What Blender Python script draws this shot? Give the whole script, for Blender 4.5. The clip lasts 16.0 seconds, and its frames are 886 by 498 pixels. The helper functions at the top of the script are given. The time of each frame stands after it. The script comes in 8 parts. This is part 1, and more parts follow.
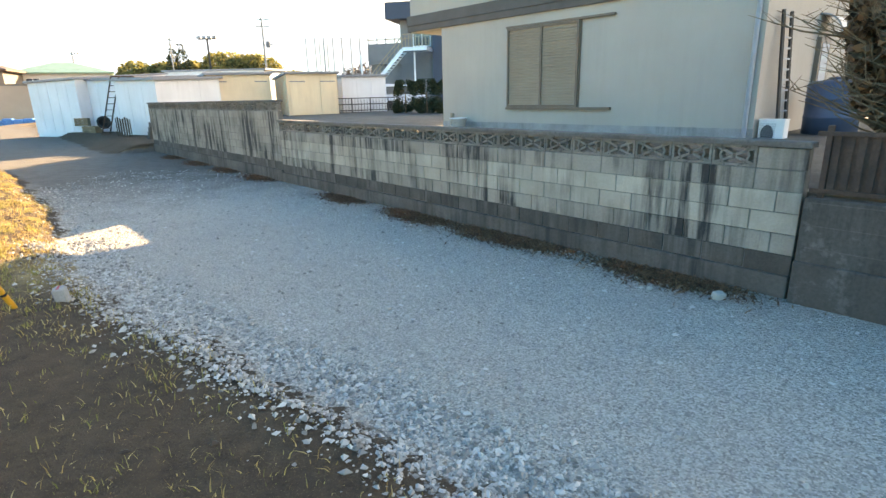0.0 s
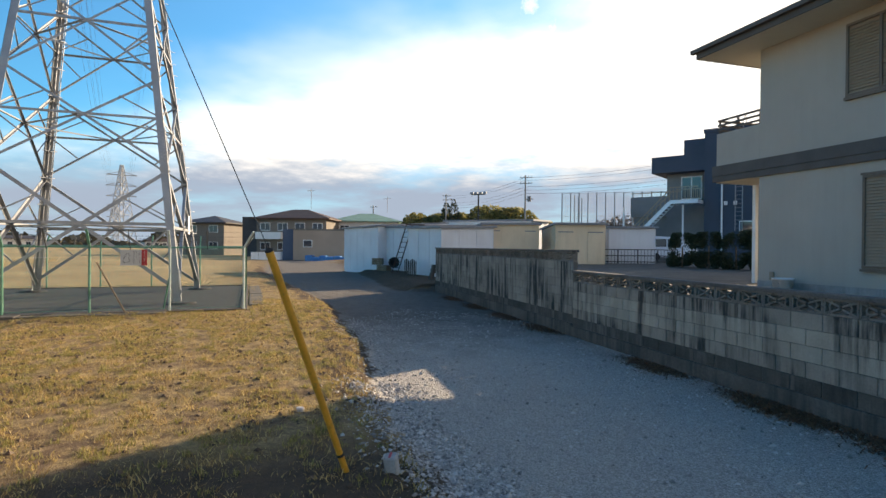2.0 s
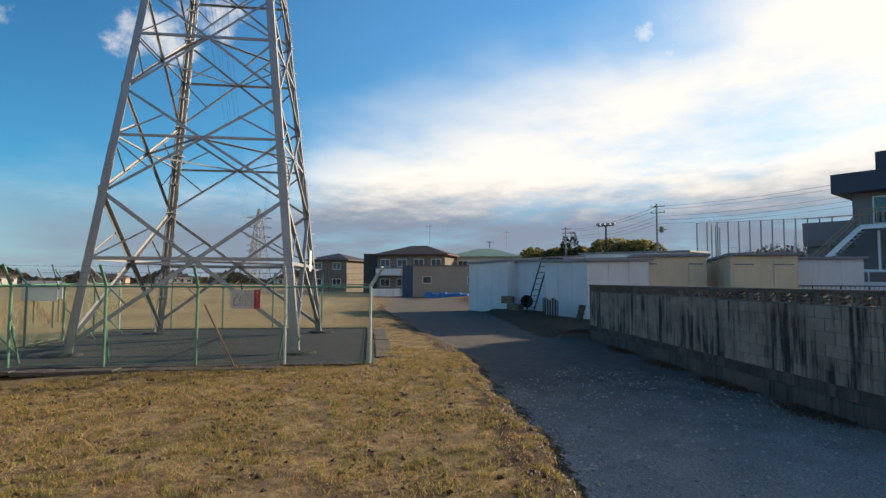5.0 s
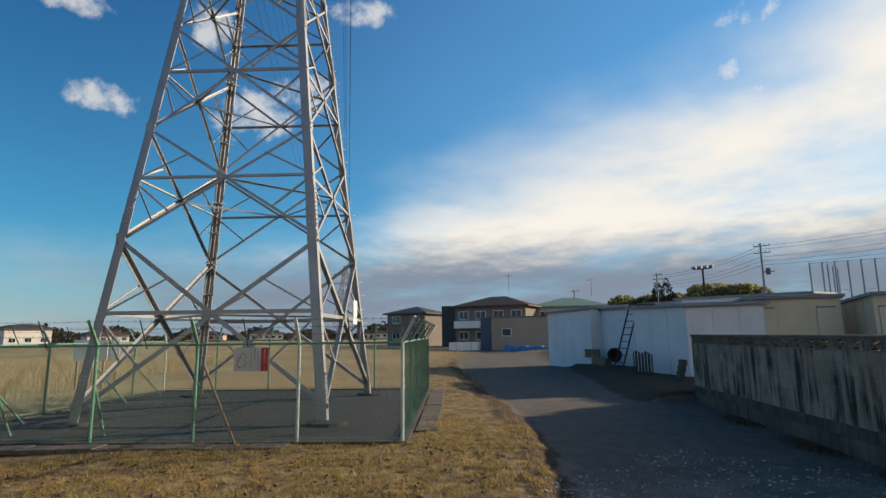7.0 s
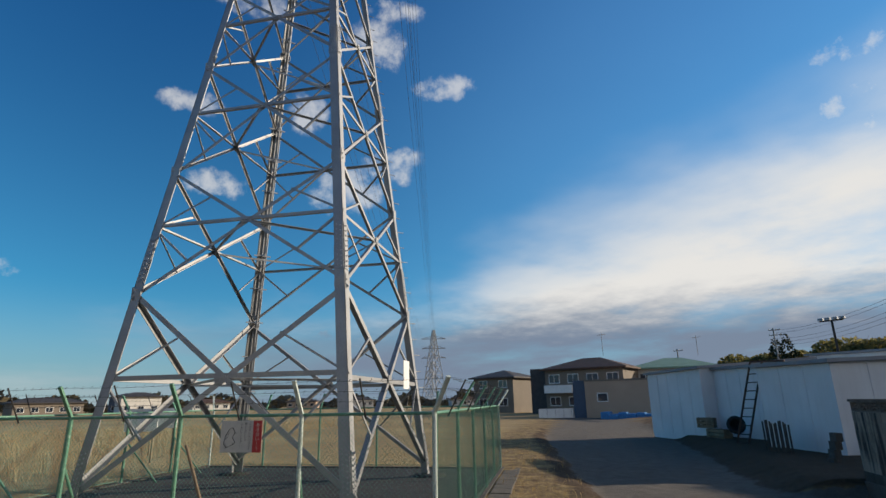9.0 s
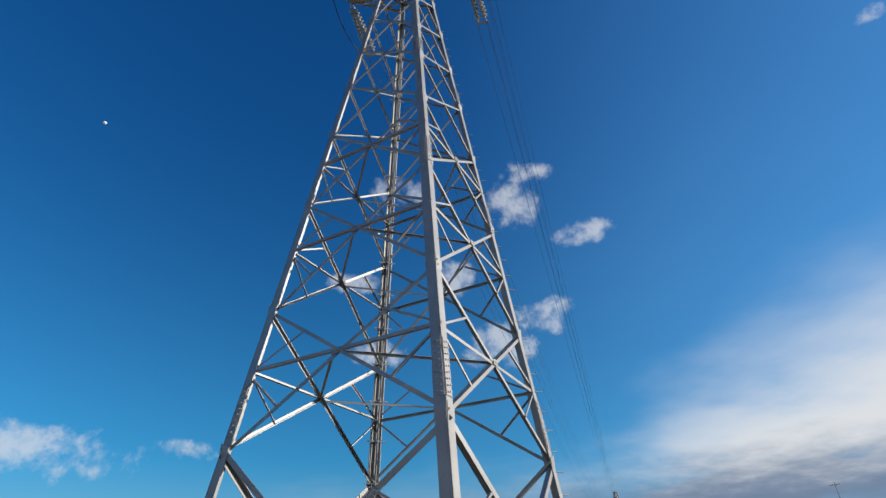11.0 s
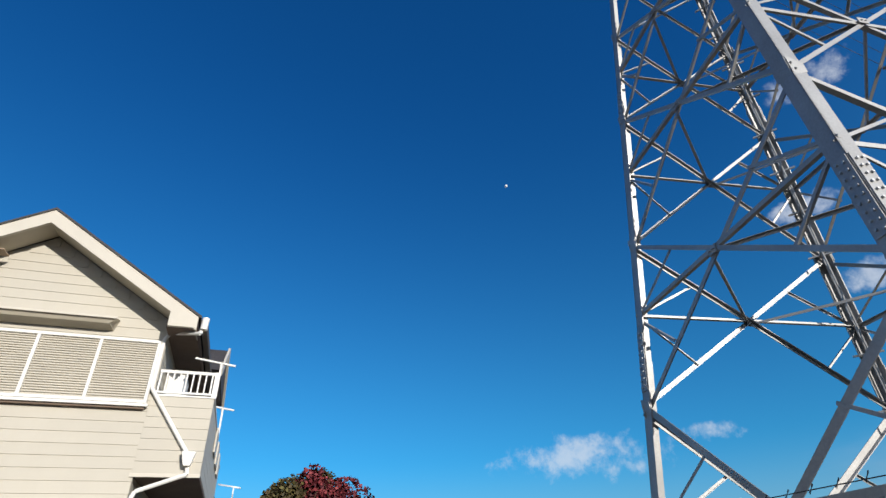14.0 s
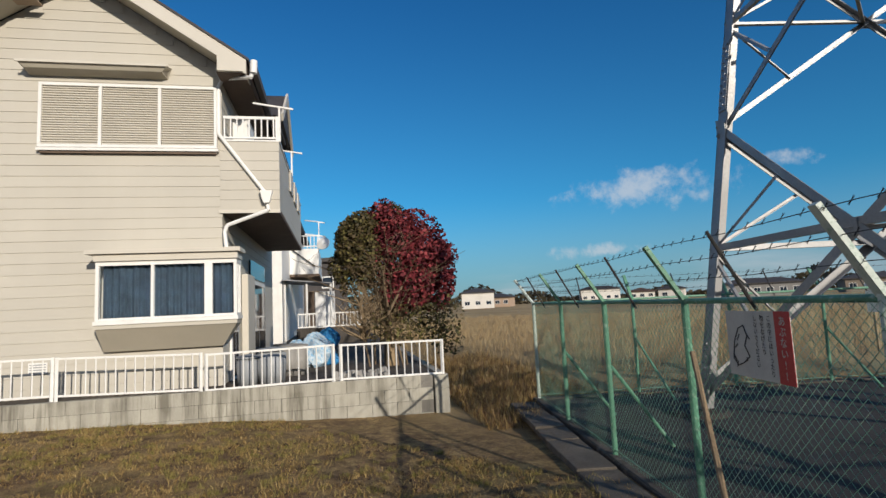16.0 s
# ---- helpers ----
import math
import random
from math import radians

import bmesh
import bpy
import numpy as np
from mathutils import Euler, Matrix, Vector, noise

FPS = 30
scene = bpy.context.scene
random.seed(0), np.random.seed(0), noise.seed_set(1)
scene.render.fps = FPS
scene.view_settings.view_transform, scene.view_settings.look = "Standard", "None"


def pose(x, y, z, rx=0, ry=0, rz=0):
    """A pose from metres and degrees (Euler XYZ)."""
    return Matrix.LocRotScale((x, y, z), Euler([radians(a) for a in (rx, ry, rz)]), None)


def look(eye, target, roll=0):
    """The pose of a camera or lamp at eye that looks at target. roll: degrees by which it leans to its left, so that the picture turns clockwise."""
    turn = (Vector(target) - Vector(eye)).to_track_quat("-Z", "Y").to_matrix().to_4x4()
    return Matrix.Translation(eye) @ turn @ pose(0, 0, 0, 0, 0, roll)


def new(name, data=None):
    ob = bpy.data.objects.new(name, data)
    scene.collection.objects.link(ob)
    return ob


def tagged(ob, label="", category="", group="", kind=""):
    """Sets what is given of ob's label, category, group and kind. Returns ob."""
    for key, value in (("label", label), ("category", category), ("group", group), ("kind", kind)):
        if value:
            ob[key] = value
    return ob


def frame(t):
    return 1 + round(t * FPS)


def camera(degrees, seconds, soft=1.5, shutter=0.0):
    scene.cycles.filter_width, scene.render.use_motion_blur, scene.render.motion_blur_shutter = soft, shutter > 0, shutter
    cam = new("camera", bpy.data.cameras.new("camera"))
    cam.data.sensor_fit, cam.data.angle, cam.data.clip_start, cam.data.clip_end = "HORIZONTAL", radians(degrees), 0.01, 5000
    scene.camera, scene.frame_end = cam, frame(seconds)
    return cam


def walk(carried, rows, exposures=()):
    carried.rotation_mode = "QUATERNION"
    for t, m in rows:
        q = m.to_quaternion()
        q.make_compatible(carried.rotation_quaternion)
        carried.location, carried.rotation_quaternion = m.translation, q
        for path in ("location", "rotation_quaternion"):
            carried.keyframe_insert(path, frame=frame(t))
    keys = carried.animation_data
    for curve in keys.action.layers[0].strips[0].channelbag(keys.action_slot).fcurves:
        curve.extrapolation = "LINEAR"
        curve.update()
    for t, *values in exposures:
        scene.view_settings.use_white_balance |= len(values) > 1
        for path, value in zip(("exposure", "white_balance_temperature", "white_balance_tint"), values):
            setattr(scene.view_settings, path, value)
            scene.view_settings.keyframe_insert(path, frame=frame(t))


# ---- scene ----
# The camera and its walk: seconds, x, y, z, yaw, pitch, roll.
cam = camera(79.0, 16.0)
PATH = [
    (0.0, 0.000, 0.000, 1.725, -0.55, -16.00, 1.34),
    (0.5, -0.281, 0.174, 1.735, 8.79, -9.92, 0.48),
    (1.0, -0.533, 0.359, 1.730, 14.72, -6.16, -0.02),
    (1.5, -0.891, 0.654, 1.759, 19.69, -3.37, -0.24),
    (2.0, -1.301, 0.934, 1.759, 24.77, -0.29, -0.50),
    (2.5, -1.729, 1.246, 1.749, 26.39, 0.21, -0.51),
    (3.0, -2.187, 1.729, 1.767, 28.87, -0.73, -0.64),
    (3.5, -2.588, 2.114, 1.769, 31.55, -0.13, -0.56),
    (4.0, -2.954, 2.507, 1.791, 33.58, 1.05, -0.60),
    (5.2, -4.040, 3.510, 1.800, 37.40, 3.90, -0.10),
    (6.5, -4.608, 5.071, 1.794, 42.56, 7.26, 0.62),
    (7.0, -4.895, 5.615, 1.791, 45.71, 9.03, 0.69),
    (7.5, -5.189, 6.171, 1.795, 50.86, 11.11, 0.94),
    (8.0, -5.481, 6.713, 1.792, 53.29, 12.01, 0.96),
    (10.5, -7.491, 8.967, 1.836, 65.19, 28.46, 1.59),
    (11.0, -7.907, 9.366, 1.846, 72.86, 32.41, 1.52),
    (11.5, -8.309, 9.725, 1.847, 78.43, 34.53, 1.66),
    (12.0, -8.735, 10.042, 1.823, 90.13, 35.28, 1.73),
    (12.5, -9.114, 10.288, 1.759, 106.49, 35.38, 1.54),
    (13.0, -9.411, 10.415, 1.757, 116.91, 35.19, 1.81),
    (13.5, -9.661, 10.468, 1.768, 121.23, 34.07, 1.92),
    (14.0, -9.848, 10.480, 1.774, 123.53, 32.58, 2.23),
    (14.5, -9.952, 10.408, 1.763, 125.09, 28.04, 2.38),
    (15.0, -10.040, 10.313, 1.718, 127.60, 19.92, 2.60),
    (15.5, -10.111, 10.314, 1.721, 131.69, 13.08, 2.85),
    (16.0, -10.164, 10.371, 1.733, 130.70, 5.87, 2.73),
]
EXPOSURES = [(0.0, 2.95, 12000, 15), (0.5, 2.62, 10000, 15), (1.0, 1.98, 8600, 15), (1.5, 1.62, 8900, 14), (2.0, 1.18, 8400, 13), (2.5, 0.86, 8100, 12), (3.0, 0.68, 7900, 12), (4.0, 0.62, 7800, 12), (7.0, 0.36, 7800, 11), (8.0, 0.27, 7600, 11), (10.5, 0.06, 6700, 10), (13.0, 0.25, 6300, 10), (14.5, 0.05, 6400, 10), (16.0, -0.12, 6650, 11)]
walk(cam, [(t, pose(x, y, z, 90 + pitch, roll, yaw)) for t, x, y, z, yaw, pitch, roll in PATH], EXPOSURES)

# ---- world and sun ----
SUN_AZ, SUN_EL = 20.0, 18.0          # degrees clockwise from +y, and above the horizon
world = bpy.data.worlds.new("sky")
scene.world = world
world.use_nodes = True


def wnode(kind, **props):
    n = world.node_tree.nodes.new(kind)
    for k, v in props.items():
        if k == "operation":
            n.operation = v
        elif k == "blend":
            n.blend_type = v
    return n


def build_sky():
    nt = world.node_tree
    nt.nodes.clear()
    link = nt.links.new
    out, back = wnode("ShaderNodeOutputWorld"), wnode("ShaderNodeBackground")
    sky = wnode("ShaderNodeTexSky")
    sky.sky_type = "NISHITA"
    sky.sun_disc = False
    sky.sun_elevation, sky.sun_rotation = radians(SUN_EL), radians(SUN_AZ)
    sky.air_density, sky.dust_density, sky.ozone_density = 1.0, 0.4, 3.5
    coord = wnode("ShaderNodeTexCoord")
    sep = wnode("ShaderNodeSeparateXYZ")
    link(coord.outputs["Generated"], sep.inputs[0])

    def m(op, a, b=0.0, c=None, clamp=False):
        n = wnode("ShaderNodeMath", operation=op)
        n.use_clamp = clamp
        for i, v in enumerate((a, b) if c is None else (a, b, c)):
            if hasattr(v, "links") or hasattr(v, "is_linked"):
                link(v, n.inputs[i])
            else:
                n.inputs[i].default_value = v
        return n.outputs[0]

    def ramp(v, lo, hi):
        n = wnode("ShaderNodeMapRange")
        n.interpolation_type = "SMOOTHSTEP"
        link(v, n.inputs[0])
        n.inputs[1].default_value, n.inputs[2].default_value = lo, hi
        return n.outputs[0]

    x, y, z = sep.outputs
    up = m("MAXIMUM", z, 0.0)
    # clouds lie on a flat layer far overhead
    inv = m("DIVIDE", 1.0, m("ADD", up, 0.12))
    comb = wnode("ShaderNodeCombineXYZ")
    link(m("MULTIPLY", x, inv), comb.inputs[0])
    link(m("MULTIPLY", y, inv), comb.inputs[1])

    def clouds(scale, detail, rough, off):
        n = wnode("ShaderNodeTexNoise")
        mp = wnode("ShaderNodeMapping")
        mp.inputs["Location"].default_value = off
        link(comb.outputs[0], mp.inputs[0])
        link(mp.outputs[0], n.inputs["Vector"])
        n.inputs["Scale"].default_value, n.inputs["Detail"].default_value = scale, detail
        n.inputs["Roughness"].default_value = rough
        return n.outputs["Fac"]

    wide = clouds(0.55, 5, 0.5, (1.7, 4.2, 0))
    fine = clouds(2.6, 8, 0.62, (5.1, 0.4, 0))
    # broad cloud bank sunward, extended into the unseen east as white fill light; puffs elsewhere
    toward = m("ADD", m("MULTIPLY", x, 0.82), m("MULTIPLY", y, 0.574))
    bank = ramp(m("ADD", m("SUBTRACT", toward, m("MULTIPLY", up, 2.5)), m("MULTIPLY", m("SUBTRACT", wide, 0.5), 1.1)), -1.08, -0.42)
    streak = ramp(m("ADD", wide, m("MULTIPLY", fine, 0.35)), 0.42, 0.72)
    bank = m("MULTIPLY", bank, m("ADD", 0.42, m("MULTIPLY", streak, 0.58)), clamp=True)
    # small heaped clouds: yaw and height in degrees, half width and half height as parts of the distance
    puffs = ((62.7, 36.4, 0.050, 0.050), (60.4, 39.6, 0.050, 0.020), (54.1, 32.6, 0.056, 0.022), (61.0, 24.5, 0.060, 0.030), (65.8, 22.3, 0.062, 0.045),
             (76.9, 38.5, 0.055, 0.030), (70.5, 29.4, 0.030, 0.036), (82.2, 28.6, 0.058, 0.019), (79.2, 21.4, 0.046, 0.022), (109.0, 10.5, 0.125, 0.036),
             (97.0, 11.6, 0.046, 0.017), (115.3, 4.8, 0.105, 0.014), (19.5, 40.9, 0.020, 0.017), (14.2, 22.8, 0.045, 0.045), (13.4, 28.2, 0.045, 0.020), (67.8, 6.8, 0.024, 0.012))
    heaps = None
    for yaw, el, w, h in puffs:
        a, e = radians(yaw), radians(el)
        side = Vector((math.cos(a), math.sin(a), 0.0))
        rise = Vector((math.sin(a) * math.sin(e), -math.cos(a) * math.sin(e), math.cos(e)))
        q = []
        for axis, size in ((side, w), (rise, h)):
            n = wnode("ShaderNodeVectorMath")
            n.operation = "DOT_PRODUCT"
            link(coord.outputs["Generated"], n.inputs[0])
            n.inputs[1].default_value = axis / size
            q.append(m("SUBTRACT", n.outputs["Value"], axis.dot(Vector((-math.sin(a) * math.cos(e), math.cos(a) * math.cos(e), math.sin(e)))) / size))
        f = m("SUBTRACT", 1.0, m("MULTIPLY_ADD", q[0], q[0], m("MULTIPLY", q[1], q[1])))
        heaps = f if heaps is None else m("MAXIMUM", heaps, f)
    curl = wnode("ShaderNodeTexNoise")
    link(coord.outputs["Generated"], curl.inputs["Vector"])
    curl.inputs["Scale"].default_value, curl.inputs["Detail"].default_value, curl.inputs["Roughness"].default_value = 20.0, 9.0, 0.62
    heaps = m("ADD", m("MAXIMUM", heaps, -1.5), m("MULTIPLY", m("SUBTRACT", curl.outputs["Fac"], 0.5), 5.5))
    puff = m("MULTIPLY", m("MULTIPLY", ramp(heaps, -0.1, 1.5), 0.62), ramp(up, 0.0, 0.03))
    # thin high veil that thickens towards the sun
    veil = m("MULTIPLY", ramp(m("SUBTRACT", m("ADD", m("MULTIPLY", x, 0.45), m("MULTIPLY", y, 0.89)), m("MULTIPLY", up, 0.35)), -0.55, 1.0), m("ADD", 0.12, m("MULTIPLY", wide, 0.36)))
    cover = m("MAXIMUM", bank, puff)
    # the bank's underside, close to the horizon, is grey-blue
    under = m("MULTIPLY", m("SUBTRACT", 1.0, ramp(m("ADD", up, m("MULTIPLY", m("SUBTRACT", fine, 0.5), 0.10)), 0.10, 0.20)), ramp(toward, -1.0, -0.6))
    col = wnode("ShaderNodeMix")
    col.data_type = "RGBA"
    link(under, col.inputs["Factor"])
    col.inputs[6].default_value, col.inputs[7].default_value = (8.4, 8.8, 9.3, 1), (2.0, 2.8, 4.2, 1)
    mix = wnode("ShaderNodeMix")
    mix.data_type = "RGBA"
    link(cover, mix.inputs["Factor"])
    # a clear winter sky: the blue a little deeper
    deep = wnode("ShaderNodeMix")
    deep.data_type, deep.blend_type = "RGBA", "MULTIPLY"
    deep.inputs["Factor"].default_value = 1.0
    link(sky.outputs[0], deep.inputs[6])
    tint = wnode("ShaderNodeMix")
    tint.data_type = "RGBA"
    link(ramp(up, 0.2, 0.8), tint.inputs["Factor"])
    tint.inputs[6].default_value, tint.inputs[7].default_value = (0.28, 1.14, 1.50, 1), (0.12, 0.85, 1.50, 1)
    link(tint.outputs[2], deep.inputs[7])
    # pale haze at the horizon
    haze = wnode("ShaderNodeMix")
    haze.data_type = "RGBA"
    link(m("MULTIPLY", m("SUBTRACT", 1.0, ramp(up, 0.0, 0.20)), 0.65), haze.inputs["Factor"])
    thin = wnode("ShaderNodeMix")
    thin.data_type = "RGBA"
    link(m("MULTIPLY", veil, 1.6), thin.inputs["Factor"])
    link(deep.outputs[2], thin.inputs[6])
    thin.inputs[7].default_value = (1.9, 5.4, 10.5, 1)
    link(thin.outputs[2], haze.inputs[6])
    haze.inputs[7].default_value = (3.5, 4.6, 6.1, 1)
    link(haze.outputs[2], mix.inputs[6])
    link(col.outputs[2], mix.inputs[7])
    link(mix.outputs[2], back.inputs[0])
    back.inputs[1].default_value = 0.080
    link(back.outputs[0], out.inputs[0])


build_sky()
sun = new("sun", bpy.data.lights.new("sun", "SUN"))
sun.data.energy, sun.data.angle, sun.data.color = 4.6, radians(0.53), (1.0, 0.91, 0.78)
_se, _ce = math.sin(radians(SUN_EL)), math.cos(radians(SUN_EL))
SUN_DIR = Vector((math.sin(radians(SUN_AZ)) * _ce, math.cos(radians(SUN_AZ)) * _ce, _se))
sun.matrix_world = look(SUN_DIR * 50, (0, 0, 0))


# ---- materials ----
def material(name, base, rough=0.8, metal=0.0, vary=0.25, scale=3.0, fine=60.0, bump=0.2, second=None, streak=0.0,
             streak_col=(0.03, 0.03, 0.028), rand=0.0, spec=0.4, wear=None, wear_amt=0.5, bump_dist=0.01):
    """Base colour with a broad and a fine mottling, optional vertical weather streaks and a second worn colour."""
    mt = bpy.data.materials.new(name)
    mt.use_nodes = True
    nt = mt.node_tree
    bsdf = nt.nodes["Principled BSDF"]
    link = nt.links.new
    geo = nt.nodes.new("ShaderNodeNewGeometry")

    def noise_tex(sc, detail=4, stretch=None, rough_=0.55):
        n = nt.nodes.new("ShaderNodeTexNoise")
        n.inputs["Scale"].default_value, n.inputs["Detail"].default_value, n.inputs["Roughness"].default_value = sc, detail, rough_
        if stretch:
            mp = nt.nodes.new("ShaderNodeMapping")
            mp.inputs["Scale"].default_value = stretch
            link(geo.outputs["Position"], mp.inputs[0])
            link(mp.outputs[0], n.inputs["Vector"])
        else:
            link(geo.outputs["Position"], n.inputs["Vector"])
        return n.outputs["Fac"]

    def mixc(f, a, b):
        n = nt.nodes.new("ShaderNodeMix")
        n.data_type = "RGBA"
        if hasattr(f, "is_linked"):
            link(f, n.inputs["Factor"])
        else:
            n.inputs["Factor"].default_value = f
        for i, v in ((6, a), (7, b)):
            if hasattr(v, "is_linked"):
                link(v, n.inputs[i])
            else:
                n.inputs[i].default_value = (*v, 1)
        return n.outputs[2]

    def rmap(v, lo, hi, a=0.0, b=1.0):
        n = nt.nodes.new("ShaderNodeMapRange")
        link(v, n.inputs[0])
        n.inputs[1].default_value, n.inputs[2].default_value, n.inputs[3].default_value, n.inputs[4].default_value = lo, hi, a, b
        return n.outputs[0]

    dark = tuple(c * (1 - vary) for c in base)
    light = tuple(min(1, c * (1 + vary * 0.6)) for c in base)
    broad, small = noise_tex(scale, 5), noise_tex(fine, 3)
    col = mixc(rmap(broad, 0.3, 0.7), dark, light)
    if second:
        col = mixc(rmap(noise_tex(scale * 2.3, 6, rough_=0.65), 0.48, 0.62, 0, 0.85), col, second)
    col = mixc(rmap(small, 0.35, 0.7, 0.0, vary), col, tuple(c * 0.45 for c in base))
    if wear:
        col = mixc(rmap(noise_tex(scale * 5, 7, rough_=0.7), 0.55, 0.64, 0, wear_amt), col, wear)
    if streak:
        a = noise_tex(1.0, 6, (7.0, 7.0, 0.55), 0.65)
        b = noise_tex(0.9, 3)
        n = nt.nodes.new("ShaderNodeMath")
        n.operation = "MULTIPLY"
        link(rmap(a, 0.44, 0.66), n.inputs[0])
        link(rmap(b, 0.36, 0.56), n.inputs[1])
        n2 = nt.nodes.new("ShaderNodeMath")
        n2.operation, n2.use_clamp = "MULTIPLY", True
        link(n.outputs[0], n2.inputs[0])
        n2.inputs[1].default_value = streak
        col = mixc(n2.outputs[0], col, streak_col)
    if rand:
        info = nt.nodes.new("ShaderNodeObjectInfo")
        hsv = nt.nodes.new("ShaderNodeHueSaturation")
        link(rmap(info.outputs["Random"], 0, 1, 1 - rand, 1 + rand), hsv.inputs["Value"])
        link(col, hsv.inputs["Color"])
        col = hsv.outputs[0]
    link(col, bsdf.inputs["Base Color"])
    link(rmap(small, 0.2, 0.8, max(0.05, rough - 0.12), min(1, rough + 0.1)), bsdf.inputs["Roughness"])
    bsdf.inputs["Metallic"].default_value = metal
    bsdf.inputs["Specular IOR Level"].default_value = spec
    if bump:
        bp = nt.nodes.new("ShaderNodeBump")
        bp.inputs["Strength"].default_value, bp.inputs["Distance"].default_value = bump, bump_dist
        link(small, bp.inputs["Height"])
        link(bp.outputs[0], bsdf.inputs["Normal"])
    return mt


def leaf_material(name, a, b, c, through_light=0.0):
    mt = bpy.data.materials.new(name)
    mt.use_nodes = True
    nt = mt.node_tree
    bsdf = nt.nodes["Principled BSDF"]
    geo = nt.nodes.new("ShaderNodeNewGeometry")
    ramp = nt.nodes.new("ShaderNodeValToRGB")
    e = ramp.color_ramp.elements
    e[0].color, e[1].color = (*a, 1), (*c, 1)
    mid = e.new(0.5)
    mid.color = (*b, 1)
    nt.links.new(geo.outputs["Random Per Island"], ramp.inputs[0])
    nt.links.new(ramp.outputs[0], bsdf.inputs["Base Color"])
    bsdf.inputs["Roughness"].default_value = 0.65
    bsdf.inputs["Specular IOR Level"].default_value = 0.25
    if through_light:
        tr, mx = nt.nodes.new("ShaderNodeBsdfTranslucent"), nt.nodes.new("ShaderNodeMixShader")
        nt.links.new(ramp.outputs[0], tr.inputs["Color"])
        mx.inputs[0].default_value = through_light
        nt.links.new(bsdf.outputs[0], mx.inputs[1])
        nt.links.new(tr.outputs[0], mx.inputs[2])
        nt.links.new(mx.outputs[0], nt.nodes["Material Output"].inputs["Surface"])
    return mt


def glass_material(name, tint=(0.02, 0.03, 0.045)):
    mt = bpy.data.materials.new(name)
    mt.use_nodes = True
    b = mt.node_tree.nodes["Principled BSDF"]
    b.inputs["Base Color"].default_value = (*tint, 1)
    b.inputs["Roughness"].default_value = 0.04
    b.inputs["Specular IOR Level"].default_value = 0.8
    return mt


def clear_glass(name):
    mt = bpy.data.materials.new(name)
    mt.use_nodes = True
    b = mt.node_tree.nodes["Principled BSDF"]
    b.inputs["Base Color"].default_value = (0.9, 0.95, 0.97, 1)
    b.inputs["Roughness"].default_value = 0.02
    b.inputs["Transmission Weight"].default_value = 1.0
    b.inputs["IOR"].default_value = 1.06
    b.inputs["Specular IOR Level"].default_value = 0.9
    return mt


BLOCK = material("concrete_block", (0.285, 0.25, 0.205), 0.92, vary=0.22, scale=1.6, fine=45, bump=0.5, streak=1.7, streak_col=(0.035, 0.033, 0.03), rand=0.10)
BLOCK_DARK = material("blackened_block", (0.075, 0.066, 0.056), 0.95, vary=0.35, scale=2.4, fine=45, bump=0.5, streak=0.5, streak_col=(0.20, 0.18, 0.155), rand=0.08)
BLOCK_CLEAN = material("pale_block", (0.375, 0.33, 0.265), 0.9, vary=0.18, scale=2.2, fine=45, bump=0.4, streak=1.1, streak_col=(0.05, 0.045, 0.04), rand=0.08)
SCREENBLOCK = material("screen_block", (0.19, 0.17, 0.145), 0.95, vary=0.35, scale=2.6, fine=45, bump=0.4, wear=(0.05, 0.045, 0.04), wear_amt=0.8, rand=0.15)
FOOTING = material("footing", (0.12, 0.105, 0.09), 0.95, vary=0.35, scale=1.2, fine=30, bump=0.6, streak=1.0)
CAPSTONE = material("cap", (0.14, 0.125, 0.11), 0.95, vary=0.4, scale=3, fine=40, bump=0.6, wear=(0.05, 0.045, 0.04))
MORTAR = material("mortar", (0.20, 0.19, 0.17), 0.95, vary=0.3, scale=3, fine=50, streak=0.8)
DARKWALL = material("dark_wall", (0.085, 0.075, 0.065), 0.95, vary=0.4, scale=1.2, fine=35, bump=0.5, streak=1.0, streak_col=(0.025, 0.023, 0.02), wear=(0.25, 0.23, 0.20), wear_amt=0.3)
RUST = material("rust", (0.09, 0.055, 0.04), 0.85, vary=0.45, scale=4, fine=40, bump=0.3, second=(0.05, 0.032, 0.026))
STUCCO = material("stucco", (0.425, 0.38, 0.325), 0.92, vary=0.07, scale=0.7, fine=120, bump=0.35, streak=0.10, streak_col=(0.25, 0.22, 0.19))
BANDMAT = material("band", (0.10, 0.088, 0.08), 0.7, vary=0.18, scale=2, fine=60, bump=0.1)
SHUTTER = material("shutter", (0.34, 0.255, 0.18), 0.5, vary=0.1, scale=2, fine=50, bump=0.05)
SHUTTER_FRAME = material("shutter_frame", (0.16, 0.115, 0.085), 0.45, vary=0.12, scale=3, fine=60, bump=0.05)
SOFFIT = material("soffit", (0.62, 0.58, 0.47), 0.85, vary=0.08, scale=1, fine=60, bump=0.1)
ROOFTILE = material("roof", (0.06, 0.055, 0.055), 0.7, vary=0.25, scale=2, fine=30, bump=0.3)
ROOFBROWN = material("brown_roof", (0.09, 0.05, 0.035), 0.75, vary=0.25, scale=1, fine=10, bump=0.3)
ROOFGREEN = material("green_roof", (0.22, 0.34, 0.24), 0.7, vary=0.15, scale=1, fine=10, bump=0.2)
STEEL = material("galvanised_steel", (0.34, 0.345, 0.35), 0.50, metal=0.45, vary=0.16, scale=1.4, fine=35, bump=0.08, streak=0.22, streak_col=(0.28, 0.26, 0.25))
BOLT = material("bolt", (0.42, 0.43, 0.45), 0.5, metal=0.6, vary=0.15)
CERAMIC = material("insulator", (0.50, 0.47, 0.36), 0.25, vary=0.1)
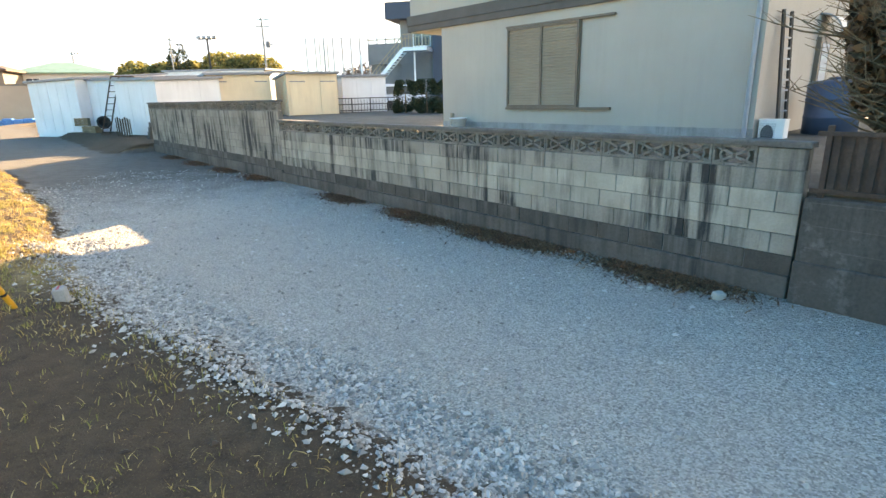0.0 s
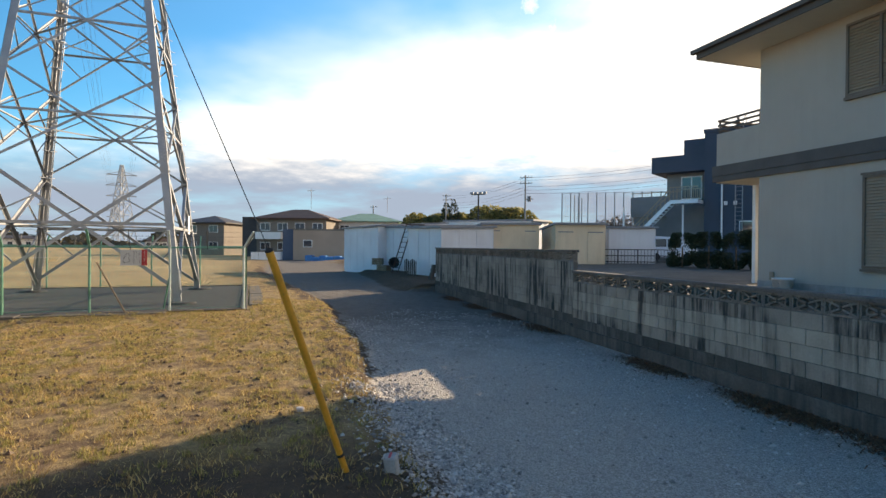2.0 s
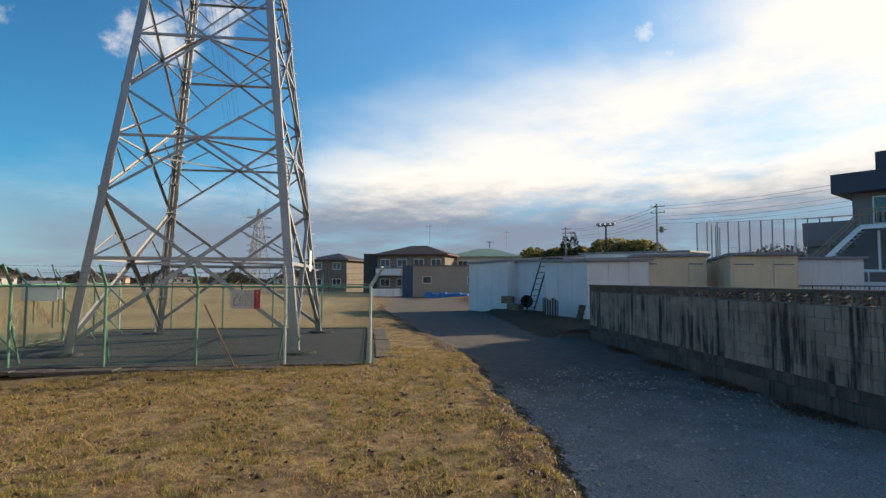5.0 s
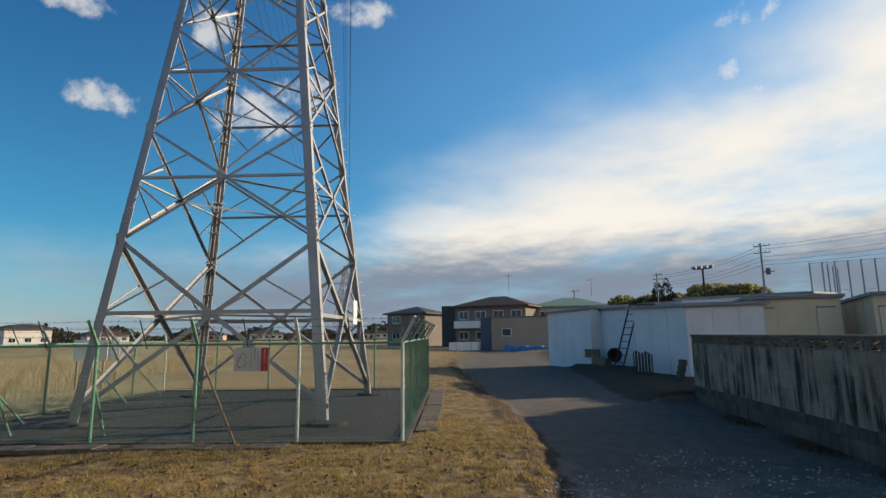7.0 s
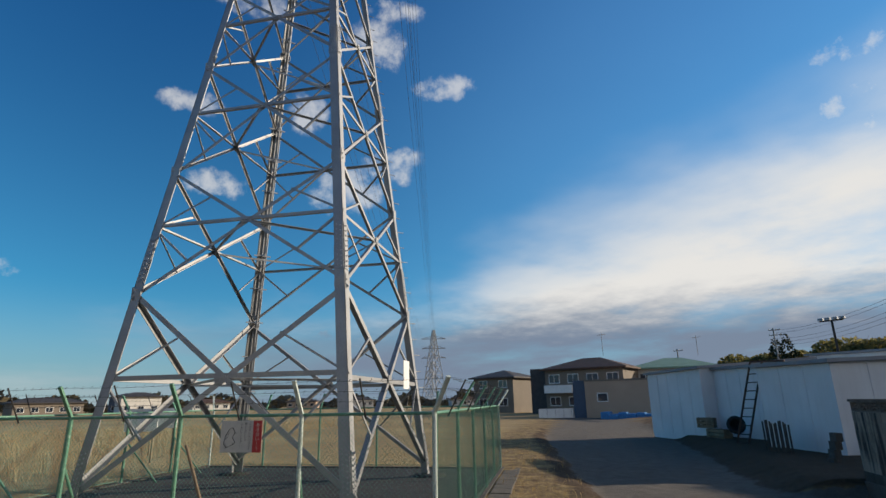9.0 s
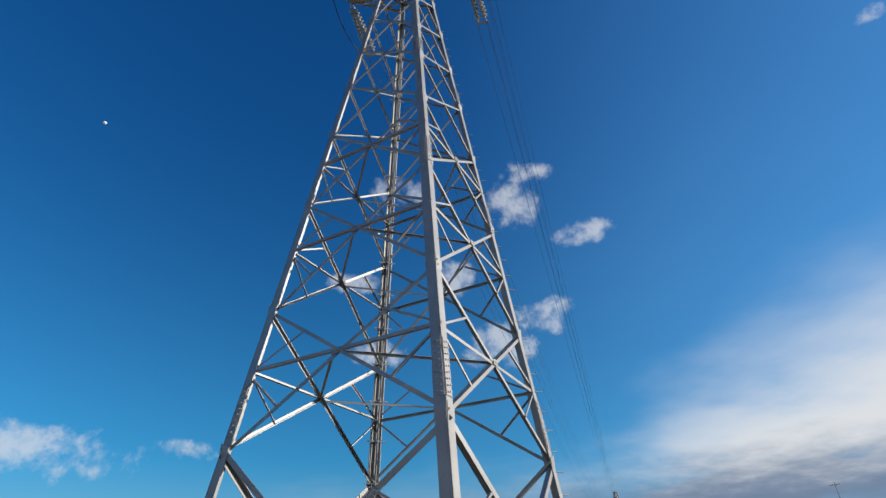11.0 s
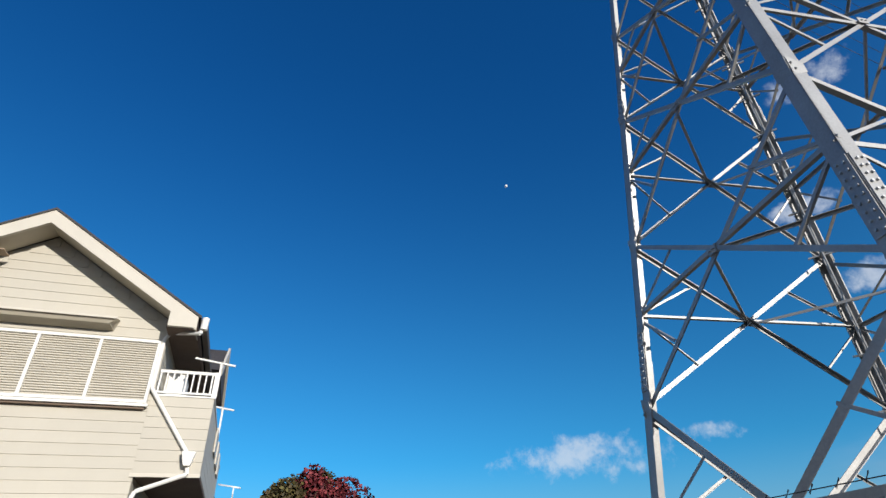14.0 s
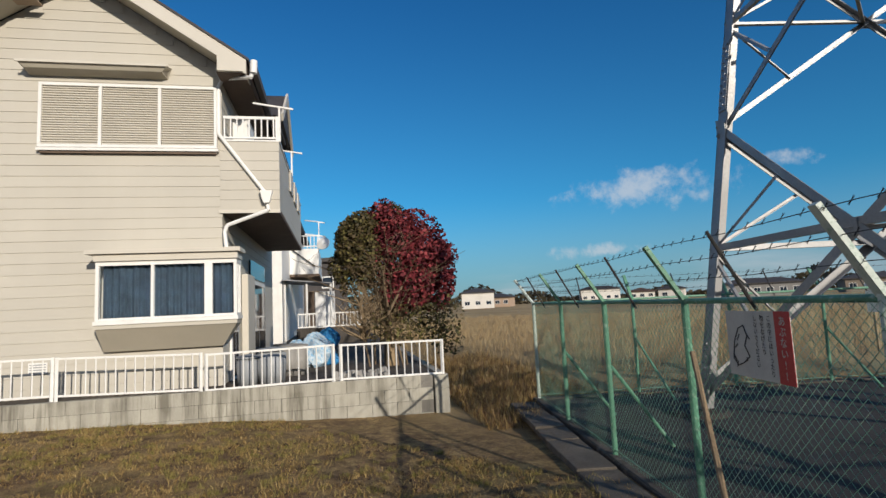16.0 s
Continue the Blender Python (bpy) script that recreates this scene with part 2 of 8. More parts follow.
WIREM = material("wire", (0.03, 0.03, 0.032), 0.6, vary=0.1, bump=0)
GREENPOST = material("green_post", (0.10, 0.27, 0.18), 0.5, vary=0.22, scale=5, fine=60, bump=0.1, wear=(0.42, 0.52, 0.44), wear_amt=0.5)
GREENWIRE = material("green_wire", (0.14, 0.29, 0.21), 0.55, vary=0.2, scale=2, fine=40, bump=0, wear=(0.38, 0.42, 0.38), wear_amt=0.6)
PALEPOST = material("pale_post", (0.55, 0.62, 0.57), 0.55, vary=0.15, scale=6, fine=60, wear=(0.2, 0.33, 0.25), wear_amt=0.6)
BLACKROD = material("black_rod", (0.035, 0.033, 0.032), 0.6, vary=0.25)
YELLOW = material("yellow_cover", (0.70, 0.33, 0.04), 0.5, vary=0.16, scale=5, fine=60, bump=0.08, wear=(0.30, 0.19, 0.04), wear_amt=0.6)
CONCRETE = material("concrete", (0.34, 0.33, 0.31), 0.92, vary=0.25, scale=2.5, fine=50, bump=0.4, streak=0.3)
SLAB = material("slab", (0.125, 0.108, 0.088), 0.95, vary=0.35, scale=2.5, fine=45, bump=0.5, second=(0.09, 0.075, 0.06), rand=0.12)
PAVING = material("paving", (0.042, 0.039, 0.036), 0.9, vary=0.3, scale=0.9, fine=60, bump=0.4, second=(0.05, 0.047, 0.042))
YARDBLOCK = material("yard_block", (0.40, 0.385, 0.33), 0.92, vary=0.16, scale=2.2, fine=50, bump=0.35, streak=1.3, streak_col=(0.17, 0.16, 0.13), rand=0.07)
WHITEPAINT = material("white_paint", (0.78, 0.78, 0.76), 0.45, vary=0.07, scale=3, fine=50, bump=0.05, streak=0.06)
SIDING = material("siding", (0.50, 0.475, 0.415), 0.6, vary=0.05, scale=0.9, fine=80, bump=0.08, streak=0.08, streak_col=(0.4, 0.37, 0.3), rand=0.02)
LOUVRE = material("louvre", (0.57, 0.54, 0.475), 0.5, vary=0.05, scale=2, fine=60, bump=0.04)
SKIRT = material("bay_skirt", (0.46, 0.425, 0.35), 0.7, vary=0.08, scale=1.5, fine=60)
DARKBROWN = material("dark_brown", (0.14, 0.10, 0.075), 0.8, vary=0.2, scale=2, fine=50)
CURTAIN = material("curtain", (0.035, 0.06, 0.09), 0.9, vary=0.3, scale=6, fine=40)
GLASS = clear_glass("window_glass")
DARKGLASS = glass_material("dark_glass")
SHEDWHITE = material("shed_white", (0.70, 0.71, 0.72), 0.6, vary=0.08, scale=0.7, fine=40, bump=0.06, streak=0.12, streak_col=(0.4, 0.38, 0.35))
SHEDCREAM = material("shed_cream", (0.80, 0.62, 0.42), 0.6, vary=0.10, scale=0.7, fine=40, bump=0.06, streak=0.18, streak_col=(0.42, 0.3, 0.16))
SHEDROOF = material("shed_roof", (0.23, 0.24, 0.26), 0.55, vary=0.15, scale=1, fine=30)
BLUEWALL = material("blue_wall", (0.055, 0.072, 0.10), 0.75, vary=0.1, scale=0.7, fine=30, bump=0.1)
GREYWALL = material("grey_wall", (0.20, 0.20, 0.20), 0.8, vary=0.12, scale=0.8, fine=30)
BEIGEWALL = material("beige_wall", (0.42, 0.31, 0.23), 0.85, vary=0.1, scale=0.5, fine=20)
BROWNWALL = material("brown_wall", (0.19, 0.16, 0.13), 0.85, vary=0.12, scale=0.5, fine=20)
PALEWALL = material("pale_wall", (0.62, 0.60, 0.56), 0.8, vary=0.1, scale=0.5, fine=20)
BLUEPLASTIC = material("blue_plastic", (0.02, 0.17, 0.42), 0.4, vary=0.2, scale=6, fine=40, second=(0.05, 0.3, 0.55))
PALEPLASTIC = material("clear_bag", (0.50, 0.62, 0.72), 0.25, vary=0.25, scale=9, fine=30, bump=0.6, second=(0.1, 0.35, 0.62))
GREYPLASTIC = material("grey_plastic", (0.30, 0.32, 0.34), 0.5, vary=0.15, scale=4)
BLUETANK = material("blue_tank", (0.05, 0.085, 0.14), 0.45, vary=0.15, scale=3)
WOOD = material("weathered_wood", (0.26, 0.19, 0.12), 0.85, vary=0.3, scale=4, fine=60, bump=0.3)
BARK = material("bark", (0.20, 0.145, 0.09), 0.9, vary=0.35, scale=8, fine=50, bump=0.5)
TRUNKPALE = material("pale_bark", (0.34, 0.25, 0.15), 0.9, vary=0.3, scale=8, fine=50, bump=0.5)
TYRE = material("tyre", (0.02, 0.02, 0.02), 0.8, vary=0.2)
CARBLUE = material("car_paint", (0.62, 0.68, 0.74), 0.25, vary=0.03, metal=0.1, bump=0)
SIGNWHITE = material("sign_white", (0.50, 0.50, 0.47), 0.5, vary=0.12, scale=8, fine=60, bump=0)
SIGNRED = material("sign_red", (0.45, 0.03, 0.035), 0.5, vary=0.15, scale=8, fine=60, bump=0)
INK = material("ink", (0.04, 0.04, 0.045), 0.6, vary=0.1, bump=0)
STONE = leaf_material("gravel_stone", (0.16, 0.145, 0.125), (0.36, 0.33, 0.29), (0.54, 0.50, 0.44))
DEADLEAF = leaf_material("dead_leaves", (0.06, 0.032, 0.02), (0.14, 0.08, 0.045), (0.26, 0.16, 0.09))
LITTER = leaf_material("leaf_litter", (0.07, 0.030, 0.018), (0.14, 0.062, 0.032), (0.24, 0.125, 0.065))
STRAW = leaf_material("straw", (0.25, 0.15, 0.055), (0.43, 0.29, 0.11), (0.60, 0.45, 0.20), 0.4)
REED = leaf_material("reed", (0.33, 0.225, 0.115), (0.48, 0.35, 0.18), (0.60, 0.46, 0.26), 0.4)
GREENGRASS = leaf_material("green_grass", (0.15, 0.14, 0.04), (0.28, 0.235, 0.075), (0.43, 0.34, 0.13), 0.4)
REDLEAF = leaf_material("red_leaf", (0.05, 0.012, 0.016), (0.14, 0.022, 0.030), (0.27, 0.05, 0.055))
DULLLEAF = leaf_material("dull_leaf", (0.03, 0.035, 0.015), (0.085, 0.06, 0.03), (0.14, 0.13, 0.04))
HEDGELEAF = leaf_material("hedge_leaf", (0.02, 0.028, 0.014), (0.035, 0.045, 0.022), (0.06, 0.066, 0.03))
WOODSLEAF = leaf_material("woods_leaf", (0.08, 0.085, 0.03), (0.19, 0.17, 0.06), (0.34, 0.28, 0.10), 0.5)
FARLEAF = leaf_material("far_leaf", (0.045, 0.045, 0.03), (0.085, 0.075, 0.05), (0.14, 0.12, 0.08))
BAREWOOD = leaf_material("bare_twigs", (0.09, 0.06, 0.045), (0.14, 0.10, 0.08), (0.20, 0.15, 0.12))


# ---- mesh building ----
class Shape:
    """Collects vertices and faces of one mesh."""

    def __init__(self):
        self.v, self.f = [], []

    def add(self, verts, faces):
        o = len(self.v)
        self.v.extend(tuple(p) for p in verts)
        self.f.extend(tuple(i + o for i in f) for f in faces)
        return self

    def box(self, m, x0, x1, y0, y1, z0, z1, ch=0.0):
        """A box in the frame m, with its edges along z and at the top chamfered by ch."""
        if ch <= 0:
            c = [(x, y, z) for z in (z0, z1) for x, y in ((x0, y0), (x1, y0), (x1, y1), (x0, y1))]
            fs = [(3, 2, 1, 0), (4, 5, 6, 7), (0, 1, 5, 4), (1, 2, 6, 5), (2, 3, 7, 6), (3, 0, 4, 7)]
        else:
            def ring(z, k):
                a, b, cc, d = x0 + k, x1 - k, y0 + k, y1 - k
                return [(a + ch, cc, z), (b - ch, cc, z), (b, cc + ch, z), (b, d - ch, z), (b - ch, d, z), (a + ch, d, z), (a, d - ch, z), (a, cc + ch, z)]
            c = ring(z0, 0) + ring(z1 - ch, 0) + ring(z1, ch * 0.7)
            fs = [tuple(range(7, -1, -1)), tuple(range(16, 24))]
            for k in (0, 8):
                fs += [(k + i, k + (i + 1) % 8, k + 8 + (i + 1) % 8, k + 8 + i) for i in range(8)]
        return self.add([m @ Vector(p) for p in c], fs)

    def sweep(self, p, q, prof, up=(0, 0, 1)):
        """A closed profile (list of (a, b)) carried straight from p to q; a to the side, b towards up."""
        p, q = Vector(p), Vector(q)
        d = (q - p).normalized()
        side = d.cross(Vector(up))
        if side.length < 1e-4:
            side = d.cross(Vector((1, 0, 0)))
        side.normalize()
        top = side.cross(d)
        n = len(prof)
        vs = [o + side * a + top * b for o in (p, q) for a, b in prof]
        fs = [tuple(range(n - 1, -1, -1)), tuple(range(n, 2 * n))] + [(i, (i + 1) % n, n + (i + 1) % n, n + i) for i in range(n)]
        return self.add(vs, fs)

    def bar(self, p, q, w, h=None, up=(0, 0, 1)):
        h = w if h is None else h
        return self.sweep(p, q, [(-w / 2, -h / 2), (w / 2, -h / 2), (w / 2, h / 2), (-w / 2, h / 2)], up)

    def angle(self, p, q, w, t, up):
        """An L-shaped rolled section, its heel on the line from p to q."""
        return self.sweep(p, q, [(0, 0), (w, 0), (w, -t), (t, -t), (t, -w), (0, -w)], up)

    def rod(self, p, q, r, n=6, r2=None):
        p, q = Vector(p), Vector(q)
        d = (q - p).normalized()
        a = d.orthogonal().normalized()
        b = d.cross(a)
        r2 = r if r2 is None else r2
        vs = [o + (a * math.cos(2 * math.pi * i / n) + b * math.sin(2 * math.pi * i / n)) * rr for o, rr in ((p, r), (q, r2)) for i in range(n)]
        fs = [tuple(range(n - 1, -1, -1)), tuple(range(n, 2 * n))] + [(i, (i + 1) % n, n + (i + 1) % n, n + i) for i in range(n)]
        return self.add(vs, fs)

    def lathe(self, m, prof, n=14):
        """Rings (r, z) round the z axis of m."""
        vs = [m @ Vector((r * math.cos(2 * math.pi * i / n), r * math.sin(2 * math.pi * i / n), z)) for r, z in prof for i in range(n)]
        fs = [tuple(range(n - 1, -1, -1)), tuple(range((len(prof) - 1) * n, len(prof) * n))]
        for k in range(len(prof) - 1):
            fs += [(k * n + i, k * n + (i + 1) % n, (k + 1) * n + (i + 1) % n, (k + 1) * n + i) for i in range(n)]
        return self.add(vs, fs)

    def prism(self, m, outline, z0, z1):
        """An outline in the xy plane of m raised from z0 to z1."""
        n = len(outline)
        vs = [m @ Vector((x, y, z)) for z in (z0, z1) for x, y in outline]
        fs = [tuple(range(n - 1, -1, -1)), tuple(range(n, 2 * n))] + [(i, (i + 1) % n, n + (i + 1) % n, n + i) for i in range(n)]
        return self.add(vs, fs)

    def mesh(self, name, mat, smooth=False):
        me = bpy.data.meshes.new(name)
        me.from_pydata([tuple(p) for p in self.v], [], self.f)
        me.materials.append(mat)
        if smooth:
            me.polygons.foreach_set("use_smooth", [True] * len(me.polygons))
        me.update()
        return me


def part(name, shape, mat, parent=None, label="", smooth=False):
    """One mesh object under a thing or a part."""
    ob = new(name, shape.mesh(name, mat, smooth) if isinstance(shape, Shape) else shape)
    if parent is not None:
        ob.parent = parent
        if parent.parent is None and parent.type == "EMPTY":
            ob.matrix_parent_inverse = Matrix.Translation(-parent.location)
    if label:
        ob["label"] = label
    return ob


def thing(name, label, category, group="", kind="", at=(0, 0, 0)):
    """An Empty at a thing's base that carries its parts."""
    ob = tagged(new(name), label, category, group, kind)
    ob.location = at
    return ob


def solid(name, shape, mat, label, category, group="", kind="", smooth=False):
    """A thing that is one mesh."""
    return tagged(new(name, shape.mesh(name, mat, smooth)), label, category, group, kind)


def frame2(origin, xdir, z=0.0):
    """A frame at origin (x, y) whose x axis lies along xdir and whose y axis is to its left."""
    x = Vector((xdir[0], xdir[1], 0)).normalized()
    y = Vector((-x.y, x.x, 0))
    return Matrix(((x.x, y.x, 0, origin[0]), (x.y, y.y, 0, origin[1]), (0, 0, 1, z), (0, 0, 0, 1)))


I4 = Matrix()


# ---- ground: gravel lane, grassy plot, dry field ----
WALL_O, WALL_A, WALL_B = Vector((-3.52, 12.18)), Vector((-0.645, 0.764)), Vector((-0.764, -0.645))   # along the lane, and from the wall to the lane
H2_C, H2_U, H2_N = Vector((-11.577, 11.736)), Vector((0.788, -0.6157)), Vector((-0.6157, -0.788))       # the siding house: along its gable, and into it
LANE_Z = -0.08
PLOT_DROP = 0.25                      # the plot lies this far below the heights given for the pylon and the siding house


def lane(s, d, z=0.0):
    p = WALL_O + WALL_A * s + WALL_B * d
    return Vector((p.x, p.y, z))


def h2(s, depth, z=0.0):
    p = H2_C + H2_U * s + H2_N * depth
    return Vector((p.x, p.y, z - PLOT_DROP))


def smooth(v, lo, hi):
    t = np.clip((v - lo) / (hi - lo), 0, 1)
    return t * t * (3 - 2 * t)


def wobble(x, y):
    return (np.sin(x * 1.9 + y * 0.7) + np.sin(y * 2.7 - x * 1.1 + 1.3) + 0.7 * np.sin(x * 4.3 + y * 3.1) + 0.5 * np.sin(y * 7.1 - x * 5.7)) / 3.2


def lane_mask(x, y):
    """1 on the gravel, 0 off it; and the distance past its grassy edge."""
    rx, ry = x - WALL_O.x, y - WALL_O.y
    s, d = rx * WALL_A.x + ry * WALL_A.y, rx * WALL_B.x + ry * WALL_B.y
    edge = np.interp(s, (-40, -16, -11, -9, -7, -5.5, -3, -0.3, 5.9, 10, 13.5, 20, 27, 80), (3.2, 3.3, 3.5, 3.85, 4.3, 4.5, 4.6, 4.4, 4.5, 5.0, 5.6, 6.5, 7.5, 9.5))
    edge = edge + 0.16 * wobble(x * 1.3, y * 1.3)
    right = np.where(s > 11.2, 1.7 + 0.2 * wobble(x, y), -3.0)
    off = d - edge
    return s, d, off, right


def ground_height(x, y):
    s, d, off, right = lane_mask(x, y)
    near = np.maximum(np.abs(x + 18.1 + y - 11.6), np.abs(x + 18.1 - y + 11.6)) / 1.414
    plot = 0.085 - 0.10 * (1 - smooth(near, 3.95, 4.3)) - 0.008 * np.clip(off, 0, 2.8) + 0.018 * wobble(x * 1.7, y * 1.7)
    c_s, c_d = (x - H2_C.x) * H2_U.x + (y - H2_C.y) * H2_U.y, (x - H2_C.x) * H2_N.x + (y - H2_C.y) * H2_N.y
    plot = plot + (-0.12 + 0.26 * smooth(c_s, -0.5, 6.5)) * smooth(c_d, 4.0, 8.6) * smooth(c_s, -2.6, -0.6) * (1 - smooth(c_d, 18, 28))
    h = LANE_Z + 0.012 * wobble(x * 0.8, y * 0.8) + (plot - LANE_Z) * smooth(off, -0.12, 0.38)
    bank = 0.30 * smooth(right - d, 0.0, 1.2)
    return np.where((s > 11.2) & (d < right), LANE_Z + bank + 0.02 * wobble(x * 2, y * 2), h)


def ground_material():
    mt = bpy.data.materials.new("ground")
    mt.use_nodes = True
    nt = mt.node_tree
    link = nt.links.new
    bsdf = nt.nodes["Principled BSDF"]
    geo = nt.nodes.new("ShaderNodeNewGeometry")

    def tex(sc, detail=4, rough=0.6):
        n = nt.nodes.new("ShaderNodeTexNoise")
        n.inputs["Scale"].default_value, n.inputs["Detail"].default_value, n.inputs["Roughness"].default_value = sc, detail, rough
        link(geo.outputs["Position"], n.inputs["Vector"])
        return n.outputs["Fac"]

    def rm(v, lo, hi, a=0.0, b=1.0):
        n = nt.nodes.new("ShaderNodeMapRange")
        link(v, n.inputs[0])
        for i, k in enumerate((lo, hi, a, b)):
            n.inputs[i + 1].default_value = k
        return n.outputs[0]

    def mix(f, a, b):
        n = nt.nodes.new("ShaderNodeMix")
        n.data_type = "RGBA"
        link(f, n.inputs["Factor"])
        for i, v in ((6, a), (7, b)):
            if isinstance(v, tuple):
                n.inputs[i].default_value = (*v, 1)
            else:
                link(v, n.inputs[i])
        return n.outputs[2]

    def math_(op, a, b):
        n = nt.nodes.new("ShaderNodeMath")
        n.operation, n.use_clamp = op, True
        for i, v in enumerate((a, b)):
            if isinstance(v, (int, float)):
                n.inputs[i].default_value = v
            else:
                link(v, n.inputs[i])
        return n.outputs[0]

    at = nt.nodes.new("ShaderNodeAttribute")
    at.attribute_name = "gravel"
    fd = nt.nodes.new("ShaderNodeAttribute")
    fd.attribute_name = "field"
    dt = nt.nodes.new("ShaderNodeAttribute")
    dt.attribute_name = "dirt"
    br = nt.nodes.new("ShaderNodeAttribute")
    br.attribute_name = "bare"
    vor = nt.nodes.new("ShaderNodeTexVoronoi")
    vor.inputs["Scale"].default_value = 34.0
    link(geo.outputs["Position"], vor.inputs["Vector"])
    vor2 = nt.nodes.new("ShaderNodeTexVoronoi")
    vor2.inputs["Scale"].default_value = 90.0
    link(geo.outputs["Position"], vor2.inputs["Vector"])
    sep = nt.nodes.new("ShaderNodeSeparateColor")
    link(vor2.outputs["Color"], sep.inputs[0])
    broad, mid, fine = tex(0.5, 5), tex(3.5, 6), tex(70, 3)
    gravel = mix(rm(sep.outputs[0], 0, 1), (0.21, 0.188, 0.160), (0.54, 0.49, 0.425))
    gravel = mix(rm(broad, 0.35, 0.7, 0, 0.35), gravel, (0.30, 0.27, 0.235))
    gravel = mix(rm(mid, 0.6, 0.75, 0, 0.35), gravel, (0.23, 0.21, 0.18))
    dirt = mix(rm(mid, 0.3, 0.7), (0.068, 0.056, 0.046), (0.13, 0.112, 0.094))
    gravel = mix(rm(math_("ADD", dt.outputs["Fac"], rm(tex(1.1, 6, 0.7), 0.3, 0.7, -0.2, 0.2)), 0.15, 0.9, 0.0, 0.85), gravel, dirt)
    soil = mix(rm(mid, 0.35, 0.65), (0.095, 0.058, 0.034), (0.21, 0.136, 0.078))
    trodden = mix(rm(tex(9, 6, 0.7), 0.3, 0.7), (0.046, 0.030, 0.021), (0.095, 0.063, 0.043))
    trodden = mix(rm(tex(130, 2), 0.62, 0.72, 0, 0.5), trodden, (0.36, 0.26, 0.13))
    straw = mix(rm(fine, 0.3, 0.7), (0.33, 0.22, 0.095), (0.52, 0.375, 0.175))
    earth = mix(rm(tex(2.6, 8, 0.78), 0.42, 0.60), soil, straw)
    earth = mix(rm(tex(11, 7, 0.8), 0.50, 0.60, 0, 0.7), earth, soil)
    earth = mix(rm(tex(0.9, 6, 0.7), 0.50, 0.68, 0, 0.5), earth, (0.22, 0.18, 0.065))
    earth = mix(rm(math_("ADD", br.outputs["Fac"], rm(tex(1.3, 6, 0.7), 0.3, 0.7, -0.35, 0.25)), 0.35, 0.75, 0.0, 0.95), earth, trodden)
    earth = mix(rm(tex(24, 5, 0.75), 0.50, 0.62, 0, 0.45), earth, (0.10, 0.065, 0.036))
    field = mix(rm(tex(0.12, 6, 0.65), 0.35, 0.65), (0.30, 0.20, 0.10), (0.46, 0.34, 0.17))
    earth = mix(fd.outputs["Fac"], earth, field)
    edge = math_("ADD", at.outputs["Fac"], rm(tex(6, 6, 0.7), 0.3, 0.7, -0.28, 0.28))
    col = mix(rm(edge, 0.42, 0.58), earth, gravel)
    link(col, bsdf.inputs["Base Color"])
    bsdf.inputs["Roughness"].default_value = 0.95
    bsdf.inputs["Specular IOR Level"].default_value = 0.2
    bp = nt.nodes.new("ShaderNodeBump")
    bp.inputs["Strength"].default_value, bp.inputs["Distance"].default_value = 0.8, 0.03
    hsum = nt.nodes.new("ShaderNodeMath")
    hsum.operation = "MULTIPLY_ADD"
    link(math_("MULTIPLY", vor.outputs["Distance"], rm(at.outputs["Fac"], 0, 1, 0.12, 1.0)), hsum.inputs[0])
    hsum.inputs[1].default_value = -0.8
    rough_ground = nt.nodes.new("ShaderNodeMath")
    rough_ground.operation = "MULTIPLY_ADD"
    link(math_("MULTIPLY", tex(9, 8, 0.75), rm(at.outputs["Fac"], 0.3, 0.7, 1.0, 0.0)), rough_ground.inputs[0])
    rough_ground.inputs[1].default_value = 2.6
    link(fine, rough_ground.inputs[2])
    link(rough_ground.outputs[0], hsum.inputs[2])
    link(hsum.outputs[0], bp.inputs["Height"])
    link(bp.outputs[0], bsdf.inputs["Normal"])
    return mt


